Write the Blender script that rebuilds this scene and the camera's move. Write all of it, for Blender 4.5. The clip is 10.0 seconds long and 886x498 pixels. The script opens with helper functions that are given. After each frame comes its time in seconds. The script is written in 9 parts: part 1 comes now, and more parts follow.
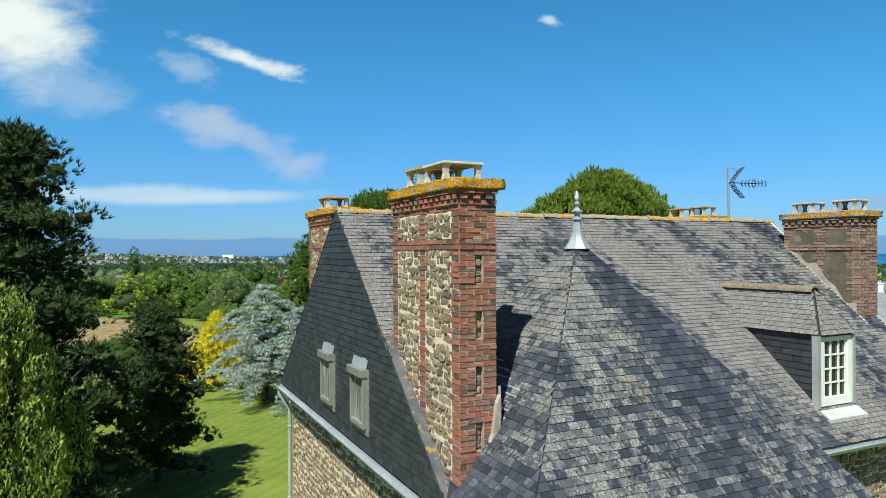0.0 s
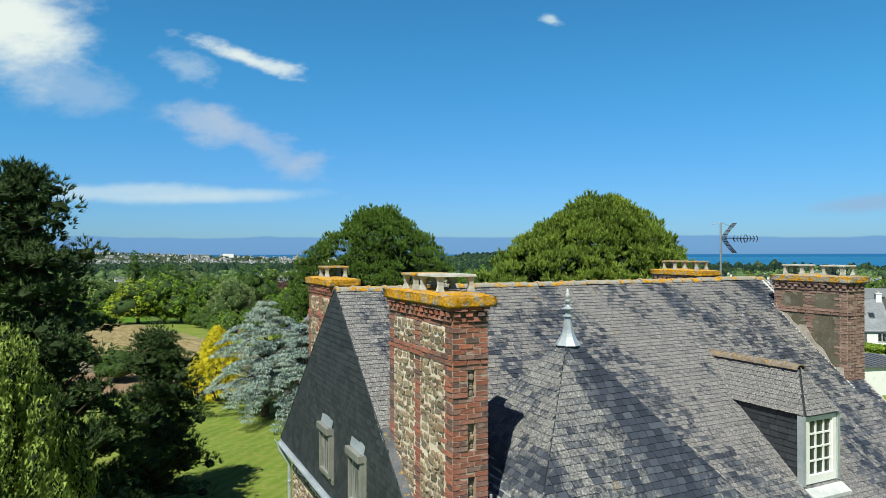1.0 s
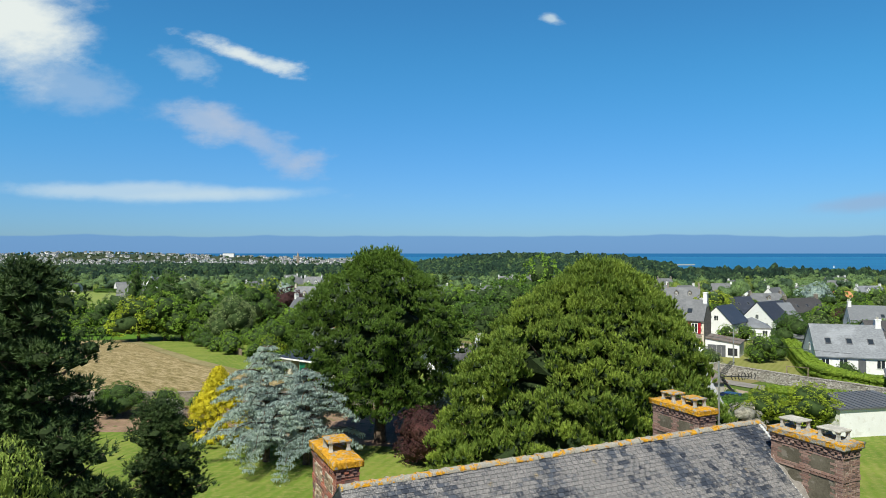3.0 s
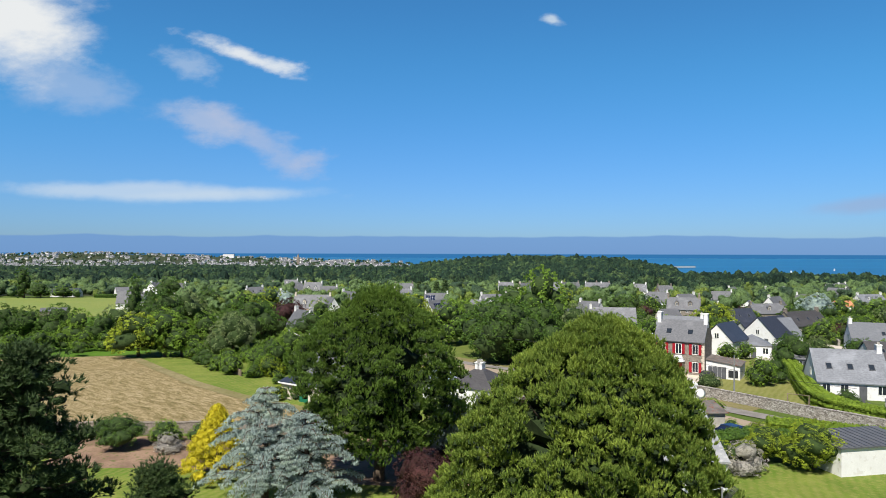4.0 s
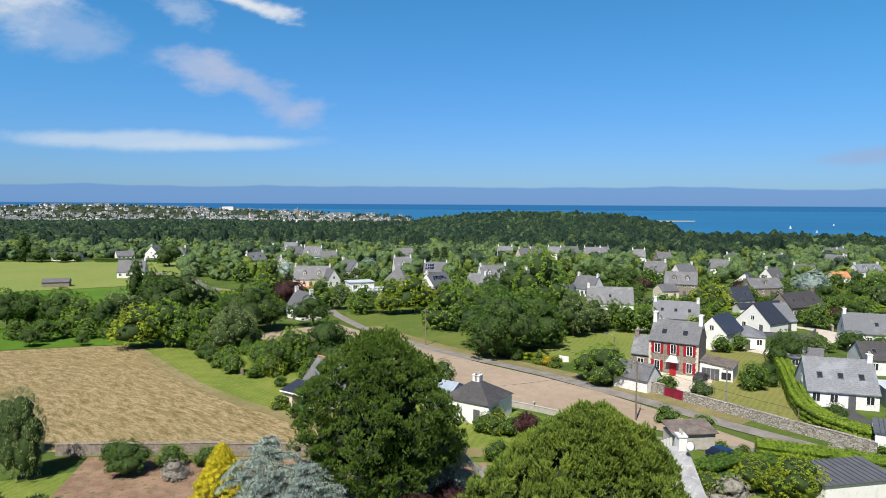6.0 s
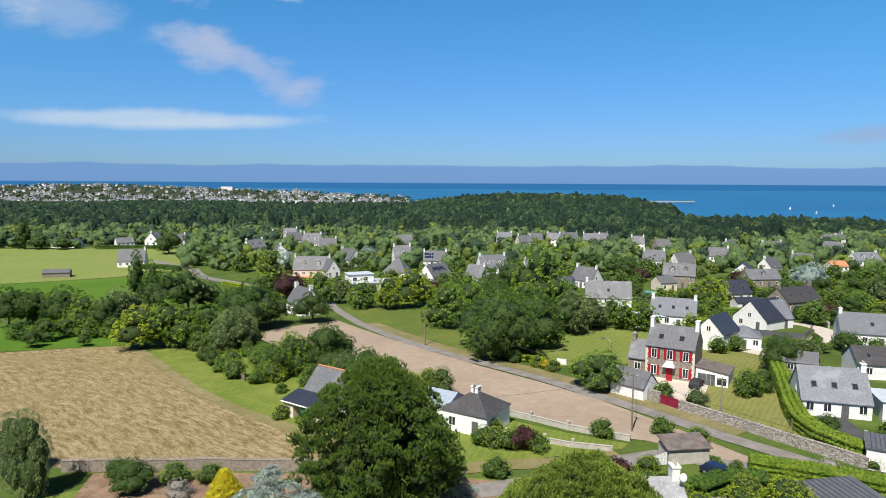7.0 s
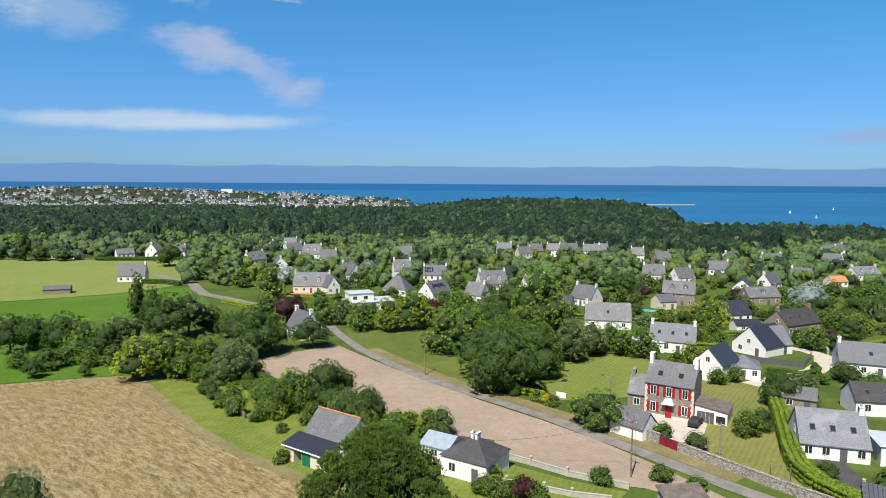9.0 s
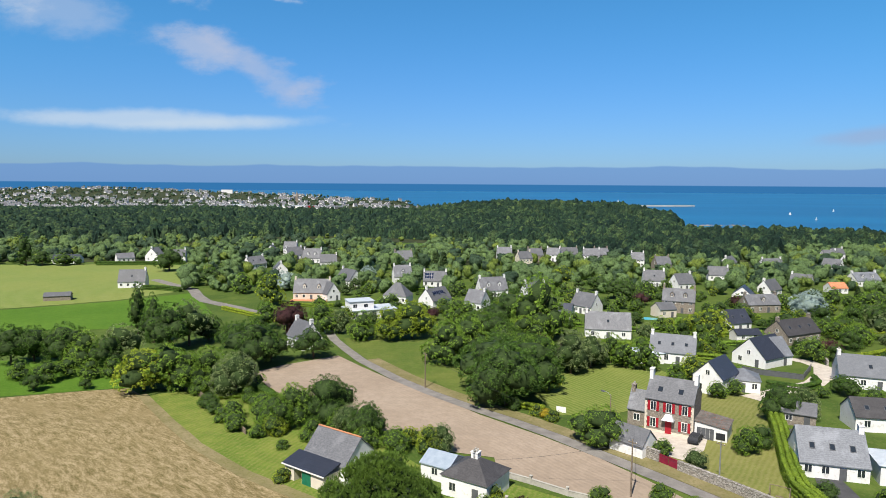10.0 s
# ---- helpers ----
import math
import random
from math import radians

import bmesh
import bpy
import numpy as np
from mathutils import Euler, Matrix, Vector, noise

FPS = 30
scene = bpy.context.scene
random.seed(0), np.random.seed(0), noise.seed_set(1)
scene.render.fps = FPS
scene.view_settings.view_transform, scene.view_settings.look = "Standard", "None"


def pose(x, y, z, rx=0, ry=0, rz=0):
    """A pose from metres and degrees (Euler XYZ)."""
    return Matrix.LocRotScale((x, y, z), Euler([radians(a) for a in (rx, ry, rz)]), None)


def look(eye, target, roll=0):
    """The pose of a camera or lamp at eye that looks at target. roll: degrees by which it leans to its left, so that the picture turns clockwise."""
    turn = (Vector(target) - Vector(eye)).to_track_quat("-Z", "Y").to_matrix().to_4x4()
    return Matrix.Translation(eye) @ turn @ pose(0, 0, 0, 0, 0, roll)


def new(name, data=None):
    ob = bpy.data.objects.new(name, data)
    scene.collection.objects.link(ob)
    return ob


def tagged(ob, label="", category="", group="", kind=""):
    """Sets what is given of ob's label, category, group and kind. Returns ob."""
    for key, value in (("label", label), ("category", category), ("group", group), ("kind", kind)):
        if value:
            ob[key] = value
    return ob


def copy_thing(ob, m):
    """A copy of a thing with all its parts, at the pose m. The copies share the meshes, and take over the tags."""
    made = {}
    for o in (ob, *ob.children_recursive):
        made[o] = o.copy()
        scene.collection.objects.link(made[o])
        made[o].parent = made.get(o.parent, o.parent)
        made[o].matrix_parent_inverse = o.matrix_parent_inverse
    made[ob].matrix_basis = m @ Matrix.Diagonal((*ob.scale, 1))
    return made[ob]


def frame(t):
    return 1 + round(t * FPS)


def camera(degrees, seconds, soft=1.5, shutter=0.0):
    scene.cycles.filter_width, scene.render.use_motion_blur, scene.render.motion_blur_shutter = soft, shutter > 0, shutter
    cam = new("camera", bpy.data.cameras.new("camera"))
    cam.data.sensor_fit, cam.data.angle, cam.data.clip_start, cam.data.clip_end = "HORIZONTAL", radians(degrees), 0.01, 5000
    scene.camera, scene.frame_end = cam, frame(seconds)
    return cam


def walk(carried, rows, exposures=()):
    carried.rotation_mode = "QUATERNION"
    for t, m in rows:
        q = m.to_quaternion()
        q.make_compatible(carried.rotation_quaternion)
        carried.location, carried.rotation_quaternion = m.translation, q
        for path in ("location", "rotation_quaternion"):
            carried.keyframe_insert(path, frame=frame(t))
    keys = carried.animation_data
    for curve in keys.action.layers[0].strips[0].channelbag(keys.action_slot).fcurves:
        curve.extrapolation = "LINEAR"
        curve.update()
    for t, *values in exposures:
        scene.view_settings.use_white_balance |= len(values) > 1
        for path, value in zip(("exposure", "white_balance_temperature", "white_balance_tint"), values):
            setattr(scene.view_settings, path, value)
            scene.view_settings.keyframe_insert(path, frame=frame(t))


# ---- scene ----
# ---- camera ----
cam = camera(67.1, 10.0, soft=0.75)
PATH = [
    (0, 0.192, 0.684, 15.039, 0.32, 0.30, -0.21),
    (0.5, 0.236, 0.510, 15.782, 0.34, 0.27, -0.16),
    (1, 0.280, 0.333, 16.584, 0.34, 0.23, -0.10),
    (1.5, 0.307, 0.163, 17.399, 0.33, 0.23, -0.07),
    (2, 0.297, 0.042, 18.230, 0.32, 0.19, -0.07),
    (2.5, 0.261, 0.063, 19.092, 0.34, 0.14, -0.02),
    (3.8, 0.234, 0.219, 23.446, 0.36, 0.14, 0.07),
    (4, 0.237, 0.327, 24.083, 0.37, 0.18, 0.16),
    (4.5, 0.252, 0.315, 26.228, 0.38, 0.19, 0.22),
    (5, 0.281, 0.261, 28.207, 0.38, 0.16, 0.27),
    (5.5, 0.332, 0.114, 30.271, 0.35, -1.66, 0.32),
    (6.8, 0.389, -0.090, 37.350, 0.29, -5.91, 0.33),
    (7, 0.429, -0.150, 38.024, 0.27, -5.87, 0.32),
    (7.5, 0.458, -0.081, 39.615, 0.28, -5.84, 0.33),
    (8, 0.464, 0.014, 41.241, 0.28, -5.82, 0.34),
    (8.5, 0.431, 0.090, 42.910, 0.27, -5.80, 0.34),
    (9, 0.391, 0.113, 44.614, 0.27, -5.80, 0.35),
    (9.5, 0.354, 0.140, 46.191, 0.27, -5.80, 0.37),
    (10, 0.313, 0.229, 47.485, 0.27, -5.79, 0.39),
]


def eye_pose(x, y, z, yaw, pitch, roll):
    ya, pa = radians(yaw), radians(pitch)
    ahead = Vector((-math.sin(ya) * math.cos(pa), math.cos(ya) * math.cos(pa), math.sin(pa)))
    return look((x, y, z), Vector((x, y, z)) + 2 * ahead, roll)


walk(cam, [(t, eye_pose(*row)) for t, *row in PATH], [(0, 0.56, 6500, -2), (1, 0.48, 6500, -2), (2.5, 0.42, 6500, -1), (4.2, 0.42, 6500, 10), (10, 0.42, 6500, 10)])

# ---- light ----
SUN_AZ, SUN_EL = 202.6, 55.0      # clockwise from +y, and above the horizon, in degrees
sun = new("sun", bpy.data.lights.new("sun", "SUN"))
sun.data.energy, sun.data.angle, sun.data.color = 5.0, radians(0.53), (1.0, 0.94, 0.845)
_az, _el = radians(SUN_AZ), radians(SUN_EL)
SUN_DIR = Vector((math.sin(_az) * math.cos(_el), math.cos(_az) * math.cos(_el), math.sin(_el)))
sun.matrix_world = look(SUN_DIR * 300, (0, 0, 0))


class Net:
    """A thin wrapper to wire shader nodes."""

    def __init__(self, tree):
        self.tree = tree

    def __call__(self, kind, out=0, op=None, clamp=False, smooth=False, about_z=False, **sockets):
        node = self.tree.nodes.new(kind)
        if op:
            node.operation = op
        if clamp:
            node.use_clamp = True
        if smooth:
            node.interpolation_type = "SMOOTHSTEP"
        if about_z:
            node.rotation_type = "Z_AXIS"
        for key, value in sockets.items():
            key = int(key[1:]) if key[0] == "i" and key[1:].isdigit() else key.replace("_", " ")
            if isinstance(value, bpy.types.NodeSocket):
                self.tree.links.new(value, node.inputs[key])
            else:
                node.inputs[key].default_value = value
        return node.outputs[out]

    def maths(self, op, a, b=0.0, clamp=False):
        return self("ShaderNodeMath", op=op, clamp=clamp, i0=a, i1=b)

    def vec(self, op, a, b=(0, 0, 0)):
        return self("ShaderNodeVectorMath", out=1 if op in ("LENGTH", "DOT_PRODUCT") else 0, op=op, i0=a, i1=b)

    def noise(self, where, scale, detail=4.0, rough=0.55, colour=False):
        return self("ShaderNodeTexNoise", out=1 if colour else 0, Vector=where, Scale=scale, Detail=detail, Roughness=rough)

    def band(self, value, lo, hi):
        """0 below lo, 1 above hi, smooth between."""
        return self("ShaderNodeMapRange", smooth=True, Value=value, i1=lo, i2=hi)

    def mix(self, fac, a, b, mode="MIX"):
        node = self.tree.nodes.new("ShaderNodeMix")
        node.data_type, node.blend_type = "RGBA", mode
        for index, value in ((0, fac), (6, a), (7, b)):
            if isinstance(value, bpy.types.NodeSocket):
                self.tree.links.new(value, node.inputs[index])
            elif index == 0:
                node.inputs[0].default_value = value
            else:
                node.inputs[index].default_value = (*value, 1) if len(value) == 3 else value
        return node.outputs[2]

    def ramp(self, fac, *stops):
        node = self.tree.nodes.new("ShaderNodeValToRGB")
        self.tree.links.new(fac, node.inputs[0])
        els = node.color_ramp.elements
        while len(els) < len(stops):
            els.new(0.5)
        for el, (pos, col) in zip(els, stops):
            el.position, el.color = pos, (*col, 1)
        return node.outputs[0]


def build_world():
    world = bpy.data.worlds.new("sky")
    scene.world = world
    world.use_nodes = True
    tree = world.node_tree
    tree.nodes.clear()
    n = Net(tree)
    node = tree.nodes.new("ShaderNodeTexSky")
    node.sky_type, node.sun_disc, node.sun_elevation, node.sun_rotation = "NISHITA", False, _el, _az
    node.altitude, node.air_density, node.dust_density, node.ozone_density = 20.0, 1.0, 0.35, 2.2
    sky = node.outputs[0]
    way = n("ShaderNodeTexCoord")
    sep = tree.nodes.new("ShaderNodeSeparateXYZ")
    tree.links.new(way, sep.inputs[0])
    ahead = n.maths("MAXIMUM", sep.outputs[1], 0.02)
    flat = n("ShaderNodeCombineXYZ", i0=n.maths("DIVIDE", sep.outputs[0], ahead), i1=n.maths("DIVIDE", sep.outputs[2], ahead))
    front = n.band(sep.outputs[1], 0.05, 0.3)
    up = n("ShaderNodeSeparateXYZ", out=1, i0=flat)
    ahead_low = n.maths("MULTIPLY", front, n.maths("SUBTRACT", 1.0, n.band(up, 0.42, 0.9)))
    tint = n.mix(ahead_low, SKY_REST, n.mix(n.band(up, 0.0, 0.32), SKY_LOW, SKY_HIGH))
    colour = n.mix(1.0, sky, tint, "MULTIPLY")
    # a low bank of sea haze lying on the horizon
    hump = n.noise(n.vec("MULTIPLY", flat, (2.2, 0.0, 0.0)), 2.0, 3.0)
    top = n.maths("ADD", n.maths("MULTIPLY", hump, 0.018), 0.013)
    bank = n.maths("SUBTRACT", 1.0, n.band(n.maths("SUBTRACT", up, top), -0.0015, 0.0015))
    bank = n.maths("MULTIPLY", bank, front)
    colour = n.mix(n.maths("MULTIPLY", bank, 0.8), colour, HAZE)
    # clouds: place and half size across the view, lean in degrees, weight, shade
    for cx, cy, rx, ry, lean, weight, ragged, shade in CLOUDS:
        at = n.vec("SUBTRACT", flat, (cx, cy, 0))
        at = n("ShaderNodeVectorRotate", about_z=True, Vector=at, Angle=radians(lean))
        at = n.vec("MULTIPLY", at, (1 / rx, 1 / ry, 0))
        size = 0.5 + 0.9 / max(rx / 0.05, 1)
        rag = n.noise(n.vec("ADD", n.vec("MULTIPLY", flat, (0.75, 1.5, 1)), (cx * 7, cy * 5, 3)), 15 * size, 8.0, 0.62)
        wisp = n.maths("SUBTRACT", n.maths("ADD", 1.0, n.maths("MULTIPLY", n.maths("SUBTRACT", rag, 0.5), ragged)), n.vec("LENGTH", at))
        mask = n.maths("MULTIPLY", n.maths("MULTIPLY", n.band(wisp, 0.0, 0.85), weight), front)
        colour = n.mix(mask, colour, shade)
    # open sea beyond the modelled water
    sea = n.maths("MULTIPLY", n.band(n.maths("MULTIPLY", up, -1.0), 0.0032, 0.0052), front)
    colour = n.mix(sea, colour, FAR_SEA)
    out = n("ShaderNodeBackground", Color=colour, Strength=SKY_POWER)
    tree.links.new(out, n.tree.nodes.new("ShaderNodeOutputWorld").inputs[0])


SKY_POWER = 0.078
SKY_LOW, SKY_HIGH = (0.40, 0.66, 1.16), (0.345, 0.92, 1.27)
SKY_REST = (0.27, 0.39, 0.62)
HAZE = (1.50, 3.05, 6.1)
FAR_SEA = (0.35, 1.75, 4.1)
CLOUDS = [
    (-0.640, 0.345, 0.140, 0.112, 10, 1.0, 1.4, (7.9, 8.1, 8.2)),
    (-0.575, 0.250, 0.170, 0.050, 8, 0.42, 2.0, (4.9, 5.7, 7.2)),
    (-0.300, 0.290, 0.110, 0.016, 20, 0.95, 2.3, (7.4, 7.8, 8.2)),
    (-0.245, 0.275, 0.045, 0.017, 4, 0.85, 2.3, (7.2, 7.7, 8.2)),
    (-0.395, 0.278, 0.058, 0.030, 28, 0.5, 2.3, (4.9, 5.9, 7.4)),
    (-0.365, 0.193, 0.095, 0.034, 14, 0.62, 2.2, (5.0, 5.5, 6.9)),
    (-0.285, 0.165, 0.110, 0.030, 30, 0.55, 2.5, (4.6, 5.2, 6.8)),
    (-0.210, 0.137, 0.050, 0.018, -6, 0.5, 2.5, (4.6, 5.2, 6.8)),
    (-0.455, 0.088, 0.290, 0.017, 1, 0.62, 1.5, (6.2, 7.1, 8.0)),
    (-0.330, 0.083, 0.200, 0.014, -2, 0.45, 1.5, (6.0, 7.0, 7.9)),
    (0.158, 0.346, 0.022, 0.011, 20, 0.75, 2.2, (6.2, 7.1, 7.9)),
    (0.630, 0.072, 0.120, 0.017, -6, 0.6, 1.0, (3.2, 4.1, 6.1)),
]
build_world()


# ---- materials ----
def surface(name, build, rough=0.85, metal=0.0, spec=0.3):
    """A principled material; build(n, where) gives its colour and, if wanted, a height for the bump with its depth, and a roughness."""
    mat = bpy.data.materials.new(name)
    mat.use_nodes = True
    tree = mat.node_tree
    n = Net(tree)
    shader = tree.nodes["Principled BSDF"]
    shader.inputs["Roughness"].default_value = rough
    shader.inputs["Metallic"].default_value = metal
    shader.inputs["Specular IOR Level"].default_value = spec
    where = n("ShaderNodeNewGeometry")
    got = build(n, where)
    colour, height, depth, gloss = (*got, None, None, None)[:4] if isinstance(got, tuple) and not isinstance(got[0], float) else (got, None, None, None)
    if isinstance(colour, tuple):
        shader.inputs["Base Color"].default_value = (*colour, 1)
    else:
        tree.links.new(colour, shader.inputs["Base Color"])
    if height is not None:
        bump = n("ShaderNodeBump", Height=height, Distance=depth, Strength=1.0)
        tree.links.new(bump, shader.inputs["Normal"])
    if gloss is not None:
        tree.links.new(gloss, shader.inputs["Roughness"])
    return mat


def piece_random(n, single):
    """A random number for each piece: by object where pieces are objects, by island where they are joined."""
    if single:
        return n("ShaderNodeObjectInfo", out=5)
    return n("ShaderNodeNewGeometry", out=8)


def slate(name, single, clean=False, cover=0.0, grain=9.0, warm=1.0, drift=1.9, mottle=1.15):
    """Old slates: dark where clean, bleached by lichen in drifts that run down the slope, mottled within each slate; cover shifts how much is bleached."""
    def build(n, p):
        r = piece_random(n, single)
        fine = n.noise(p, 38.0, 5.0, 0.65)
        mid = n.noise(p, 2.2, 3.0)
        if clean:
            dark = n.mix(r, (0.022, 0.026, 0.033), (0.042, 0.047, 0.056))
            dark = n.mix(n.band(n.maths("ADD", fine, n.maths("MULTIPLY", mid, 0.5)), 0.84, 1.0), dark, (0.10, 0.10, 0.095))
            return dark, n.maths("ADD", fine, 0.0), 0.002, n.maths("ADD", 0.42, n.maths("MULTIPLY", fine, 0.25))
        u = n.vec("DOT_PRODUCT", p, (0.899, 0.438, 0))
        v = n.vec("DOT_PRODUCT", p, (-0.438, 0.899, 0))
        z = n("ShaderNodeSeparateXYZ", out=2, i0=p)
        flow = n("ShaderNodeCombineXYZ", i0=n.maths("ADD", u, n.maths("MULTIPLY", z, 0.35)), i1=n.maths("MULTIPLY", v, 0.30), i2=n.maths("MULTIPLY", z, 0.30))
        zone = n.noise(flow, 0.62, 5.0, 0.62)
        blotch = n.noise(n.vec("MULTIPLY", p, (1, 1, 0.7)), grain, 6.0, 0.72)
        runs = n.noise(n.vec("MULTIPLY", flow, (30, 14, 14)), 1.0, 3.0)
        r2 = n.maths("FRACT", n.maths("MULTIPLY", r, 7.31))
        dark = n.ramp(r2, (0.0, (0.026, 0.031, 0.044)), (0.6, (0.046, 0.054, 0.073)), (1.0, (0.078, 0.087, 0.110)))
        pale = n.ramp(fine, (0.30, (0.066 * warm, 0.063, 0.068)), (0.5, (0.172 * warm, 0.163, 0.164)), (0.68, (0.44 * warm, 0.42, 0.41)))
        amount = n.maths("ADD", n.maths("ADD", n.maths("MULTIPLY", zone, drift), n.maths("MULTIPLY", blotch, mottle)), n.maths("ADD", n.maths("MULTIPLY", r, 0.30), n.maths("MULTIPLY", runs, 0.26)))
        fac = n.band(amount, 1.59 - cover, 1.84 - cover)
        col = n.mix(n.maths("MULTIPLY", fac, n.maths("ADD", 0.74, n.maths("MULTIPLY", r2, 0.22))), dark, pale)
        moss = n.band(n.maths("ADD", n.noise(p, 1.3, 5.0), n.maths("MULTIPLY", fine, 0.25)), 0.80, 0.88)
        col = n.mix(n.maths("MULTIPLY", moss, 0.6), col, (0.30, 0.20, 0.045))
        return col, n.maths("ADD", n.maths("MULTIPLY", fine, 0.7), blotch), 0.004, n.maths("ADD", 0.42, n.maths("MULTIPLY", fac, 0.4))
    return surface(name, build, spec=0.45)


def brick(name, single):
    def build(n, p):
        r = piece_random(n, single)
        col = n.ramp(r, (0.0, (0.17, 0.095, 0.085)), (0.12, (0.11, 0.085, 0.08)), (0.25, (0.36, 0.125, 0.085)), (0.5, (0.31, 0.145, 0.115)), (0.72, (0.44, 0.150, 0.092)), (0.9, (0.24, 0.150, 0.13)))
        fine = n.noise(p, 60.0, 5.0, 0.65)
        col = n.mix(n.band(fine, 0.38, 0.75), n.mix(0.35, col, (0.10, 0.06, 0.05)), col)
        pale = n.band(n.noise(p, 7.0, 6.0, 0.65), 0.52, 0.72)
        col = n.mix(n.maths("MULTIPLY", pale, 0.45), col, (0.44, 0.34, 0.29))
        return col, fine, 0.006
    return surface(name, build, rough=0.9, spec=0.2)


def brown_brick(name, single):
    def build(n, p):
        r = piece_random(n, single)
        col = n.ramp(r, (0.0, (0.15, 0.095, 0.08)), (0.5, (0.23, 0.135, 0.11)), (1.0, (0.28, 0.19, 0.16)))
        fine = n.noise(p, 55.0, 5.0, 0.65)
        return n.mix(n.maths("MULTIPLY", n.band(fine, 0.45, 0.7), 0.4), col, (0.33, 0.28, 0.25)), fine, 0.006
    return surface(name, build, rough=0.9, spec=0.2)


def rubble(name, single):
    def build(n, p):
        r = piece_random(n, single)
        col = n.ramp(r, (0.0, (0.13, 0.10, 0.078)), (0.2, (0.40, 0.31, 0.22)), (0.45, (0.22, 0.18, 0.15)), (0.6, (0.50, 0.40, 0.28)), (0.8, (0.32, 0.21, 0.14)), (1.0, (0.42, 0.37, 0.31)))
        fine = n.noise(p, 24.0, 6.0, 0.65)
        col = n.mix(n.band(fine, 0.35, 0.72), n.mix(0.5, col, (0.08, 0.065, 0.05)), col)
        return col, fine, 0.015
    return surface(name, build, rough=0.92, spec=0.2)


def two_tone(name, a, b, scale, bump=0.004, rough=0.9, metal=0.0, spec=0.25, third=None):
    """A surface that drifts between two colours at a coarse and a fine scale."""
    def build(n, p):
        big = n.noise(p, scale, 5.0, 0.6)
        fine = n.noise(p, scale * 14, 4.0, 0.6)
        col = n.mix(n.band(n.maths("ADD", n.maths("MULTIPLY", big, 0.65), n.maths("MULTIPLY", fine, 0.35)), 0.36, 0.64), a, b)
        if third:
            col = n.mix(n.band(n.noise(p, scale * 3.1, 5.0), 0.56, 0.66), col, third)
        return col, n.maths("ADD", big, n.maths("MULTIPLY", fine, 0.6)), bump
    return surface(name, build, rough=rough, metal=metal, spec=spec)


def lichen_stone(name, amount):
    def build(n, p):
        fine = n.noise(p, 30.0, 5.0, 0.65)
        base = n.ramp(fine, (0.3, (0.20, 0.19, 0.17)), (0.7, (0.42, 0.40, 0.36)))
        spots = n.maths("ADD", n.noise(p, 5.5, 6.0, 0.7), n.maths("MULTIPLY", fine, 0.2))
        gold = n.ramp(n.noise(p, 16.0, 4.0), (0.3, (0.30, 0.15, 0.015)), (0.55, (0.56, 0.28, 0.02)), (0.75, (0.62, 0.40, 0.08)))
        col = n.mix(n.band(spots, amount, amount + 0.07), base, gold)
        return col, n.maths("ADD", spots, fine), 0.02
    return surface(name, build, rough=0.95, spec=0.15)


def foliage(name, dark, light, thin=0.25, leafwise=0.5, patch=0.45, sprig=2.6, gap_shade=0.55):
    """Leaves: colour varies by tree and by leaf; some light comes through."""
    mat = bpy.data.materials.new(name)
    mat.use_nodes = True
    tree = mat.node_tree
    n = Net(tree)
    shader = tree.nodes["Principled BSDF"]
    tint = n.maths("ADD", n.maths("MULTIPLY", n("ShaderNodeNewGeometry", out=8), leafwise), n.maths("MULTIPLY", n("ShaderNodeObjectInfo", out=5), 0.9 - leafwise))
    col = n.mix(tint, dark, light)
    drift = n.noise(n("ShaderNodeNewGeometry"), patch, 3.0)
    col = n.mix(n.maths("MULTIPLY", n.band(drift, 0.45, 0.7), 0.55), col, tuple(min(1, c * k) for c, k in zip(light, (1.12, 1.12, 0.9))))
    # sprays too small to model: fine relief, and the shade between leaves painted as dark spots
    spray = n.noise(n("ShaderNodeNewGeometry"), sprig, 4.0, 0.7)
    col = n.mix(n.band(spray, 0.36, 0.56), n.mix(gap_shade, col, (0.006, 0.012, 0.004)), col)
    relief = n("ShaderNodeBump", Height=spray, Distance=0.9 / sprig, Strength=1.0)
    tree.links.new(relief, shader.inputs["Normal"])
    tree.links.new(col, shader.inputs["Base Color"])
    shader.inputs["Roughness"].default_value = 0.6
    shader.inputs["Specular IOR Level"].default_value = 0.25
    if thin:
        through_light = n("ShaderNodeBsdfTranslucent", Color=n.mix(0.5, col, light))
        both = n("ShaderNodeMixShader", i0=thin, i1=shader.outputs[0], i2=through_light)
        tree.links.new(both, tree.nodes["Material Output"].inputs[0])
    return mat


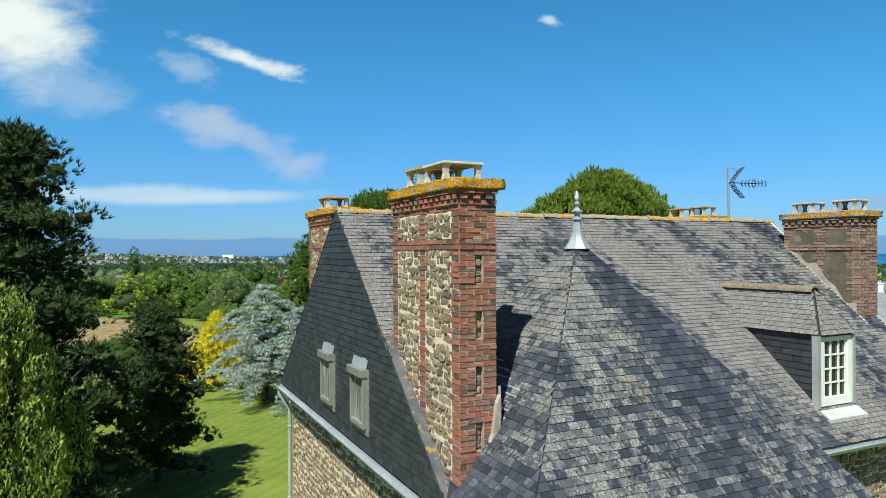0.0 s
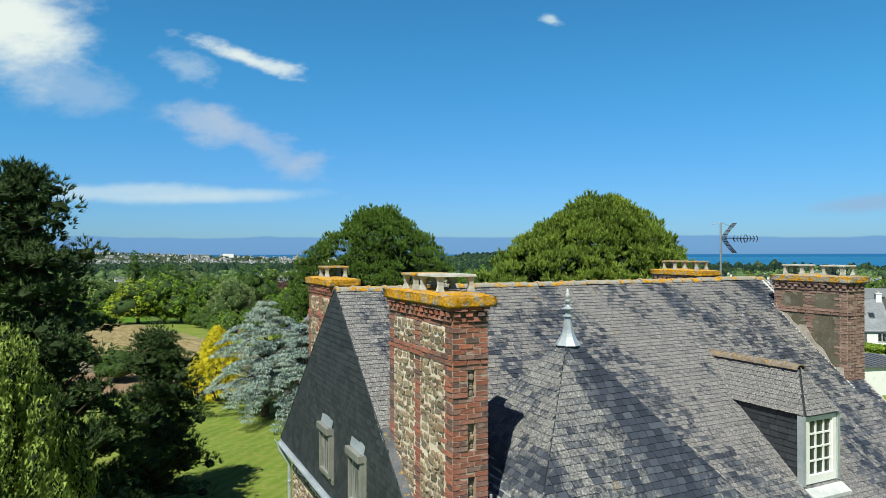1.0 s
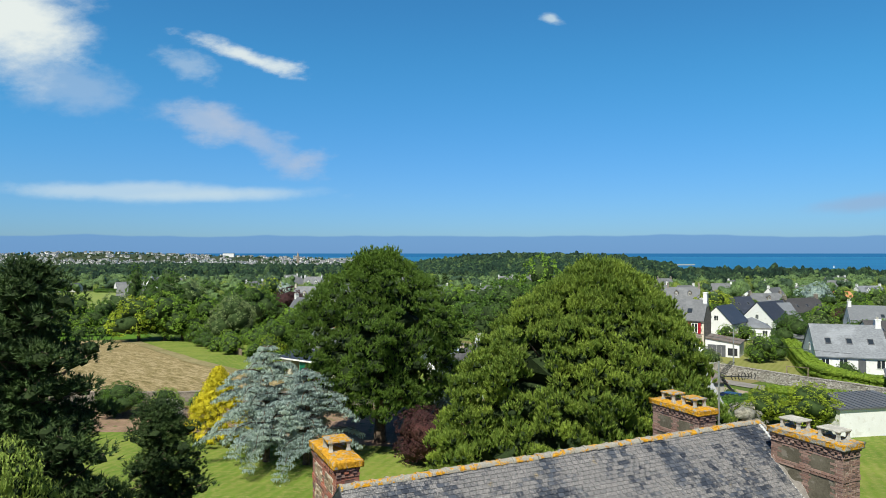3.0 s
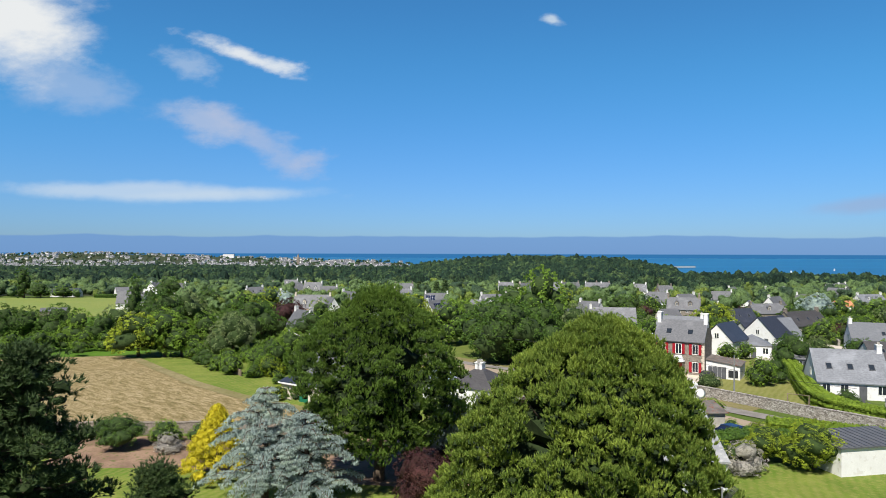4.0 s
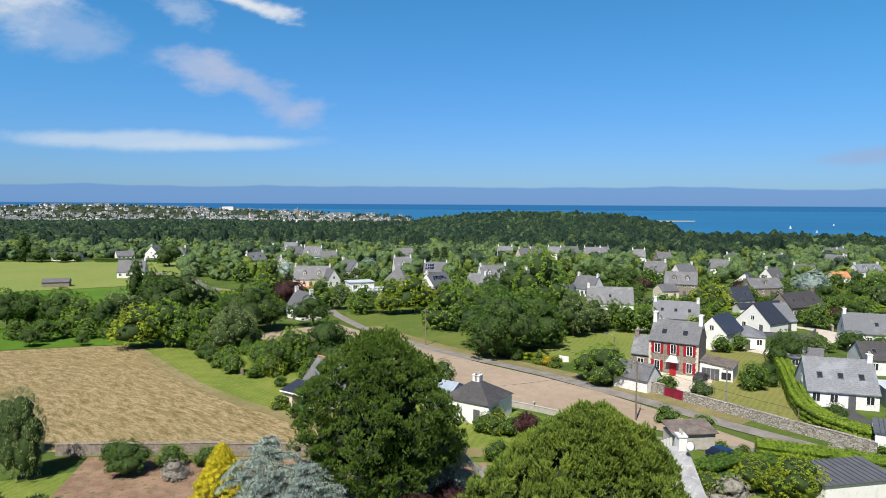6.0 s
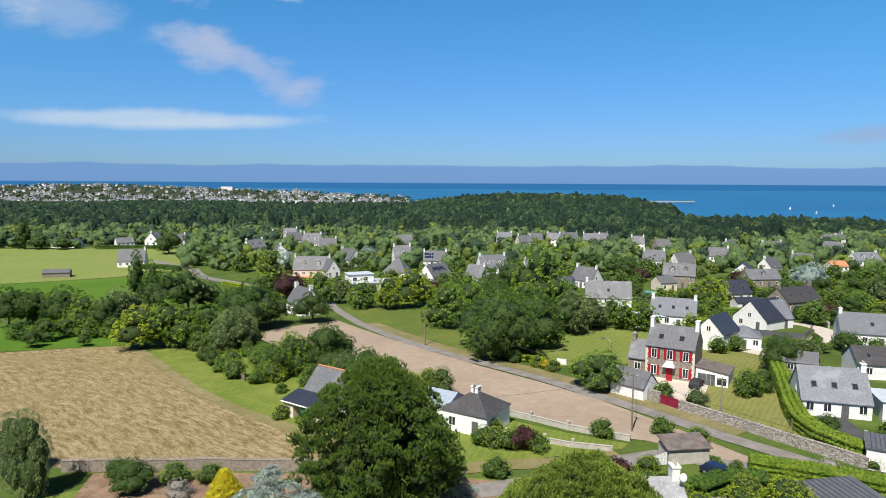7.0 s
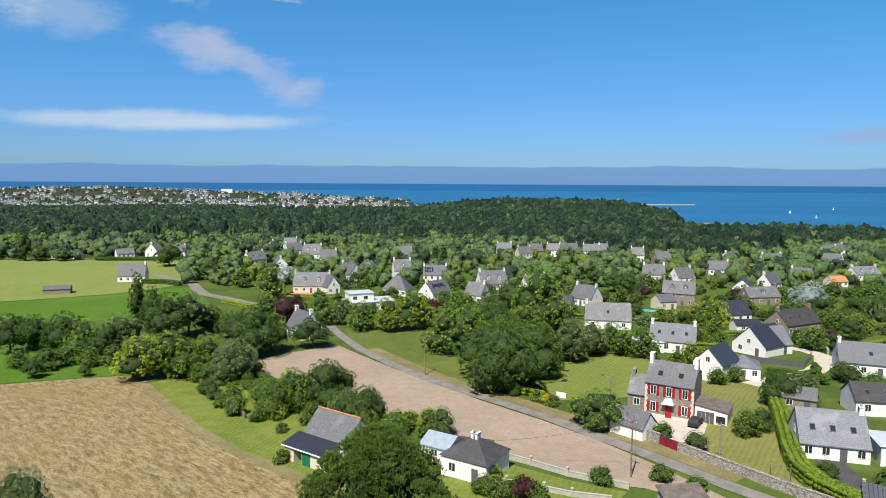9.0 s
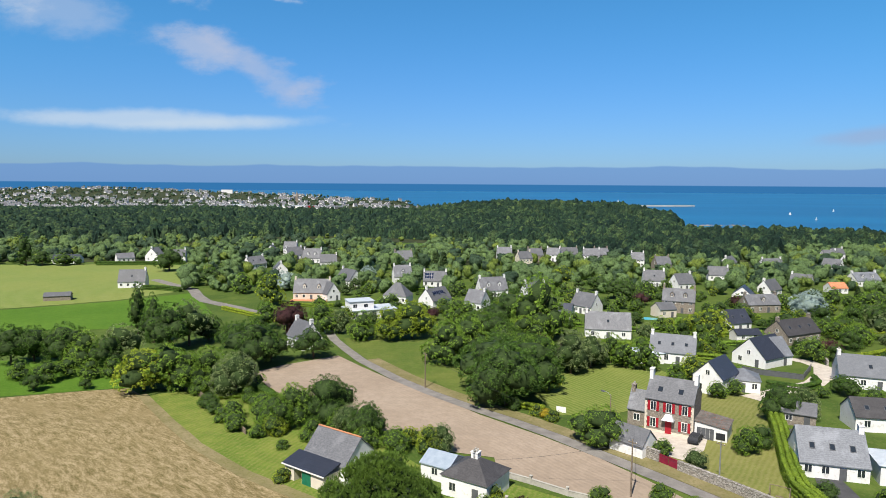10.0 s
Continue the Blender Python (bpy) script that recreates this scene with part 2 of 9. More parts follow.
def grassland(name, a, b, c, scale=0.08, stripe=None, bump=0.05):
    """Grass or stubble: broad drifts, small tufts and, where mown or drilled, lines (heading in degrees, width, strength)."""
    def build(n, p):
        big = n.noise(p, scale, 4.0)
        tuft = n.noise(p, 2.2, 6.0, 0.7)
        col = n.mix(n.band(big, 0.35, 0.68), a, b)
        col = n.mix(n.maths("MULTIPLY", n.band(tuft, 0.45, 0.7), 0.75), col, c)
        patch = n.noise(p, 0.5, 4.0, 0.65)
        col = n.mix(n.maths("MULTIPLY", n.band(patch, 0.40, 0.62), 0.55), n.mix(0.35, col, tuple(v * 0.55 for v in a)), col)
        h = tuft
        if stripe:
            turn, width, strength = stripe
            wobble = n.vec("ADD", p, n.vec("MULTIPLY", n.noise(p, 0.12, 3.0, colour=True), (1.6, 1.6, 0)))
            lined = n("ShaderNodeVectorRotate", about_z=True, Vector=wobble, Angle=radians(turn))
            wave = n("ShaderNodeTexWave", out=1, Vector=lined, Scale=math.pi / 10 / width, Distortion=1.0, Detail=3.0, Detail_Scale=2.0)
            col = n.mix(n.maths("MULTIPLY", wave, strength), col, c)
            h = n.maths("ADD", tuft, n.maths("MULTIPLY", wave, 0.8))
        return col, h, bump
    return surface(name, build, rough=0.95, spec=0.1)


M = {
    "slate": slate("slate", False, cover=0.08, grain=16.0, drift=1.8, mottle=1.05), "slate_piece": slate("slate_piece", True, cover=0.08, grain=16.0, drift=1.8, mottle=1.05),
    "pale_slate": slate("pale_slate", False, cover=0.28, grain=16.0), "pale_slate_piece": slate("pale_slate_piece", True, cover=0.28, grain=16.0),
    "wing_slate": slate("wing_slate", False, cover=-0.13, grain=18.0, warm=0.97, drift=1.75, mottle=1.15), "wing_slate_piece": slate("wing_slate_piece", True, cover=-0.13, grain=18.0, warm=0.97, drift=1.75, mottle=1.15),
    "clean_slate": slate("clean_slate", False, True), "clean_slate_piece": slate("clean_slate_piece", True, True),
    "brick": brick("brick", False), "brick_piece": brick("brick_piece", True),
    "brown_brick": brown_brick("brown_brick", False), "brown_brick_piece": brown_brick("brown_brick_piece", True),
    "rubble": rubble("rubble", False), "rubble_piece": rubble("rubble_piece", True),
    "brick_mortar": two_tone("brick_mortar", (0.30, 0.23, 0.185), (0.44, 0.36, 0.30), 5.0, 0.006),
    "mortar": two_tone("mortar", (0.56, 0.485, 0.40), (0.72, 0.635, 0.54), 3.0, 0.006),
    "render": two_tone("weathered_render", (0.085, 0.076, 0.056), (0.150, 0.134, 0.102), 1.6, 0.01, third=(0.20, 0.18, 0.15)),
    "patch": two_tone("mortar_patch", (0.30, 0.27, 0.24), (0.46, 0.41, 0.37), 4.0, 0.01),
    "gold_cap": lichen_stone("lichened_cap", 0.50), "pale_cap": lichen_stone("weathered_cap", 0.58),
    "rake_stone": two_tone("rake_border_stone", (0.065, 0.072, 0.085), (0.125, 0.13, 0.145), 3.0, 0.006, third=(0.30, 0.20, 0.06)),
    "ridge": lichen_stone("ridge_tile_clay", 0.6), "cowl": two_tone("cast_concrete", (0.30, 0.29, 0.26), (0.52, 0.50, 0.45), 6.0, 0.004),
    "cowl_gold": lichen_stone("lichened_concrete", 0.55),
    "dormer_ridge": two_tone("old_clay_ridge", (0.13, 0.105, 0.085), (0.24, 0.20, 0.165), 6.0, 0.006, third=(0.36, 0.22, 0.06)),
    "zinc": two_tone("zinc", (0.42, 0.47, 0.52), (0.58, 0.62, 0.66), 1.2, 0.001, rough=0.42, metal=0.55, spec=0.5),
    "lead": two_tone("lead_flashing", (0.44, 0.46, 0.47), (0.62, 0.63, 0.63), 2.0, 0.002, rough=0.55, metal=0.2),
    "white_paint": two_tone("white_paint", (0.74, 0.74, 0.72), (0.82, 0.82, 0.80), 1.5, 0.0005, rough=0.45, spec=0.4),
    "grey_metal": two_tone("grey_lacquered_metal", (0.19, 0.19, 0.175), (0.26, 0.26, 0.24), 2.0, 0.0006, rough=0.45, metal=0.2, spec=0.5),
    "dark_metal": two_tone("dark_metal", (0.02, 0.022, 0.027), (0.035, 0.038, 0.045), 3.0, 0.0005, rough=0.6, metal=0.0, spec=0.3),
    "steel": two_tone("galvanised_steel", (0.36, 0.37, 0.38), (0.52, 0.53, 0.53), 5.0, 0.0005, rough=0.45, metal=0.7, spec=0.5),
    "curtained_glass": surface("curtained_glass", lambda n, p: n.mix(n.band(n.noise(n.vec("MULTIPLY", p, (6, 6, 1)), 2.0, 3.0), 0.4, 0.6), (0.14, 0.15, 0.15), (0.30, 0.30, 0.28)), rough=0.12, spec=0.8),
    "glass": surface("window_glass", lambda n, p: (0.025, 0.032, 0.04), rough=0.06, spec=0.9),
    "bark": two_tone("bark", (0.07, 0.05, 0.038), (0.16, 0.12, 0.09), 3.0, 0.03),
    # Dark crown cores: shade inside the trees, put into the colour.
    "deep_core_shade": two_tone("deep_crown_shade", (0.014, 0.026, 0.008), (0.030, 0.050, 0.014), 2.0, 0.05),
    "core_shade": two_tone("crown_shade", (0.020, 0.040, 0.010), (0.046, 0.076, 0.020), 2.0, 0.05),
    "pine_a": foliage("pine_needles", (0.050, 0.112, 0.017), (0.210, 0.335, 0.053), 0.2, 0.6, gap_shade=0.25),
    "pine_b": foliage("radiata_needles", (0.095, 0.180, 0.025), (0.400, 0.500, 0.088), 0.25, 0.7, gap_shade=0.25),
    "conifer": foliage("dark_conifer", (0.030, 0.060, 0.021), (0.085, 0.140, 0.040), 0.12, gap_shade=0.15),
    "leaf": foliage("green_leaves", (0.080, 0.178, 0.020), (0.330, 0.510, 0.066), gap_shade=0.62),
    "leaf_dark": foliage("dark_leaves", (0.032, 0.082, 0.014), (0.145, 0.265, 0.040), gap_shade=0.65),
    "leaf_lime": foliage("lime_leaves", (0.165, 0.260, 0.020), (0.500, 0.600, 0.054), gap_shade=0.6),
    "leaf_grey": foliage("grey_green_leaves", (0.130, 0.180, 0.072), (0.340, 0.420, 0.180), gap_shade=0.6),
    "leaf_weep": foliage("weeping_leaves", (0.190, 0.290, 0.055), (0.460, 0.560, 0.130), 0.25, gap_shade=0.15),
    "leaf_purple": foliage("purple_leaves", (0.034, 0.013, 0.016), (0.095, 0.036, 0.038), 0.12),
    "gold_leaf": foliage("golden_cypress", (0.520, 0.460, 0.020), (0.840, 0.720, 0.050), 0.2, gap_shade=0.15),
    "blue_leaf": foliage("blue_cedar", (0.225, 0.310, 0.295), (0.460, 0.560, 0.530), 0.12, gap_shade=0.15),
    "hedge": foliage("hedge_leaves", (0.130, 0.230, 0.020), (0.310, 0.430, 0.052), 0.25, gap_shade=0.3),
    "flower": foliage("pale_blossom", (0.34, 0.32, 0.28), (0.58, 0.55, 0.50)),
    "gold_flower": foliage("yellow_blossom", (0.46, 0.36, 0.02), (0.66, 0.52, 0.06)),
}


# ---- building blocks ----
class Geo:
    """Collects faces for one mesh."""

    def __init__(self):
        self.v, self.f, self.m = [], [], []

    def face(self, points, mi=0):
        k = len(self.v)
        self.v.extend(tuple(p) for p in points)
        self.f.append(tuple(range(k, k + len(points))))
        self.m.append(mi)

    def box(self, lo, hi, mi=0, m=None, taper=1.0):
        (x0, y0, z0), (x1, y1, z1) = lo, hi
        cx, cy = (x0 + x1) / 2, (y0 + y1) / 2
        p = [(x0, y0, z0), (x1, y0, z0), (x1, y1, z0), (x0, y1, z0)]
        p += [(cx + (x - cx) * taper, cy + (y - cy) * taper, z1) for x, y, _ in p]
        if m:
            p = [tuple(m @ Vector(q)) for q in p]
        k = len(self.v)
        self.v.extend(p)
        for f in ((3, 2, 1, 0), (4, 5, 6, 7), (0, 1, 5, 4), (1, 2, 6, 5), (2, 3, 7, 6), (3, 0, 4, 7)):
            self.f.append(tuple(k + i for i in f))
            self.m.append(mi)

    def prism(self, outline, lo, hi, mi=0, axis=2, inset=0.0):
        """An outline of (a, b) pairs, counter-clockwise, pushed from lo to hi along an axis; inset shrinks the far end."""
        ca, cb = sum(p[0] for p in outline) / len(outline), sum(p[1] for p in outline) / len(outline)

        def put(a, b, c):
            return ((c, a, b), (b, c, a), (a, b, c))[axis]
        near = [put(a, b, lo) for a, b in outline]
        far = [put(a + (ca - a) * inset, b + (cb - b) * inset, hi) for a, b in outline]
        k, n = len(self.v), len(outline)
        self.v.extend(near + far)
        self.f.append(tuple(k + i for i in reversed(range(n))))
        self.f.append(tuple(k + n + i for i in range(n)))
        self.m += [mi, mi]
        for i in range(n):
            j = (i + 1) % n
            self.f.append((k + i, k + j, k + n + j, k + n + i))
            self.m.append(mi)

    def lathe(self, profile, centre=(0, 0, 0), sides=16, mi=0):
        """A profile of (radius, height) turned about an upright axis."""
        k, cx, cy, cz = len(self.v), *centre
        for r, h in profile:
            for i in range(sides):
                a = 2 * math.pi * i / sides
                self.v.append((cx + r * math.cos(a), cy + r * math.sin(a), cz + h))
        for j in range(len(profile) - 1):
            for i in range(sides):
                b, c = k + j * sides, (i + 1) % sides
                self.f.append((b + i, b + c, b + sides + c, b + sides + i))
                self.m.append(mi)
        last = k + (len(profile) - 1) * sides
        self.f += [tuple(k + i for i in reversed(range(sides))), tuple(last + i for i in range(sides))]
        self.m += [mi, mi]

    def tube(self, path, radii, sides=8, mi=0):
        """A round bar along a path of points, with a radius for each."""
        k, n = len(self.v), len(path)
        pts = [Vector(p) for p in path]
        for i, p in enumerate(pts):
            d = (pts[min(i + 1, n - 1)] - pts[max(i - 1, 0)]).normalized()
            a = d.orthogonal().normalized() if abs(d.z) > 0.9 else d.cross(Vector((0, 0, 1))).normalized()
            b = d.cross(a)
            for s in range(sides):
                t = 2 * math.pi * s / sides
                self.v.append(tuple(p + radii[i] * (a * math.cos(t) + b * math.sin(t))))
        for i in range(n - 1):
            for s in range(sides):
                q = (s + 1) % sides
                self.f.append((k + i * sides + s, k + i * sides + q, k + (i + 1) * sides + q, k + (i + 1) * sides + s))
                self.m.append(mi)
        self.f += [tuple(k + s for s in reversed(range(sides))), tuple(k + (n - 1) * sides + s for s in range(sides))]
        self.m += [mi, mi]

    def mesh(self, name, mats, shift=(0, 0, 0), smooth=False):
        me = bpy.data.meshes.new(name)
        pts = np.array(self.v, dtype=np.float32).reshape(-1, 3) - np.array(shift, dtype=np.float32)
        me.from_pydata(pts.tolist(), [], self.f)
        for mat in mats:
            me.materials.append(mat)
        if len(mats) > 1:
            me.polygons.foreach_set("material_index", self.m)
        if smooth:
            me.polygons.foreach_set("use_smooth", [True] * len(self.f))
        me.update()
        return me


def part(name, geo, mats, parent, label="", shift=(0, 0, 0), smooth=False, bevel=0.0):
    """Links what geo holds as one mesh object under a thing or a part."""
    mats = mats if isinstance(mats, (list, tuple)) else [mats]
    ob = new(name, geo if isinstance(geo, bpy.types.Mesh) else geo.mesh(name, mats, shift, smooth))
    ob.parent = parent
    if bevel:
        mod = ob.modifiers.new("edge", "BEVEL")
        mod.width, mod.segments, mod.limit_method = bevel, 2, "ANGLE"
    return tagged(ob, label)


def thing(name, place, turn=0.0, label="", category="", group="", kind=""):
    ob = new(name)
    ob.empty_display_size = 0.3
    ob.matrix_basis = pose(*place, 0, 0, turn)
    return tagged(ob, label, category, group, kind)


def single(name, geo, mats, label, category, group="", kind="", smooth=False, place=(0, 0, 0), turn=0.0):
    """A thing of one mesh."""
    ob = part(name, geo, mats, None, label, smooth=smooth)
    ob.matrix_basis = pose(*place, 0, 0, turn)
    return tagged(ob, label, category, group, kind)


# ---- the land ----
LAND_Y = [-100, 100, 115, 145, 160, 185, 260, 420, 600, 850, 1300, 2000, 2900]
LAND_Z = [2.6, 2.6, 2.5, 1.2, 0.6, -0.4, -2.8, -5.0, -9.0, -14.0, -19.0, -17.0, -12.0]
SEA_LEVEL = -24.0


def shore(x):
    """How far ahead the coast lies."""
    return float(np.interp(x, [-3000, -1100, -500, -120, -30, 60, 300, 375, 390, 400, 470, 560, 1200, 3000],
                           [3300, 3000, 2600, 2050, 1500, 1320, 1300, 1210, 1080, 830, 730, 710, 740, 1100]))


def bumps(x, y):
    """The wooded headland, the wooded rise behind the village and the hills behind the town."""
    g = lambda cx, cy, sx, sy: math.exp(-((x - cx) / sx) ** 2 - ((y - cy) / sy) ** 2)  # noqa: E731
    h = 19 * g(190, 1170, 150, 130) + 13 * g(40, 1130, 130, 150) + 9 * g(300, 1150, 70, 110)
    h += 4 * g(250, 760, 150, 110) + 8 * g(-900, 2550, 420, 300) + 24 * g(-1500, 2700, 420, 400)
    h += 10 * g(-250, 1900, 160, 200) + 6 * g(-420, 1400, 300, 120)
    return h if y > 560 else h * max(0.0, (y - 480) / 80)


def land(x, y):
    h = float(np.interp(y, LAND_Y, LAND_Z)) + bumps(x, y)
    out = max(y - shore(x), min(y - 775, (x - 0.366 * y) * 2.0))   # the bay beside the headland
    if out > -60:
        h = h + (-32.0 - h) * min(1.0, (out + 60) / 75)
    return h


def ground_sheet():
    g = Geo()
    half = [0, 20, 40, 60, 80, 100, 130, 160, 200, 240, 280, 320, 360, 400, 450, 500, 560, 640, 740, 860, 1000, 1200, 1500, 1900, 2400, 3200, 4600]
    xs = [-v for v in reversed(half[1:])] + half
    ys = [-4600, -3000, -1500, -700, -300, -100, 0, 50, 100, 115, 130, 145, 160, 185, 220, 260, 320, 380, 420, 480, 520, 560, 600, 650, 700, 750, 800]
    ys += [850, 880, 910, 940, 980, 1020, 1060, 1100, 1140, 1180, 1220, 1260, 1300, 1340, 1400, 1480, 1560, 1650, 1760, 1880, 2000, 2100, 2250, 2400, 2550, 2700, 2900, 3100, 3400, 4000, 4700]
    for x in xs:
        for y in ys:
            g.v.append((x, y, land(x, y)))
    n = len(ys)
    for i in range(len(xs) - 1):
        for j in range(n - 1):
            g.f.append((i * n + j, (i + 1) * n + j, (i + 1) * n + j + 1, i * n + j + 1))
            g.m.append(0)
    g.m = [1 if sum(g.v[k][1] for k in f) / 4 > 430 else 0 for f in g.f]
    return g


M["ground"] = grassland("rough_grass", (0.060, 0.110, 0.020), (0.110, 0.160, 0.032), (0.150, 0.165, 0.052))
M["lawn"] = grassland("garden_lawn", (0.110, 0.185, 0.024), (0.185, 0.235, 0.042), (0.275, 0.255, 0.090), 0.18, (20, 0.9, 0.18))
M["striped_lawn"] = grassland("mown_striped_lawn", (0.125, 0.190, 0.028), (0.180, 0.225, 0.046), (0.250, 0.265, 0.088), 0.05, (-28, 1.1, 0.5))
M["garden_grass"] = grassland("dry_garden_grass", (0.150, 0.180, 0.040), (0.220, 0.225, 0.066), (0.270, 0.250, 0.105), 0.07, (35, 0.9, 0.3))
def hay_build(n, p):
    bend = n.vec("ADD", p, n.vec("MULTIPLY", n.noise(p, 0.05, 3.0, colour=True), (4, 4, 0)))
    lined = n("ShaderNodeVectorRotate", about_z=True, Vector=bend, Angle=radians(42))
    swath = n.noise(n.vec("MULTIPLY", lined, (0.28, 1.0, 1.0)), 1.2, 6.0, 0.78)
    straw = n.noise(n.vec("MULTIPLY", lined, (0.4, 1.0, 1.0)), 5.5, 5.0, 0.72)
    both = n.maths("ADD", n.maths("MULTIPLY", swath, 0.6), n.maths("MULTIPLY", straw, 0.4))
    col = n.ramp(both, (0.38, (0.105, 0.090, 0.032)), (0.48, (0.235, 0.186, 0.088)), (0.60, (0.420, 0.338, 0.200)))
    return n.mix(n.band(n.noise(p, 0.05, 3.0), 0.48, 0.75), col, (0.26, 0.205, 0.10)), both, 0.35


M["hay"] = surface("cut_hay", hay_build, rough=0.95, spec=0.1)
M["soil"] = grassland("drilled_soil", (0.350, 0.280, 0.212), (0.415, 0.338, 0.262), (0.310, 0.244, 0.182), 0.05, (-35, 0.9, 0.07), 0.03)
M["meadow"] = grassland("light_meadow", (0.150, 0.225, 0.042), (0.195, 0.245, 0.052), (0.275, 0.290, 0.110), 0.03, (68, 3.0, 0.45))
M["crop"] = grassland("deep_green_crop", (0.075, 0.165, 0.016), (0.105, 0.205, 0.024), (0.140, 0.225, 0.035), 0.03)
M["wild"] = grassland("wild_meadow", (0.090, 0.145, 0.026), (0.150, 0.185, 0.040), (0.200, 0.200, 0.075), 0.06)
M["bank"] = grassland("dry_verge", (0.21, 0.19, 0.085), (0.30, 0.25, 0.14), (0.13, 0.14, 0.035), 0.2)
M["earth"] = two_tone("bare_earth", (0.17, 0.11, 0.075), (0.28, 0.19, 0.13), 0.5, 0.03, third=(0.11, 0.12, 0.04))
M["asphalt"] = two_tone("old_asphalt", (0.17, 0.16, 0.148), (0.25, 0.235, 0.215), 0.5, 0.01)
M["dark_asphalt"] = two_tone("dark_asphalt", (0.055, 0.057, 0.062), (0.085, 0.086, 0.09), 0.5, 0.006)
M["gravel"] = two_tone("pale_gravel", (0.44, 0.39, 0.33), (0.58, 0.53, 0.46), 0.8, 0.01)
M["wood_ground"] = two_tone("woodland_floor", (0.020, 0.030, 0.010), (0.050, 0.060, 0.020), 0.1, 0.03)
M["water"] = surface("sea_water", lambda n, p: (n.mix(n.band(n.noise(n.vec("MULTIPLY", p, (0.35, 1, 1)), 0.004, 4.0), 0.35, 0.7), (0.004, 0.085, 0.200), (0.006, 0.120, 0.255)),
                                                 n.noise(n.vec("MULTIPLY", p, (0.6, 1, 1)), 0.09, 4.0), 0.6), rough=0.35, spec=0.3)

tagged(part("ground", ground_sheet(), [M["ground"], M["wood_ground"]], None, "rough green grassland rolling down to the coast"), category="ground", kind="structure")
sea = Geo()
sea.face([(-4700, 600, SEA_LEVEL), (4700, 600, SEA_LEVEL), (4700, 4850, SEA_LEVEL), (-4700, 4850, SEA_LEVEL)])
tagged(part("water", sea, M["water"], None, "calm deep blue sea reaching the horizon"), category="sea", kind="structure")


def drape(name, outline, mat, label, category, lift=0.05, kind="structure"):
    """A patch of ground cover laid on the land, cut where the slope changes."""
    bm = bmesh.new()
    bm.faces.new([bm.verts.new((x, y, 0)) for x, y in outline])
    for y in LAND_Y[1:9]:
        bmesh.ops.bisect_plane(bm, geom=bm.verts[:] + bm.edges[:] + bm.faces[:], plane_co=(0, y, 0), plane_no=(0, 1, 0))
    bmesh.ops.triangulate(bm, faces=bm.faces[:])
    for v in bm.verts:
        v.co.z = land(v.co.x, v.co.y) + lift
    bm.normal_update()
    for f in bm.faces:
        if f.normal.z < 0:
            f.normal_flip()
    me = bpy.data.meshes.new(name)
    bm.to_mesh(me)
    bm.free()
    me.materials.append(mat)
    ob = new(name, me)
    return tagged(ob, label, category, kind=kind)


def ribbon(points, width):
    """The outline of a strip of even width along a line of points."""
    left, right = [], []
    for i, p in enumerate(points):
        a, b = Vector(points[max(i - 1, 0)]), Vector(points[min(i + 1, len(points) - 1)])
        d = (b - a).normalized()
        nrm = Vector((-d.y, d.x)) * width / 2
        left.append(tuple(Vector(p) + nrm))
        right.append(tuple(Vector(p) - nrm))
    return left + right[::-1]


HAY = [(-120, 70), (-120, 128), (-93, 136), (-78, 142), (-70, 144.3), (-64.7, 139), (-51, 120.5), (-42, 109.3), (-36, 103.5), (-30.6, 98.4), (-21, 91.5), (-12, 85), (-4, 79), (-30, 79.2), (-60, 78)]
SOIL = [(-46.8, 159.4), (-41.4, 167.2), (-34, 174), (-29, 178.8), (-20.9, 166.1), (-11.2, 152), (-0.6, 138.4), (7.2, 127.2), (16.8, 115.9), (25.6, 105.6), (31.9, 96.2),
        (40.5, 82), (42, 79.5), (37.2, 81), (34.8, 84), (28, 88.5), (24.5, 89.5), (17.7, 92.5), (8.7, 99.3), (8.4, 105.5), (-3, 109), (-15.3, 121.4), (-28.5, 133.8), (-38.3, 144.3)]
LANE = [(-38, 214), (-33.5, 200), (-28, 187), (-21.7, 172.8), (-11.2, 154.6), (-3, 142.8), (5.6, 132), (13, 123.6), (21.8, 112.6), (28, 104.8), (33.4, 98), (40, 89.4), (46.1, 82.4), (50.5, 77), (56, 70)]
ROAD = [(-150, 340), (-116.4, 305), (-108, 288), (-100, 275), (-82, 260), (-63.7, 241.3), (-50, 226), (-38, 214)]
YARD = [(-64, 139), (-50.7, 145), (-39.5, 145), (-32.7, 131.7), (-15, 119), (-8, 108), (-2, 100), (-4, 90), (-12, 86), (-21, 92), (-30.6, 98.6), (-36.2, 104), (-42, 109.8), (-51, 121)]
drape("lawn", [(-44, 20), (-48, 70), (-30, 77), (-6, 77), (14, 76), (26, 70), (40, 66), (60, 60), (60, -30), (-44, -30)], M["lawn"], "bright green mown garden lawn with dry patches", "lawn", 0.03)
drape("earth", [(-40, 66), (-26, 66), (-10, 62), (3, 60), (8, 66), (6, 76), (-20, 77.5), (-42, 77)], M["earth"], "bare reddish earth bed under the garden trees", "soil", 0.05)
drape("hay_field", HAY, M["hay"], "mown field with rows of straw-coloured cut hay", "field", 0.05)
drape("ploughed_field", SOIL, M["soil"], "bare pale brown drilled field beside the lane", "field", 0.07)
drape("yard", YARD, M["lawn"], "green grass plot around the small barn", "grass", 0.04)
drape("field_margin", ribbon([(-64.7, 139.2), (-51, 120.8), (-42, 109.6), (-36, 103.8), (-30.6, 98.7), (-21, 91.8), (-12, 85.4)], 2.2), M["bank"], "dry uncut grass margin along the hay field", "verge", 0.09)
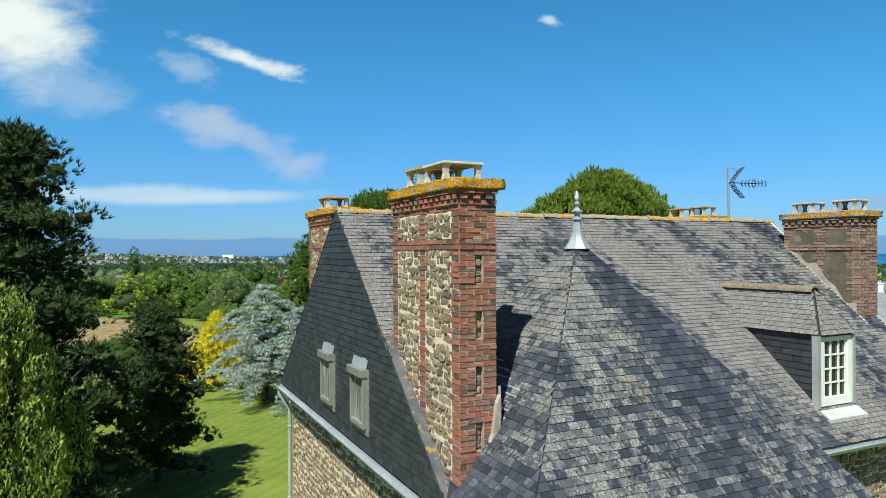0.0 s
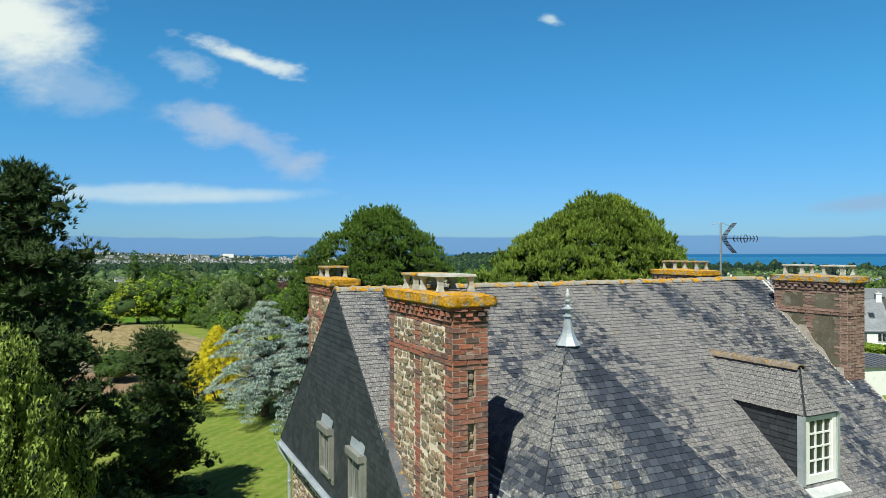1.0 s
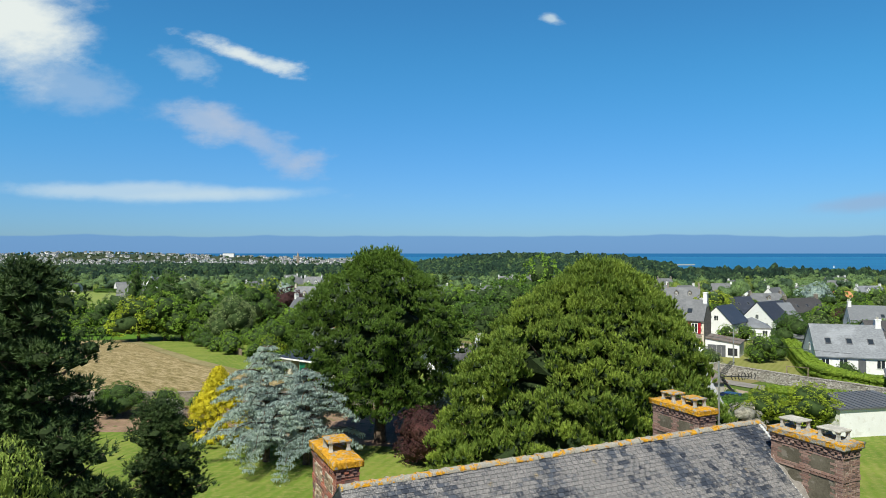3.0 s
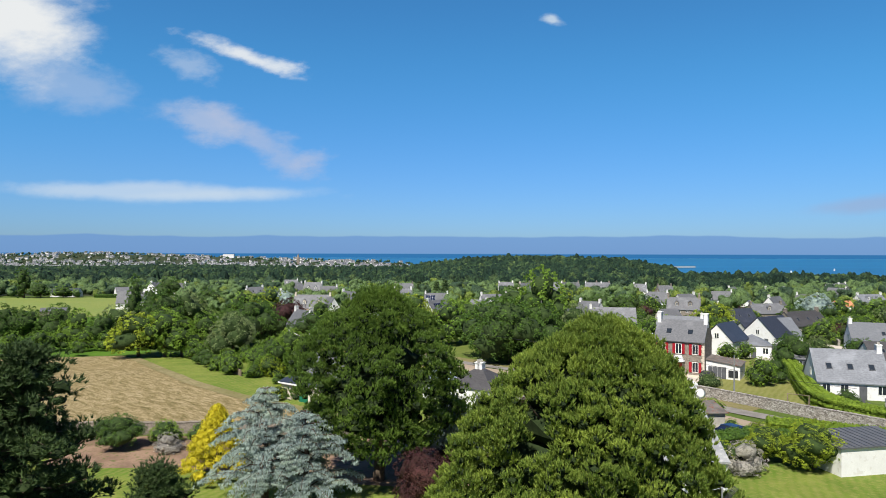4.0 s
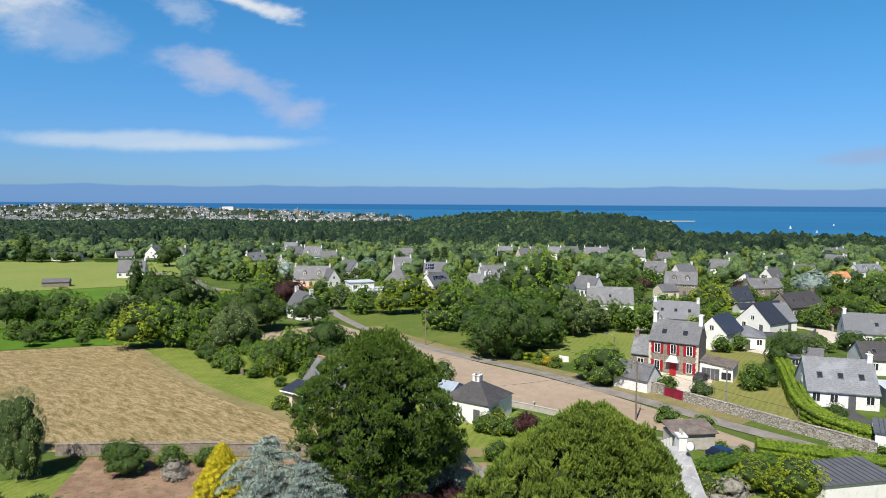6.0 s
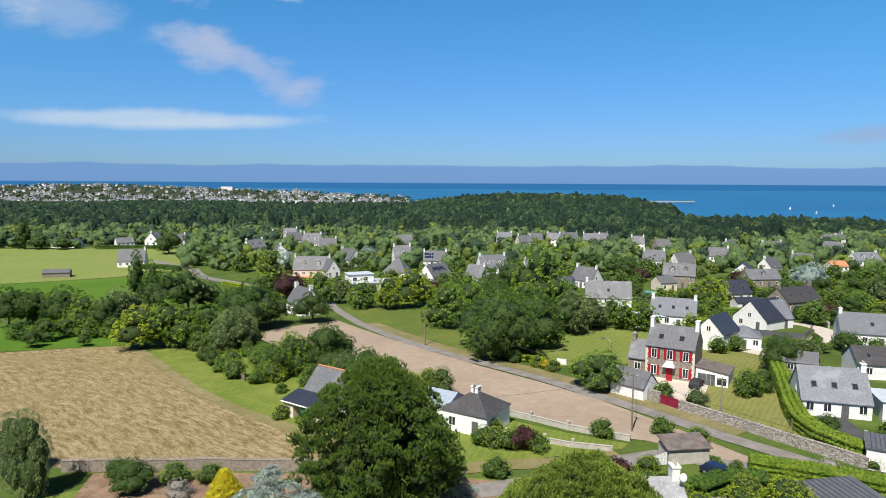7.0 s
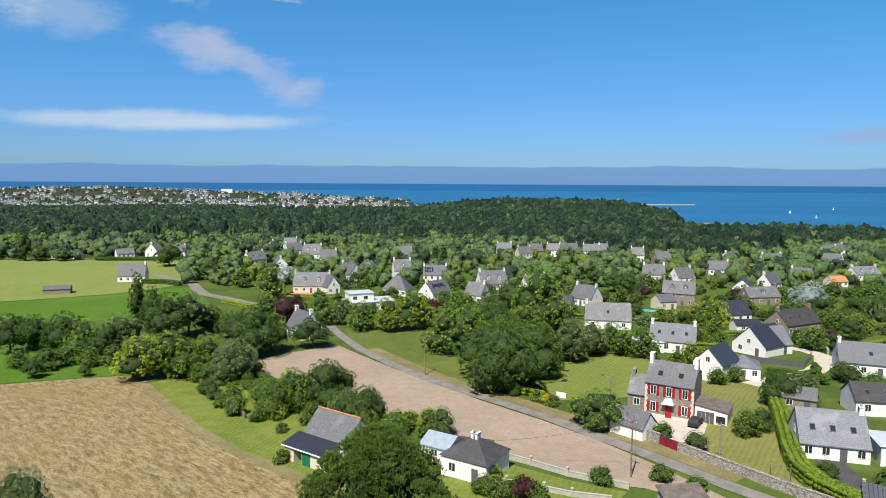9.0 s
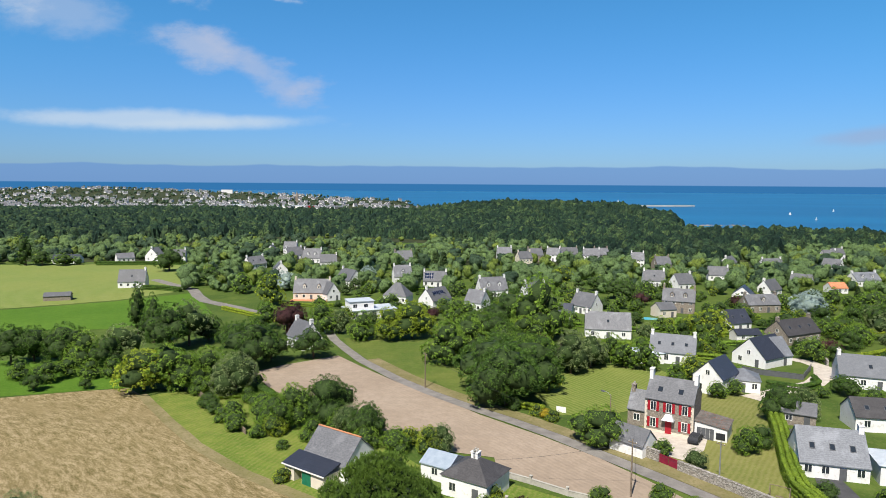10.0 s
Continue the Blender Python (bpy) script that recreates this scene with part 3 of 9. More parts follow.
drape("wild_meadow", [(-31, 202), (-15.8, 215), (9.4, 208), (22, 190), (20, 150), (8.2, 134), (-3, 146.5), (-11, 158), (-21, 176), (-27, 188)], M["wild"], "uncut green meadow beside the lane", "meadow", 0.04)
drape("lane_verge", ribbon([(x + 2.6, y + 2.2) for x, y in LANE[3:12]], 3.6), M["bank"], "dry grassy bank along the lane", "verge", 0.06)
drape("lane", ribbon(LANE, 2.9), M["asphalt"], "narrow worn grey asphalt country lane", "road", 0.1)
drape("road", ribbon(ROAD, 5.0), M["asphalt"], "grey asphalt road curving past the village", "road", 0.09)
drape("striped_lawn", [(19.6, 141.6), (25, 156), (33, 166), (40, 170), (54, 170), (56, 158), (46, 140), (38, 131), (31, 127), (22.8, 127.6)], M["striped_lawn"], "large lawn mown in light and dark stripes", "lawn", 0.06)
drape("front_garden", [(37, 122), (50, 147), (66, 150), (67, 134.5), (58, 112), (53, 96), (50.2, 87), (43.5, 94.5), (38.2, 103.5), (36.6, 108)], M["garden_grass"], "dry mown grass garden behind the stone wall", "lawn", 0.05)
drape("courtyard", [(35.8, 108), (39, 105), (44, 109), (46.5, 114), (42, 119), (38, 121), (36.5, 114)], M["gravel"], "pale gravel forecourt of the shuttered house", "courtyard", 0.09)
drape("meadow", [(-290, 400), (-228, 402), (-165, 424), (-134, 353), (-123, 298), (-137, 276), (-169, 254), (-230, 238), (-320, 240)], M["meadow"], "pale green mown meadow with faint drill lines", "field", 0.05)
drape("crop_field", [(-169, 250), (-137, 272), (-114, 296), (-97, 266), (-86, 244), (-109, 214), (-143, 208), (-230, 196), (-260, 230)], M["crop"], "deep green crop field", "field", 0.08)
drape("orchard_grass", [(-140, 165), (-80, 176), (-66, 150), (-71, 145), (-94, 137), (-140, 130)], M["crop"], "green orchard grass beside the hay field", "grass", 0.04)
drape("track", ribbon([(4, 73), (10.6, 75.3), (15, 77.6), (22.9, 81.6), (29.3, 84), (35, 81), (41, 79)], 3.4), M["asphalt"], "grey track joining the lane", "road", 0.09)
drape("front_plot", [(3.5, 92.2), (8, 97.5), (17.5, 91.2), (25.3, 87.4), (24, 85.5), (15, 83), (-3, 79), (-4, 90)], M["lawn"], "green front garden of the slate-roofed cottage", "lawn", 0.06)
drape("bank", ribbon([(0, 78.5), (8, 80.3), (15, 81.2), (23, 84)], 3.0), M["bank"], "dry mown bank beside the track", "verge", 0.08)
drape("driveway", [(58.5, 120), (64, 122), (66, 111), (59, 104), (54.5, 92), (52, 84), (56, 74), (62, 74), (60, 92), (61, 100), (57, 103)], M["dark_asphalt"], "dark asphalt driveway beside the long hedge", "driveway", 0.07)
drape("village_street", ribbon([(66, 140.5), (76, 146.5), (86.6, 153), (93.5, 161), (98, 169.5), (97, 176.5), (92, 181)], 4.6), M["gravel"], "pale village street between the houses", "road", 0.06)


# ---- the manor house, in its own frame: u along the ridge, v away from the approach, z up ----
TURN_H = 26.0
BASE = (10.2, 13.0, 2.6)
_c, _s = math.cos(radians(TURN_H)), math.sin(radians(TURN_H))


def to_world(u, v):
    return (u * _c - v * _s, u * _s + v * _c)


manor = thing("manor_house", (*to_world(BASE[0], BASE[1]), BASE[2]), TURN_H,
              "stone manor house with weathered slate roofs and tall brick chimneys", "house")
RIDGE_V, RIDGE_Z, PITCH = 12.93, 15.82, 0.84
EAVE_V, EAVE_Z, GABLE_U, END_U = 8.0, 11.68, 4.17, 16.25
APEX, WING_PITCH, WING_HALF = (6.84, 8.97, 15.22), 1.25, 2.8
rng = random.Random(7)


def hp(name, geo, mats, parent=None, label="", smooth=False, bevel=0.0):
    return part(name, geo, mats, parent or manor, label, BASE, smooth, bevel)


def roof_z(v):
    return RIDGE_Z - PITCH * abs(RIDGE_V - v)


# pieces: a worn block one unit wide (x) and high (z), its back at y = 0 and its face at y = -1
def block(corners, chamfer, seed):
    r = random.Random(seed)
    g = Geo()
    ring = [(a + r.uniform(-0.03, 0.03), b + r.uniform(-0.03, 0.03)) for a, b in corners]
    n = len(ring)
    g.v = [(a, 0, b) for a, b in ring] + [(a, -0.8, b) for a, b in ring] + [(a * (1 - chamfer), -1 + r.uniform(-0.12, 0.08), b * (1 - chamfer * 1.6)) for a, b in ring]
    for k in (0, n):
        for i in range(n):
            j = (i + 1) % n
            g.f.append((k + i, k + j, k + n + j, k + n + i))
    g.f.append(tuple(2 * n + i for i in range(n)))
    g.m = [0] * len(g.f)
    return g


BRICKS = [block([(-0.5, -0.5), (0.5, -0.5), (0.5, 0.5), (-0.5, 0.5)], 0.05, s) for s in range(5)]
STONES = []
for _k in range(12):
    _r = random.Random(100 + _k)
    _n = _r.choice((5, 6, 7))
    STONES.append(block([(0.52 * math.copysign(abs(math.cos(a)) ** 0.45, math.cos(a)) * _r.uniform(0.78, 1.0), 0.52 * math.copysign(abs(math.sin(a)) ** 0.45, math.sin(a)) * _r.uniform(0.78, 1.0))
                         for a in [2 * math.pi * (i + _r.uniform(-0.25, 0.25)) / _n for i in range(_n)]], 0.13, 300 + _k))
FACE_V, FACE_U = 0.0, -90.0   # turns of a piece that faces -v and -u


def piece(u, v, z, w, h, depth, turn, tilt=0.0):
    spin = Matrix.Rotation(radians(turn), 4, "Z") @ Matrix.Rotation(radians(tilt), 4, "Y")
    return Matrix.Translation((u, v, z)) @ spin @ Matrix.Diagonal((w, depth, h, 1))


def lay(name, mats, kinds, pieces, parent, limit, near):
    """Lays pieces: the ones nearest to a point as objects of their own that share meshes, the rest joined."""
    pieces = sorted(pieces, key=lambda m: (m.translation - Vector(near)).length)
    shared = [k.mesh(name, [mats[0]]) for k in kinds]
    shift = Matrix.Translation(-Vector(BASE))
    rest = Geo()
    for i, m in enumerate(pieces):
        pick = rng.randrange(len(kinds))
        if i < limit:
            ob = new(name, shared[pick])
            ob.parent = parent
            ob.matrix_basis = shift @ m
        else:
            k = len(rest.v)
            rest.v.extend(tuple(m @ Vector(p)) for p in kinds[pick].v)
            rest.f.extend(tuple(k + j for j in f) for f in kinds[pick].f)
    if rest.v:
        rest.m = [0] * len(rest.f)
        tagged(hp(name + "work", rest, mats[1], parent), kind="stuff")


def slates(name, parent, mats, origin, along, up, length, limits, width, gauge, limit, near, hooks=None, label=""):
    """Courses of slates on a plane: origin at the eave, unit vectors along the eave and up the slope; limits(s) gives the run of each course."""
    along, up, origin = Vector(along), Vector(up), Vector(origin)
    out = along.cross(up).normalized()
    unit = Geo()
    t = 0.008
    for a, b in (((-0.5, 0, 0.018), (0.5, 1.35, 0.003)),):
        x0, y0, z0 = a
        x1, y1, z1 = b
        unit.v = [(x0, y0, z0), (x1, y0, z0), (x1, y1, z1), (x0, y1, z1), (x0, y0, z0 + t), (x1, y0, z0 + t), (x1, y1, z1 + t), (x0, y1, z1 + t)]
        unit.f = [(4, 5, 6, 7), (0, 1, 5, 4), (1, 2, 6, 5), (3, 0, 4, 7)]
    base = Matrix((along, up, out)).transposed().to_4x4()
    rest, whole = Geo(), []
    for i in range(int(length / gauge)):
        s = i * gauge
        lo, hi = limits(s + gauge * 0.5)
        a = lo - (0.5 * width if i % 2 else 0.0) - rng.uniform(0, 0.02)
        while a < hi:
            w = width * rng.uniform(0.9, 1.1)
            a0, a1 = max(a, lo), min(a + w, hi)
            a += w
            if a1 - a0 < 0.03:
                continue
            if a0 == lo or a1 == hi:
                k, (lo0, hi0), (lo1, hi1) = len(rest.v), limits(s), limits(s + gauge * 1.35)
                for t0, t1, drop in ((0.018, 0.003, 0.0), (0.026, 0.011, 0.0)):
                    for aa, bb, tt in ((lo0 if a0 == lo else a0, 0.0, t0), (hi0 if a1 == hi else a1 - 0.003, 0.0, t0), (hi1 if a1 == hi else a1 - 0.003, gauge * 1.35, t1), (lo1 if a0 == lo else a0, gauge * 1.35, t1)):
                        rest.v.append(tuple(origin + along * aa + up * (s + bb) + out * tt))
                rest.f.extend(tuple(k + j for j in f) for f in ((4, 5, 6, 7), (0, 1, 5, 4), (1, 2, 6, 5), (3, 0, 4, 7)))
                continue
            spot = origin + along * ((a0 + a1) / 2) + up * (s + rng.uniform(-0.004, 0.004)) + out * rng.uniform(0, 0.003)
            m = Matrix.Translation(spot) @ base @ Matrix.Rotation(radians(rng.gauss(0, 0.5)), 4, "Z") @ Matrix.Diagonal((a1 - a0 - 0.007, gauge, 1, 1))
            whole.append(m)
            if hooks is not None:
                hook = spot + out * 0.02
                side, tip = along * 0.005, up * 0.034
                hooks.face([hook - side - up * 0.004, hook + side - up * 0.004, hook + side + tip, hook - side + tip])
                hooks.face([hook - side - up * 0.004 - out * 0.012, hook + side - up * 0.004 - out * 0.012, hook + side - up * 0.004, hook - side - up * 0.004])
    whole.sort(key=lambda m: (m.translation - Vector(near)).length)
    me = Geo()
    me.v, me.f, me.m = unit.v, unit.f, [0] * 4
    shared = me.mesh("slate", [mats[0]])
    shift = Matrix.Translation(-Vector(BASE))
    for m in whole[:limit]:
        ob = new("slate", shared)
        ob.parent = parent
        ob.matrix_basis = shift @ m
    for m in whole[limit:]:
        k = len(rest.v)
        rest.v.extend(tuple(m @ Vector(p)) for p in unit.v)
        rest.f.extend(tuple(k + j for j in f) for f in unit.f)
    rest.m = [0] * len(rest.f)
    return tagged(hp(name, rest, mats[1], parent, label), kind="stuff")


# walls
walls = []
u0, u1, v0, v1, top = 4.42, 16.1, 8.28, 17.6, EAVE_Z + 0.05
for lo, hi in (((u0, v0, 2.4), (u0 + 0.5, v1, top)), ((u1 - 0.5, v0, 2.4), (u1, v1, top)), ((u0 + 0.5, v0, 2.4), (u1 - 0.5, v0 + 0.5, top)), ((u0 + 0.5, v1 - 0.5, 2.4), (u1 - 0.5, v1, top)),
               ((4.45, 6.5, 2.4), (4.95, v0, top)), ((8.85, 6.5, 2.4), (9.35, v0, top)), ((4.95, 6.5, 2.4), (8.85, 7.0, top))):
    g = Geo()
    g.box(lo, hi)
    walls.append(hp("wall", g, M["mortar"], label="rubble stone wall in pale lime mortar"))
for lo, hi in ((u0 + 0.02, u0 + 0.48), (u1 - 0.48, u1 - 0.02)):
    g = Geo()
    g.prism([(v0, top), (v1, top), (RIDGE_V, RIDGE_Z - 0.2)], lo, hi, axis=0)
    hp("gable_wall", g, M["mortar"], label="stone gable wall")
house_wall = walls[0]


def rubble_field(a0, a1, z0, z1, at, turn, size=1.0, depth=0.05, keep=None, fill=1.0):
    """Rubble stones over an upright rectangle of wall."""
    out, z = [], z0
    while z < z1 - 0.02:
        h = min(rng.uniform(0.09, 0.17) * size, z1 - z)
        if z1 - z - h < 0.04:
            h = z1 - z
        a = a0
        while a < a1 - 0.02:
            w = min(rng.choice((0.09, 0.13, 0.17, 0.25)) * rng.uniform(0.85, 1.15) * size, a1 - a)
            if a1 - a - w < 0.05:
                w = a1 - a
            zz = z + h / 2 + rng.uniform(-0.25, 0.25) * h
            zz = min(max(zz, z0 + h * 0.45), z1 - h * 0.45)
            if keep is None or keep(a + w / 2, zz):
                place = (at, a + w / 2, zz) if turn == FACE_U else (a + w / 2, at, zz)
                out.append(piece(*place, w * rng.uniform(0.84, 1.02) * fill, h * rng.uniform(0.78, 1.06) * fill, depth * rng.uniform(0.5, 1.5), turn, rng.uniform(-9, 9)))
            a += w
        z += h
    return out


lay("stone", (M["rubble_piece"], M["rubble"]), STONES, rubble_field(8.7, 17.6, 7.6, 11.62, u0, FACE_U, 1.0, 0.022, None, 0.84), house_wall, 300, (4.4, 12.5, 10.5))
lay("stone", (M["rubble_piece"], M["rubble"]), STONES, rubble_field(9.4, 16.05, 9.4, 11.6, v0, FACE_V, 1.0, 0.03), house_wall, 0, (11, 8, 10.5))

# roofs: solid decks under the slates
deck = Geo()
profile = [(EAVE_V - 0.02, EAVE_Z - 0.14), (2 * RIDGE_V - EAVE_V, EAVE_Z - 0.14), (2 * RIDGE_V - EAVE_V, EAVE_Z), (RIDGE_V, RIDGE_Z), (EAVE_V - 0.02, EAVE_Z)]
deck.prism(profile, GABLE_U + 0.05, END_U, axis=0)
main_roof = hp("main_roof", deck, M["clean_slate"], label="long slate roof, patchy grey and blue-black")
ax, ay, az = APEX
w = WING_HALF
pyramid = Geo()
cz = az - w * WING_PITCH
cs = [(ax - w, ay - w, cz), (ax + w, ay - w, cz), (ax + w, ay + w, cz), (ax - 2.4, ay + 2.4, az - 2.4 * WING_PITCH)]
for i in range(4):
    pyramid.face([cs[i], cs[(i + 1) % 4], (ax, ay, az)])
pyramid.face(cs[::-1])
wing_roof = hp("wing_roof", pyramid, M["clean_slate"], label="steep pyramid slate roof with streaked weathered slates")
clad = Geo()
half = RIDGE_V - EAVE_V
clad.prism([(EAVE_V, EAVE_Z + 0.02), (2 * RIDGE_V - EAVE_V, EAVE_Z + 0.02), (RIDGE_V, RIDGE_Z - 0.01)], GABLE_U + 0.02, GABLE_U + 0.2, axis=0)
cladding = hp("gable_cladding", clad, M["clean_slate"], label="gable hung with clean blue-black slates")

hooks = Geo()
run = half * math.hypot(1, PITCH)
up_main = Vector((0, 1, PITCH)).normalized()
slates("slating", main_roof, (M["slate_piece"], M["slate"]), (GABLE_U, EAVE_V - 0.03, EAVE_Z), (1, 0, 0), up_main, run,
       lambda s: (0.0, END_U - GABLE_U), 0.165, 0.1, 300, (12.2, 8.8, 12.5), hooks)
slates("back_slating", main_roof, (M["slate_piece"], M["slate"]), (END_U, 2 * RIDGE_V - EAVE_V, EAVE_Z), (-1, 0, 0), Vector((0, -1, PITCH)).normalized(), run,
       lambda s: (0.0, END_U - GABLE_U), 0.33, 0.2, 0, (0, 0, 0))
wing_run = w * math.hypot(1, WING_PITCH)
for name, origin, along, inward, limit, near in (
        ("front_slating", (ax - w, ay - w, cz), (1, 0, 0), (0, 1), 300, (6.9, 7.0, 12.4)),
        ("left_slating", (ax - w, ay + w, cz), (0, -1, 0), (1, 0), 0, (0, 0, 0)),
        ("right_slating", (ax + w, ay - w, cz), (0, 1, 0), (-1, 0), 0, (0, 0, 0))):
    slates(name, wing_roof, (M["wing_slate_piece"], M["wing_slate"]), origin, along, Vector((*inward, WING_PITCH)).normalized(), wing_run,
           lambda s, left=(name == "left_slating"): (max(s / wing_run * w, ay + w - 8.1 if left and s < 0.5 else 0.0), 2 * w - s / wing_run * w), 0.155, 0.107, limit, near, hooks)
slates("gable_slating", cladding, (M["clean_slate_piece"], M["clean_slate"]), (GABLE_U, 2 * RIDGE_V - EAVE_V, EAVE_Z + 0.03), (0, -1, 0), (0, 0, 1), RIDGE_Z - EAVE_Z - 0.05,
       lambda s: (s / PITCH, 2 * half - s / PITCH), 0.19, 0.115, 300, (4.2, 10.0, 12.3))
tagged(hp("slate_hooks", hooks, M["steel"], main_roof, "tiny bright steel slate hooks"), kind="stuff")

# ridge tiles of the main roof: overlapping half-round clay, lichened


def half_round(r0, r1, length, thick=0.02, sides=8):
    g = Geo()
    rings = []
    for x, r in ((0, r1), (0.06, r1), (0.065, r0), (length, r0)):
        rings.append([(x, r * math.cos(a), r * math.sin(a) * 0.85) for a in [math.pi * i / sides for i in range(sides + 1)]])
    inner = [(length, (r0 - thick) * math.cos(a), (r0 - thick) * math.sin(a) * 0.8) for a in [math.pi * i / sides for i in range(sides + 1)]]
    inner0 = [(0, q[1], q[2]) for q in inner]
    for a, b in zip(rings + [inner], rings[1:] + [inner, inner0]):
        k = len(g.v)
        g.v.extend(a + b)
        n = sides + 1
        for i in range(sides):
            g.f.append((k + i, k + n + i, k + n + i + 1, k + i + 1))
    a, b = inner0, rings[0]
    k = len(g.v)
    g.v.extend(a + b)
    for i in range(sides):
        g.f.append((k + i, k + sides + 1 + i, k + sides + 2 + i, k + i + 1))
    g.m = [0] * len(g.f)
    return g


tile = half_round(0.105, 0.125, 0.345).mesh("ridge_tile", [M["ridge"]], smooth=True)
ridge = hp("ridge_bedding", (lambda g: (g.prism([(RIDGE_V - 0.11, RIDGE_Z - 0.08), (RIDGE_V + 0.11, RIDGE_Z - 0.08), (RIDGE_V, RIDGE_Z + 0.06)], GABLE_U + 0.02, END_U - 0.12, axis=0), g)[1])(Geo()), M["patch"], label="mortar bed under lichened ridge tiles")
u = GABLE_U
while u < END_U - 0.3:
    ob = new("ridge_tile", tile)
    ob.parent = ridge
    ob.matrix_basis = Matrix.Translation(Vector((u, RIDGE_V + rng.uniform(-0.008, 0.008), RIDGE_Z - 0.015 + rng.uniform(-0.008, 0.01))) - Vector(BASE)) @ Euler((rng.uniform(-0.04, 0.04), rng.uniform(-0.02, 0.02), rng.uniform(-0.02, 0.02))).to_matrix().to_4x4()
    u += 0.335


# chimneys
def rough_slab(lo, hi, seed, wave=0.018):
    """A cast slab with a crumbling edge and a raised middle."""
    bm = bmesh.new()
    bmesh.ops.create_cube(bm, size=1)
    bmesh.ops.subdivide_edges(bm, edges=bm.edges[:], cuts=9, use_grid_fill=True)
    size = [h - l for l, h in zip(lo, hi)]
    mid = [(h + l) / 2 for l, h in zip(lo, hi)]
    for q in bm.verts:
        edge = max(abs(q.co.x), abs(q.co.y)) * 2
        rise = 0.05 * (1 - edge) if q.co.z > 0.45 else 0.0
        soft = 0.012 if edge > 0.98 and abs(q.co.z) > 0.45 else 0.0
        p = Vector((mid[0] + q.co.x * size[0], mid[1] + q.co.y * size[1], mid[2] + q.co.z * size[2] + rise - soft))
        d = noise.noise(p * 9 + Vector((seed, 0, 0))) * wave + noise.noise(p * 3 + Vector((0, seed, 0))) * wave
        p += Vector((math.copysign(d, q.co.x) if abs(q.co.x) > 0.49 else 0, math.copysign(d, q.co.y) if abs(q.co.y) > 0.49 else 0, d if q.co.z > 0.49 else 0))
        q.co = p - Vector(BASE)
    return bm


def bm_part(name, bm, mat, parent, label=""):
    me = bpy.data.meshes.new(name)
    bm.to_mesh(me)
    bm.free()
    me.materials.append(mat)
    me.polygons.foreach_set("use_smooth", [True] * len(me.polygons))
    ob = new(name, me)
    ob.parent = parent
    return tagged(ob, label)


def cowl(parent, u, v, z, wu, wv, high, mat):
    """A cast table over the flue: four tapered legs and a thin top."""
    g = Geo()
    g.box((u - wu / 2, v - wv / 2, z + high), (u + wu / 2, v + wv / 2, z + high + 0.035), taper=0.97)
    topping = hp("flue_cover", g, mat, parent, "cast concrete flue cover on four legs", bevel=0.006)
    for du in (-1, 1):
        for dv in (-1, 1):
            leg = Geo()
            cu, cv = u + du * (wu / 2 - 0.07), v + dv * (wv / 2 - 0.07)
            for a, b, r0, r1 in ((0, 0.4, 0.05, 0.032), (0.4, 0.75, 0.032, 0.036), (0.75, 1.0, 0.036, 0.055)):
                k = len(leg.v)
                leg.v += [(cu + x * r0, cv + y * r0, z + a * high) for x, y in ((-1, -1), (1, -1), (1, 1), (-1, 1))]
                leg.v += [(cu + x * r1, cv + y * r1, z + b * high) for x, y in ((-1, -1), (1, -1), (1, 1), (-1, 1))]
                leg.f += [(k + i, k + (i + 1) % 4, k + 4 + (i + 1) % 4, k + 4 + i) for i in range(4)]
            leg.m = [0] * len(leg.f)
            hp("leg", leg, M["cowl"], topping)
    grille = Geo()
    for i in range(9):
        t = -1 + 2 * i / 8
        grille.box((u + t * (wu / 2 - 0.1) - 0.003, v + wv / 2 - 0.09, z), (u + t * (wu / 2 - 0.1) + 0.003, v + wv / 2 - 0.084, z + high))
    for i in range(5):
        grille.box((u - wu / 2 + 0.1, v + wv / 2 - 0.09, z + high * (0.1 + 0.2 * i)), (u + wu / 2 - 0.1, v + wv / 2 - 0.084, z + high * (0.1 + 0.2 * i) + 0.005))
    hp("bird_grille", grille, M["grey_metal"], topping, "wire bird grille")


COURSE = 0.0715


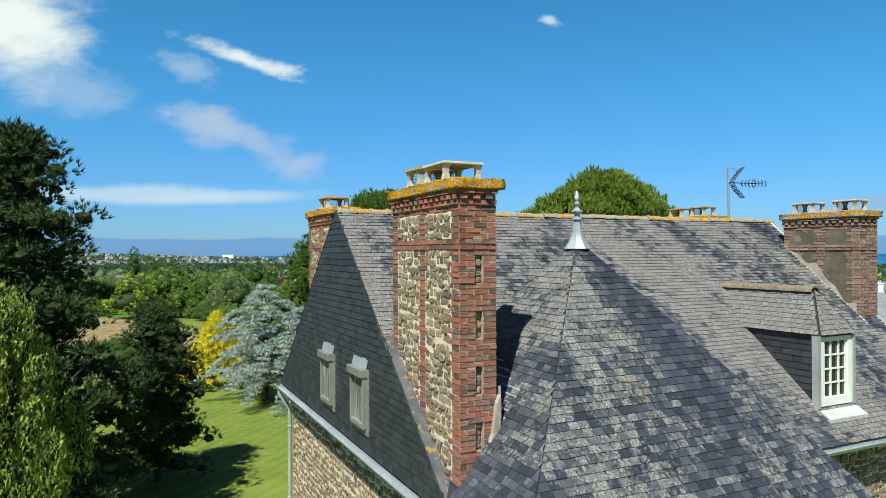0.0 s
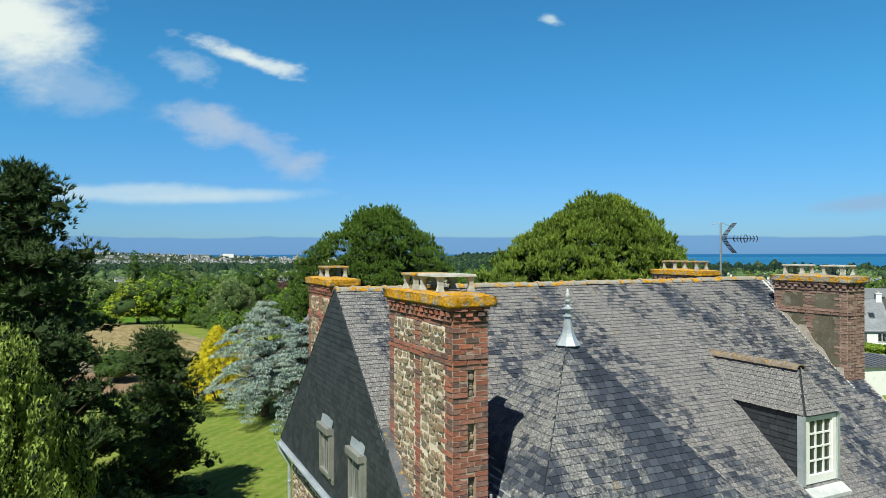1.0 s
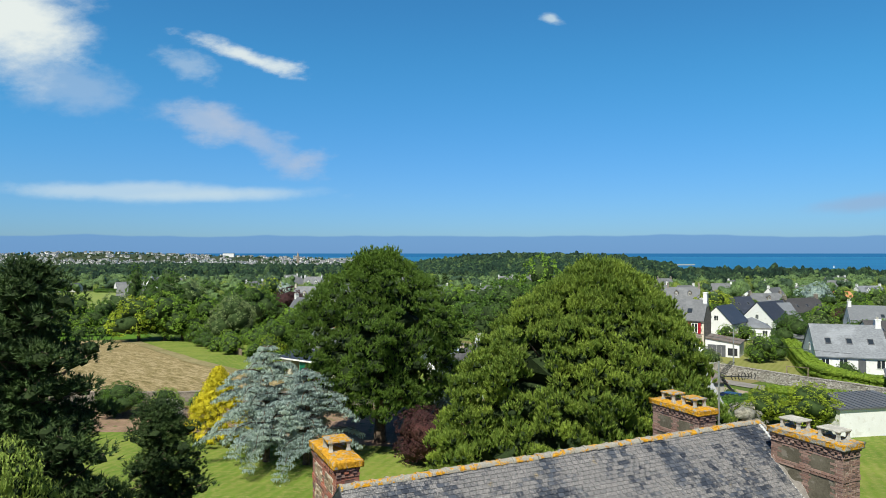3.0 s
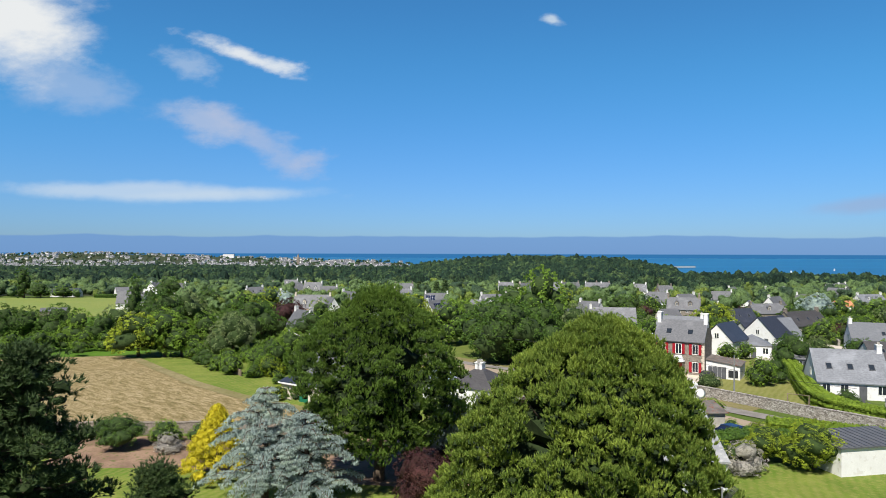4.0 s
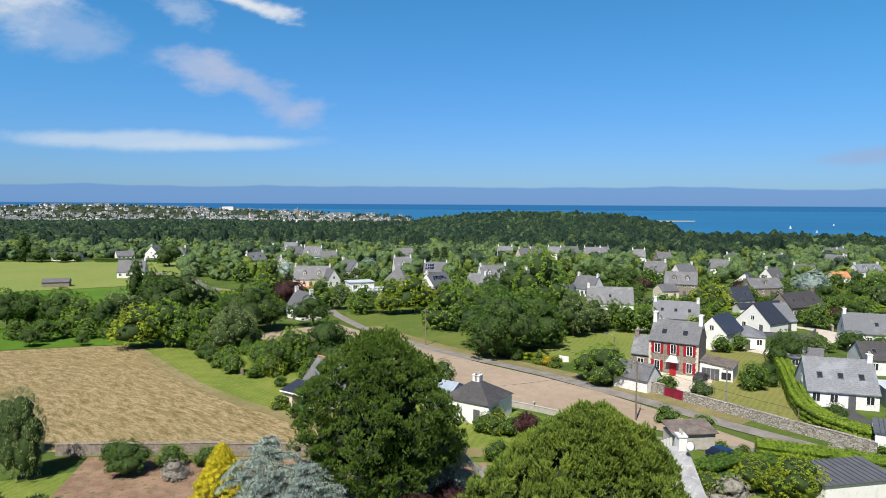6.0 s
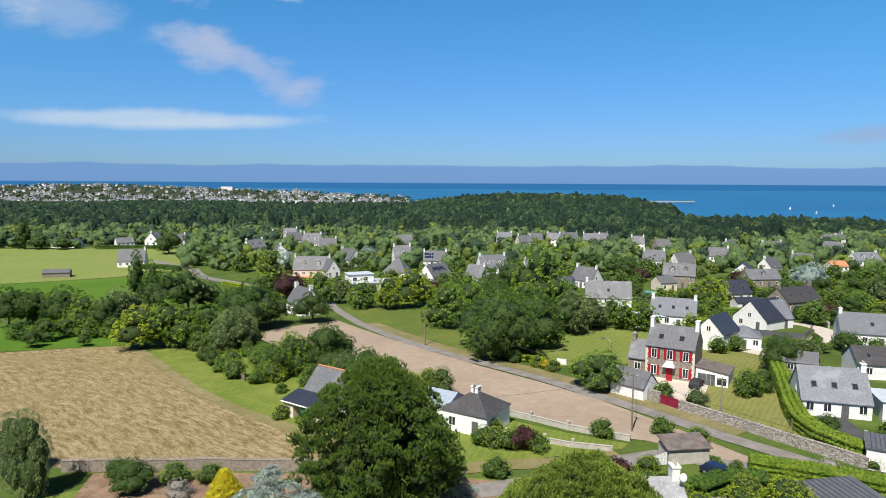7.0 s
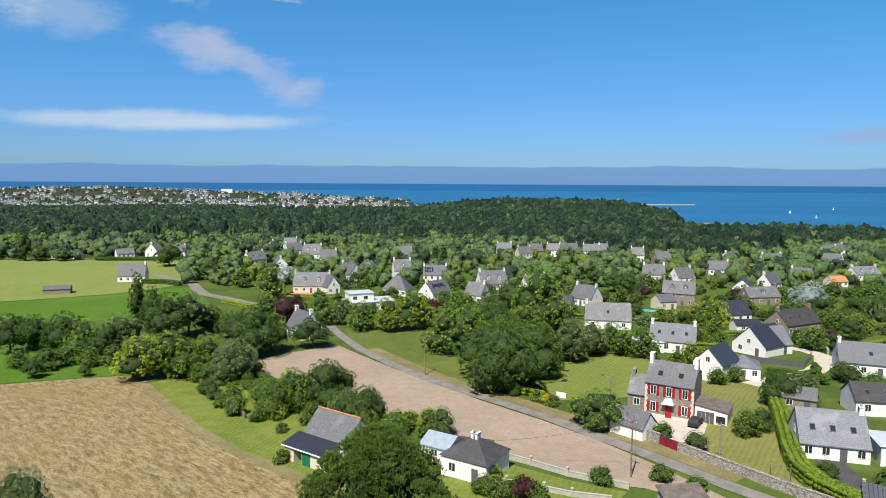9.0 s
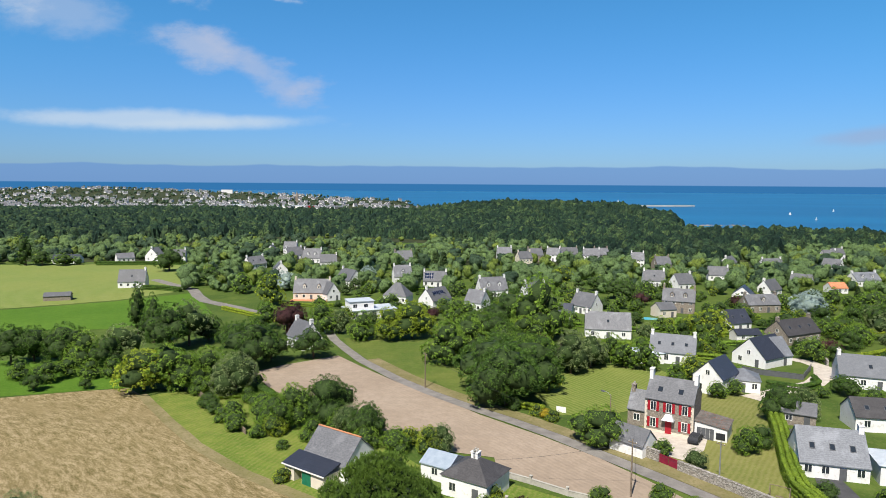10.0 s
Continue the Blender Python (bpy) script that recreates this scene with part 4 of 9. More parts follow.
def chimney(label, u0, u1, v0, v1, z0, z1, infill, mats, cap_mat, cowls, limit, near, cap=(0.07, 0.14), slots=True):
    core = Geo()
    core.box((u0 + 0.006, v0 + (0.075 if slots else 0.006), z0), (u1 - 0.012, v1 - 0.012, z1))
    if slots:
        core.box((u0 + 0.006, v0 + 0.006, z0), (u0 + 0.238, v0 + 0.075, z1))
        core.box((u0 + 0.342, v0 + 0.006, z0), (u1 - 0.012, v0 + 0.075, z1))
        edges = [z1] + [z1 - (12 + 10 * k + e) * COURSE for k in range(7) for e in (0, 5)]
        for hi, lo in zip(edges[::2], edges[1::2]):
            if hi > z0:
                core.box((u0 + 0.238, v0 + 0.006, max(lo, z0)), (u0 + 0.342, v0 + 0.075, hi))
    stack = hp("chimney", core, M["brick_mortar"], label=label)
    wid, length = u1 - u0, v1 - v0
    mid, n = (v0 + v1) / 2, int((z1 - z0) / COURSE)
    bricks, stones = [], []

    def on_front(a, b, z, out, h=COURSE):
        bricks.append(piece(u0 + (a + b) / 2, v0 + 0.06, z, b - a - 0.011, h - 0.011, 0.06 + out + rng.uniform(-0.006, 0.006), FACE_V))
        if rng.random() < 0.5:
            bricks.append(piece(u0 + (a + b) / 2, v1 - 0.06, z, b - a - 0.011, h - 0.011, 0.06 + out, 180.0))

    def on_side(a, b, z, out, h=COURSE):
        bricks.append(piece(u0 + 0.06, v0 + (a + b) / 2, z, b - a - 0.011, h - 0.011, 0.06 + out + rng.uniform(-0.004, 0.004), FACE_U))

    def course(make, whole, z, out, odd, size=0.215):
        a = 0.0
        first = size / 2 if odd else size
        while a < whole - 0.02:
            b = min(a + first * rng.uniform(0.94, 1.06), whole)
            if whole - b < 0.06:
                b = whole
            make(a, b, z, out)
            a, first = b, size
    for i in range(n):
        z, odd = z1 - (i + 0.5) * COURSE, i % 2
        band = i in (9, 10)
        out = {0: 0.05, 1: 0.035, 2: 0.02}.get(i, 0.015 if band else 0.0)
        if i == 1:
            for whole, make in ((wid, on_front), (length, on_side)):
                k = max(3, int(whole / 0.17))
                for j in range(k):
                    make(j * whole / k, (j + 0.6) * whole / k, z, 0.045)
            course(on_front, wid, z, 0.0, odd)
            course(on_side, length, z, 0.0, odd)
            continue
        slot = slots and i > 11 and (i - 12) % 10 < 5
        if slot:
            for a, b in ((0.0, 0.11), (0.11, 0.235)) if odd else ((0.0, 0.235),):
                on_front(a, b, z, out)
            on_front(0.345, wid, z, out)
        else:
            course(on_front, wid, z, out, odd)
        if i < 4 or band:
            course(on_side, length, z, out, odd)
            continue
        q = 0.33 if odd else 0.22
        on_side(0.0, q * 0.5 if odd else q, z, out)
        if odd:
            on_side(q * 0.5, q, z, out)
        on_side(length - (0.22 if odd else 0.33), length, z, out)
        p = 0.11 if odd else 0.17
        on_side(length / 2 - p, length / 2 + p, z, out)
    lay("brick", mats, BRICKS, bricks, stack, limit, near)
    bands = [z1 - 11 * COURSE, z1 - 9 * COURSE, z1 - 4 * COURSE]
    for za, zb in ((z0, bands[0]), (bands[1], bands[2])):
        for a, b in ((v0 + 0.24, mid - 0.12), (mid + 0.12, v1 - 0.24)):
            if infill == "rubble":
                g = Geo()
                g.box((u0 + 0.002, a - 0.03, za), (u0 + 0.05, b + 0.03, zb))
                hp("rubble_bed", g, M["mortar"], stack, "cream lime mortar bed of a rubble panel")
                stones += rubble_field(a, b, za, zb, u0 + 0.016, FACE_U, 0.85, 0.03, None, 1.06)
            else:
                g = Geo()
                g.box((u0 + 0.002, a - 0.05, za), (u0 + 0.06, b + 0.05, zb))
                hp("render_panel", g, M["render"], stack, "grey-brown weathered render panel")
    if stones:
        if slots:
            for k in range(int(n / 10) + 1):
                za = z1 - (12 + 10 * k + 5) * COURSE
                if za > z0:
                    stones += rubble_field(u0 + 0.24, u0 + 0.34, za, za + 5 * COURSE, v0 + 0.08, FACE_V, 0.6, 0.04)
        lay("stone", (M["rubble_piece"], M["rubble"]), STONES, stones, stack, 300 if limit else 0, near)
    o, h = cap
    bm_part("cap", rough_slab((u0 - o, v0 - o, z1), (u1 + o, v1 + o, z1 + h), u0 + v0), cap_mat, stack, "crumbling cap slab under orange lichen")
    for cu, cv, wu, wv, mat in cowls:
        cowl(stack, cu, cv, z1 + h + 0.02, wu, wv, 0.21, mat)
    return stack


front_stack = chimney("tall brick chimney with rubble panels and an orange lichened cap", 4.31, 4.86, 8.05, 10.33, 11.2, 15.86, "rubble", (M["brick_piece"], M["brick"]), M["gold_cap"],
        [(4.62, 8.85, 0.62, 0.72, M["cowl"]), (4.58, 9.52, 0.6, 0.5, M["cowl_gold"])], 300, (4.4, 8.0, 14.3))
chimney("brick and rubble chimney behind the ridge, capped with lichen", 4.42, 4.97, 14.02, 15.95, 12.4, 15.86, "rubble", (M["brick_piece"], M["brick"]), M["gold_cap"],
        [(4.72, 14.95, 0.55, 0.62, M["cowl_gold"])], 120, (4.4, 15.0, 15.3), slots=False)
right_stack = chimney("broad brown brick chimney with rendered panels", 15.68, 16.32, 10.16, 12.12, 12.9, 15.84, "render", (M["brown_brick_piece"], M["brown_brick"]), M["pale_cap"],
        [(16.0, 11.65, 0.5, 0.6, M["cowl"]), (16.0, 10.6, 0.5, 0.6, M["cowl"])], 300, (15.7, 10.2, 14.8), slots=False)
chimney("brown brick chimney behind the ridge with lichened cap", 15.0, 15.68, 13.92, 15.75, 13.0, 15.9, "render", (M["brown_brick_piece"], M["brown_brick"]), M["gold_cap"],
        [(15.34, 14.42, 0.5, 0.55, M["cowl_gold"]), (15.34, 15.25, 0.5, 0.55, M["cowl_gold"])], 0, (15, 14, 15), slots=False)
# old mortar smeared over the foot of the rendered chimney
smear = Geo()
vs = [10.25 + 0.1 * i for i in range(19)]
lower = [(v, roof_z(v) - 0.05) for v in vs]
upper = [(v, roof_z(v) + 0.2 + 0.09 * math.sin(v * 5.2) + 0.06 * math.sin(v * 13.0)) for v in vs]
smear.prism(lower + upper[::-1], 15.7, 15.672, axis=0)
hp("mortar_smear", smear, M["patch"], right_stack, "ragged pale mortar repair")
outline = [(4.30, 11.9), (4.45, 11.95), (4.66, 12.15), (4.86, 12.4), (4.875, 13.2), (4.82, 13.1), (4.76, 12.7), (4.60, 12.35), (4.42, 12.1), (4.30, 12.02)]
fix = Geo()
fix.v = [(a, 8.06, b) for a, b in outline] + [(a, 7.975, b) for a, b in outline]
k = len(outline)
fix.f = [tuple(range(k, 2 * k))] + [(i, (i + 1) % k, k + (i + 1) % k, k + i) for i in range(k)]
fix.m = [0] * len(fix.f)
hp("cement_fillet", fix, M["patch"], front_stack, "grey cement fillet at the foot")


# flashings, gutters and pipes
def on_main(u, v, lift=0.03):
    return (u, v, roof_z(v) + lift)


def on_left(u, v, lift=0.03):
    return (u, v, az - WING_PITCH * (ax - u) + lift)


def sheet(points, thick=0.012):
    """A thin folded sheet over a flat outline of points."""
    g = Geo()
    pts = [Vector(p) for p in points]
    nrm = (pts[1] - pts[0]).cross(pts[2] - pts[0]).normalized()
    if nrm.z < 0:
        pts.reverse()
        nrm = -nrm
    g.face(pts)
    low = [p - nrm * thick for p in pts]
    g.face(low[::-1])
    for i in range(len(pts)):
        j = (i + 1) % len(pts)
        g.face([pts[j], pts[i], low[i], low[j]])
    return g


hp("flashing", sheet([on_left(4.66, 8.02), on_left(4.78, 7.98), on_left(5.22, 8.06), on_left(5.46, 8.95), on_left(5.42, 9.5), on_left(4.86, 9.4), on_left(4.87, 8.3)]), M["zinc"], wing_roof, "zinc flashing between chimney and wing")
hp("flashing", sheet([on_main(4.15, 10.2), on_main(4.34, 10.2), on_main(4.34, 10.62), on_main(4.15, 10.62)]), M["zinc"], main_roof, "zinc flashing at the chimney's head")
hp("flashing", sheet([on_main(4.16, 8.0, 0.075), on_main(4.325, 8.0, 0.085), on_main(4.325, 10.35, 0.085), on_main(4.16, 10.35, 0.075)]), M["rake_stone"], main_roof, "grey border slabs along the chimney's foot, spotted with lichen")
hp("flashing", sheet([on_main(15.58, 10.0), on_main(15.69, 10.0, 0.06), on_main(15.69, 12.2, 0.06), on_main(15.58, 12.2)]), M["lead"], main_roof, "white lead flashing along the chimney")
hp("flashing", sheet([on_main(15.6, 9.75), on_main(16.35, 9.75), on_main(16.35, 10.2), on_main(15.6, 10.2)]), M["lead"], main_roof, "lead apron below the chimney")
hp("flashing", sheet([on_main(END_U - 0.16, 12.16, 0.05), on_main(END_U - 0.08, 12.16, 0.07), on_main(END_U - 0.08, 12.9, 0.07), on_main(END_U - 0.16, 12.9, 0.05)]), M["lead"], main_roof, "white verge flashing")
hp("verge", sheet([on_main(END_U - 0.06, EAVE_V, 0.05), on_main(END_U + 0.05, EAVE_V, 0.05), on_main(END_U + 0.05, 12.9, 0.05), on_main(END_U - 0.06, 12.9, 0.05)]), M["patch"], main_roof, "lichened mortar verge")
strip = Geo()
strip.prism([(8.0, EAVE_Z - 0.02), (RIDGE_V, RIDGE_Z - 0.02), (RIDGE_V, RIDGE_Z + 0.045), (8.0, EAVE_Z + 0.045)], GABLE_U - 0.018, GABLE_U + 0.02, axis=0)
hp("rake_border", strip, M["clean_slate"], main_roof, "slate border along the near rake")
rake = Geo()
rake.tube([(GABLE_U + 0.0, RIDGE_V, RIDGE_Z + 0.01), (GABLE_U + 0.0, 2 * RIDGE_V - EAVE_V, EAVE_Z + 0.02)], [0.03, 0.03], 6)
hp("rake_trim", rake, M["dark_metal"], main_roof, "dark trim along the gable's far rake")


def gutter(name, a, b, parent, r=0.075):
    """A half-round gutter with a rolled lip."""
    a, b = Vector(a), Vector(b)
    d = (b - a).normalized()
    side = d.cross(Vector((0, 0, 1)))
    g = Geo()
    ring = [(r * math.cos(t), r * math.sin(t)) for t in [math.pi + math.pi * i / 7 for i in range(8)]]
    ring += [((r - 0.008) * math.cos(t), (r - 0.008) * math.sin(t)) for t in [2 * math.pi - math.pi * i / 7 for i in range(8)]]
    k = len(ring)
    g.v = [tuple(p + side * x + Vector((0, 0, z))) for p in (a, b) for x, z in ring]
    g.f = [(i, (i + 1) % k, k + (i + 1) % k, k + i) for i in range(k)] + [tuple(range(k))[::-1], tuple(range(k, 2 * k))]
    g.m = [0] * len(g.f)
    for e in (-1, 1):
        g.tube([a + side * r * e + Vector((0, 0, 0.004)), b + side * r * e + Vector((0, 0, 0.004))], [0.012, 0.012], 6)
    return hp(name, g, M["zinc"], parent, "half-round zinc gutter")


gutter("gutter", (GABLE_U - 0.08, 8.0, EAVE_Z - 0.03), (GABLE_U - 0.08, 17.95, EAVE_Z - 0.03), manor)
gutter("gutter", (9.75, EAVE_V - 0.09, EAVE_Z - 0.04), (END_U + 0.05, EAVE_V - 0.09, EAVE_Z - 0.04), manor)
gutter("gutter", (ax - w - 0.05, ay - w - 0.08, cz - 0.05), (ax + w + 0.12, ay - w - 0.08, cz - 0.05), manor)
gutter("gutter", (ax - w - 0.08, ay - w, cz - 0.05), (ax - w - 0.08, 8.0, cz - 0.05), manor)
fascia = Geo()
fascia.box((GABLE_U + 0.0, 8.05, EAVE_Z - 0.16), (GABLE_U + 0.26, 17.8, EAVE_Z - 0.03))
fascia.box((9.6, EAVE_V + 0.02, EAVE_Z - 0.17), (END_U - 0.05, EAVE_V + 0.3, EAVE_Z - 0.04))
fascia.box((ax - w + 0.03, ay - w + 0.03, cz - 0.14), (ax + w - 0.03, ay - w + 0.35, cz - 0.03))
hp("fascia", fascia, M["dark_metal"], label="dark boarded eaves")
pipe = Geo()
pipe.tube([(GABLE_U - 0.08, 17.75, EAVE_Z - 0.08), (GABLE_U - 0.06, 17.72, EAVE_Z - 0.25), (GABLE_U + 0.16, 17.62, EAVE_Z - 0.6), (GABLE_U + 0.16, 17.62, 2.6)], [0.05] * 4, 10)
for z in (10.6, 8.8, 7.0, 5.0):
    pipe.lathe([(0.05, 0), (0.062, 0.01), (0.062, 0.05), (0.05, 0.06)], (GABLE_U + 0.16, 17.62, z), 10)
hp("downpipe", pipe, M["zinc"], label="pale zinc downpipe at the wall's corner")
corner_box = Geo()
corner_box.box((GABLE_U - 0.16, 7.98, EAVE_Z - 0.35), (GABLE_U + 0.12, 8.4, EAVE_Z + 0.1))
corner_box.box((GABLE_U - 0.18, 7.96, EAVE_Z + 0.1), (GABLE_U + 0.14, 8.42, EAVE_Z + 0.13))
hp("hopper_head", corner_box, M["zinc"], label="zinc hopper at the gutter's corner")
cable = Geo()
cable.tube([(4.9, 8.06, 13.3), (4.91, 8.06, 12.9), (4.9, 8.0, 12.75)], [0.02] * 3, 6)
hp("vent_pipe", cable, M["zinc"], front_stack, "short zinc pipe")

# finial
FIN = [(0.205, -0.13), (0.16, -0.06), (0.125, 0.0), (0.10, 0.06), (0.085, 0.12), (0.06, 0.29), (0.055, 0.31), (0.085, 0.32), (0.085, 0.33), (0.045, 0.355), (0.042, 0.41),
       (0.08, 0.425), (0.095, 0.445), (0.05, 0.48), (0.03, 0.505), (0.027, 0.54), (0.052, 0.557), (0.055, 0.57), (0.027, 0.59), (0.02, 0.61)]
fin = Geo()
fin.lathe(FIN, (ax, ay, az), 8)
finial = hp("finial", fin, M["zinc"], label="turned zinc roof finial with an urn tip")
tip = Geo()
tip.lathe([(0.018, 0.60), (0.036, 0.635), (0.04, 0.68), (0.024, 0.70), (0.034, 0.72), (0.016, 0.745), (0.005, 0.77)], (ax, ay, az), 12)
hp("urn", tip, M["lead"], finial, "pale urn tip", smooth=True)

# roof windows in the slated gable
for vc, zc in ((13.38, 12.60), (11.44, 12.60)):
    g = Geo()
    hv, hz, out = 0.35, 0.5, GABLE_U - 0.11
    g.box((out, vc - hv, zc - hz), (GABLE_U + 0.02, vc - hv + 0.055, zc + hz))
    g.box((out, vc + hv - 0.055, zc - hz), (GABLE_U + 0.02, vc + hv, zc + hz))
    g.box((out, vc - hv + 0.055, zc - hz), (GABLE_U + 0.02, vc + hv - 0.055, zc - hz + 0.09))
    g.box((out - 0.05, vc - hv - 0.02, zc + hz - 0.14), (GABLE_U + 0.02, vc + hv + 0.02, zc + hz))
    roof_window = hp("roof_window", g, M["grey_metal"], label="grey metal roof window set in slates", bevel=0.012)
    g = Geo()
    g.box((out + 0.05, vc - hv + 0.055, zc - hz + 0.09), (out + 0.07, vc + hv - 0.055, zc + hz - 0.14))
    hp("pane", g, M["curtained_glass"], roof_window, "glass pane with a pale curtain behind")
    g = Geo()
    for s in (-1, 1):
        g.box((GABLE_U - 0.035, vc + s * (hv + 0.045) - 0.045, zc - hz - 0.02), (GABLE_U + 0.01, vc + s * (hv + 0.045) + 0.045, zc + hz))
    g.box((GABLE_U - 0.05, vc - hv - 0.08, zc - hz - 0.1), (GABLE_U + 0.01, vc + hv + 0.08, zc - hz))
    hp("side_flashing", g, M["grey_metal"], roof_window)
    hp("head_flashing", sheet([(out + 0.05, vc - hv - 0.02, zc + hz), (out + 0.05, vc + hv + 0.02, zc + hz), (GABLE_U - 0.02, vc + hv + 0.02, zc + hz + 0.17), (GABLE_U - 0.02, vc - hv - 0.02, zc + hz + 0.17)]), M["zinc"], roof_window, "pale head flashing")

# the dormer
DU0, DU1, DV, DZ, DTOP, DPEAK = 11.88, 12.86, 8.5, 13.5, 14.3, 8.97
dc = (DU0 + DU1) / 2
body = Geo()
back_v = RIDGE_V - (RIDGE_Z - DZ) / PITCH
for s, ua, ub in ((-1, DU0 + 0.05, DU0 + 0.13), (1, DU1 - 0.13, DU1 - 0.05)):
    body.prism([(DV + 0.09, roof_z(DV + 0.09) - 0.1), (back_v + 0.1, DZ - 0.1), (back_v + 0.1, DZ), (DV + 0.09, DZ)], ua, ub, axis=0)
dormer = hp("dormer", body, M["clean_slate"], label="slated dormer with a white casement window")
cheek_len = back_v - DV
slates("cheek_slating", dormer, (M["clean_slate_piece"], M["clean_slate"]), (DU0 + 0.045, back_v, roof_z(DV) - 0.1), (0, -1, 0), (0, 0, 1), DZ - roof_z(DV) + 0.1,
       lambda s: (max(0.0, back_v - (RIDGE_V - (RIDGE_Z - (roof_z(DV) - 0.1 + s)) / PITCH) - 0.25), cheek_len - 0.1), 0.2, 0.12, 0, (0, 0, 0))
cap = Geo()
tb = RIDGE_V - (RIDGE_Z - DTOP) / PITCH
A, B, C, D = (DU0, DV, DZ), (DU1, DV, DZ), (DU1, back_v + 0.05, DZ), (DU0, back_v + 0.05, DZ)
P, Q = (dc, DPEAK, DTOP), (dc, tb, DTOP)
for f in ([A, B, P], [B, C, Q, P], [D, A, P, Q], [D, C, B, A]):
    cap.face(f)
cap.face([C, D, Q])
hooks_d = Geo()
dormer_roof = hp("dormer_roof", cap, M["clean_slate"], dormer, "hipped slate dormer roof")
rise = math.hypot(dc - DU0, DTOP - DZ)
up_l = Vector((dc - DU0, 0, DTOP - DZ)).normalized()
deep = back_v - DV
slates("dormer_slating", dormer_roof, (M["pale_slate_piece"], M["pale_slate"]), (DU0 - 0.02, back_v, DZ), (0, -1, 0), up_l, rise,
       lambda s: (-(tb - back_v) * s / rise, deep - (DPEAK - DV) * s / rise), 0.15, 0.1, 0, (0, 0, 0), hooks_d)
up_f = Vector((0, DPEAK - DV, DTOP - DZ)).normalized()
rise_f = math.hypot(DPEAK - DV, DTOP - DZ)
slates("dormer_slating", dormer_roof, (M["pale_slate_piece"], M["pale_slate"]), (DU0, DV - 0.02, DZ), (1, 0, 0), up_f, rise_f,
       lambda s: (s / rise_f * (dc - DU0), (DU1 - DU0) - s / rise_f * (dc - DU0)), 0.15, 0.1, 0, (0, 0, 0), None)
tile = half_round(0.125, 0.145, 0.33).mesh("ridge_tile", [M["dormer_ridge"]], smooth=True)
v = DPEAK - 0.05
while v < tb + 0.1:
    ob = new("ridge_tile", tile)
    ob.parent = dormer_roof
    ob.matrix_basis = Matrix.Translation(Vector((dc, v + 0.33, DTOP - 0.035)) - Vector(BASE)) @ Matrix.Rotation(radians(-90 + rng.uniform(-1.5, 1.5)), 4, "Z")
    v += 0.32
hp("valley_flashing", sheet([(DU0 - 0.03, back_v + 0.02, DZ + 0.03), (DU0 - 0.1, back_v + 0.06, DZ + 0.05), (dc - 0.1, tb + 0.12, DTOP + 0.06), (dc - 0.02, tb + 0.05, DTOP + 0.06)]), M["lead"], dormer, "white lead valley")
WZ0, WZ1, WU0, WU1 = 12.2, 13.47, 11.96, 12.78
frame_g = Geo()
frame_g.box((WU0 - 0.04, DV + 0.02, WZ0), (WU0 + 0.07, DV + 0.14, WZ1))
frame_g.box((WU1 - 0.07, DV + 0.02, WZ0), (WU1 + 0.04, DV + 0.14, WZ1))
frame_g.box((WU0 + 0.07, DV + 0.02, WZ1 - 0.09), (WU1 - 0.07, DV + 0.14, WZ1))
frame_g.box((WU0 + 0.07, DV + 0.02, WZ0), (WU1 - 0.07, DV + 0.14, WZ0 + 0.16))
window = hp("dormer_window", frame_g, M["white_paint"], dormer, "white painted casement window with small panes", bevel=0.006)
cols, rows = 3, 4
bars = []
for i in range(1, cols):
    x = WU0 + 0.07 + (WU1 - WU0 - 0.14) * i / cols
    bars.append(((x - 0.014, DV + 0.045, WZ0 + 0.16), (x + 0.014, DV + 0.09, WZ1 - 0.09)))
for j in range(1, rows):
    z = WZ0 + 0.16 + (WZ1 - WZ0 - 0.25) * j / rows
    bars.append(((WU0 + 0.07, DV + 0.05, z - 0.014), (WU1 - 0.07, DV + 0.085, z + 0.014)))
bars.append(((WU0 + 0.07, DV + 0.04, WZ0 + 0.16), (WU0 + 0.11, DV + 0.1, WZ1 - 0.09)))
bars.append(((WU1 - 0.11, DV + 0.04, WZ0 + 0.16), (WU1 - 0.07, DV + 0.1, WZ1 - 0.09)))
for lo, hi in bars:
    g = Geo()
    g.box(lo, hi)
    hp("glazing_bar", g, M["white_paint"], window, "white glazing bar")
pane_w, pane_h = (WU1 - WU0 - 0.14) / cols, (WZ1 - WZ0 - 0.25) / rows
for i in range(cols):
    for j in range(rows):
        g = Geo()
        g.box((WU0 + 0.07 + i * pane_w, DV + 0.075, WZ0 + 0.16 + j * pane_h), (WU0 + 0.07 + (i + 1) * pane_w, DV + 0.079, WZ0 + 0.16 + (j + 1) * pane_h))
        hp("pane", g, M["glass"], window)
for a, b in ((WU0 - 0.12, WU0 - 0.045), (WU1 + 0.045, WU1 + 0.12)):
    post = Geo()
    post.box((a, DV + 0.0, WZ0 - 0.02), (b, DV + 0.13, WZ1 + 0.02))
    hp("corner_post", post, M["zinc"], dormer, "zinc-clad corner post")
tagged(hp("dormer_hooks", hooks_d, M["steel"], dormer_roof, "tiny bright steel slate hooks"), kind="stuff")

sill = Geo()
sill.prism([(DV - 0.22, WZ0 - 0.23), (DV + 0.12, WZ0 - 0.02), (DV + 0.12, WZ0 + 0.02), (DV - 0.22, WZ0 - 0.17)], WU0 - 0.1, WU1 + 0.14, axis=0)
hp("sill", sill, M["lead"], window, "zinc sill apron")

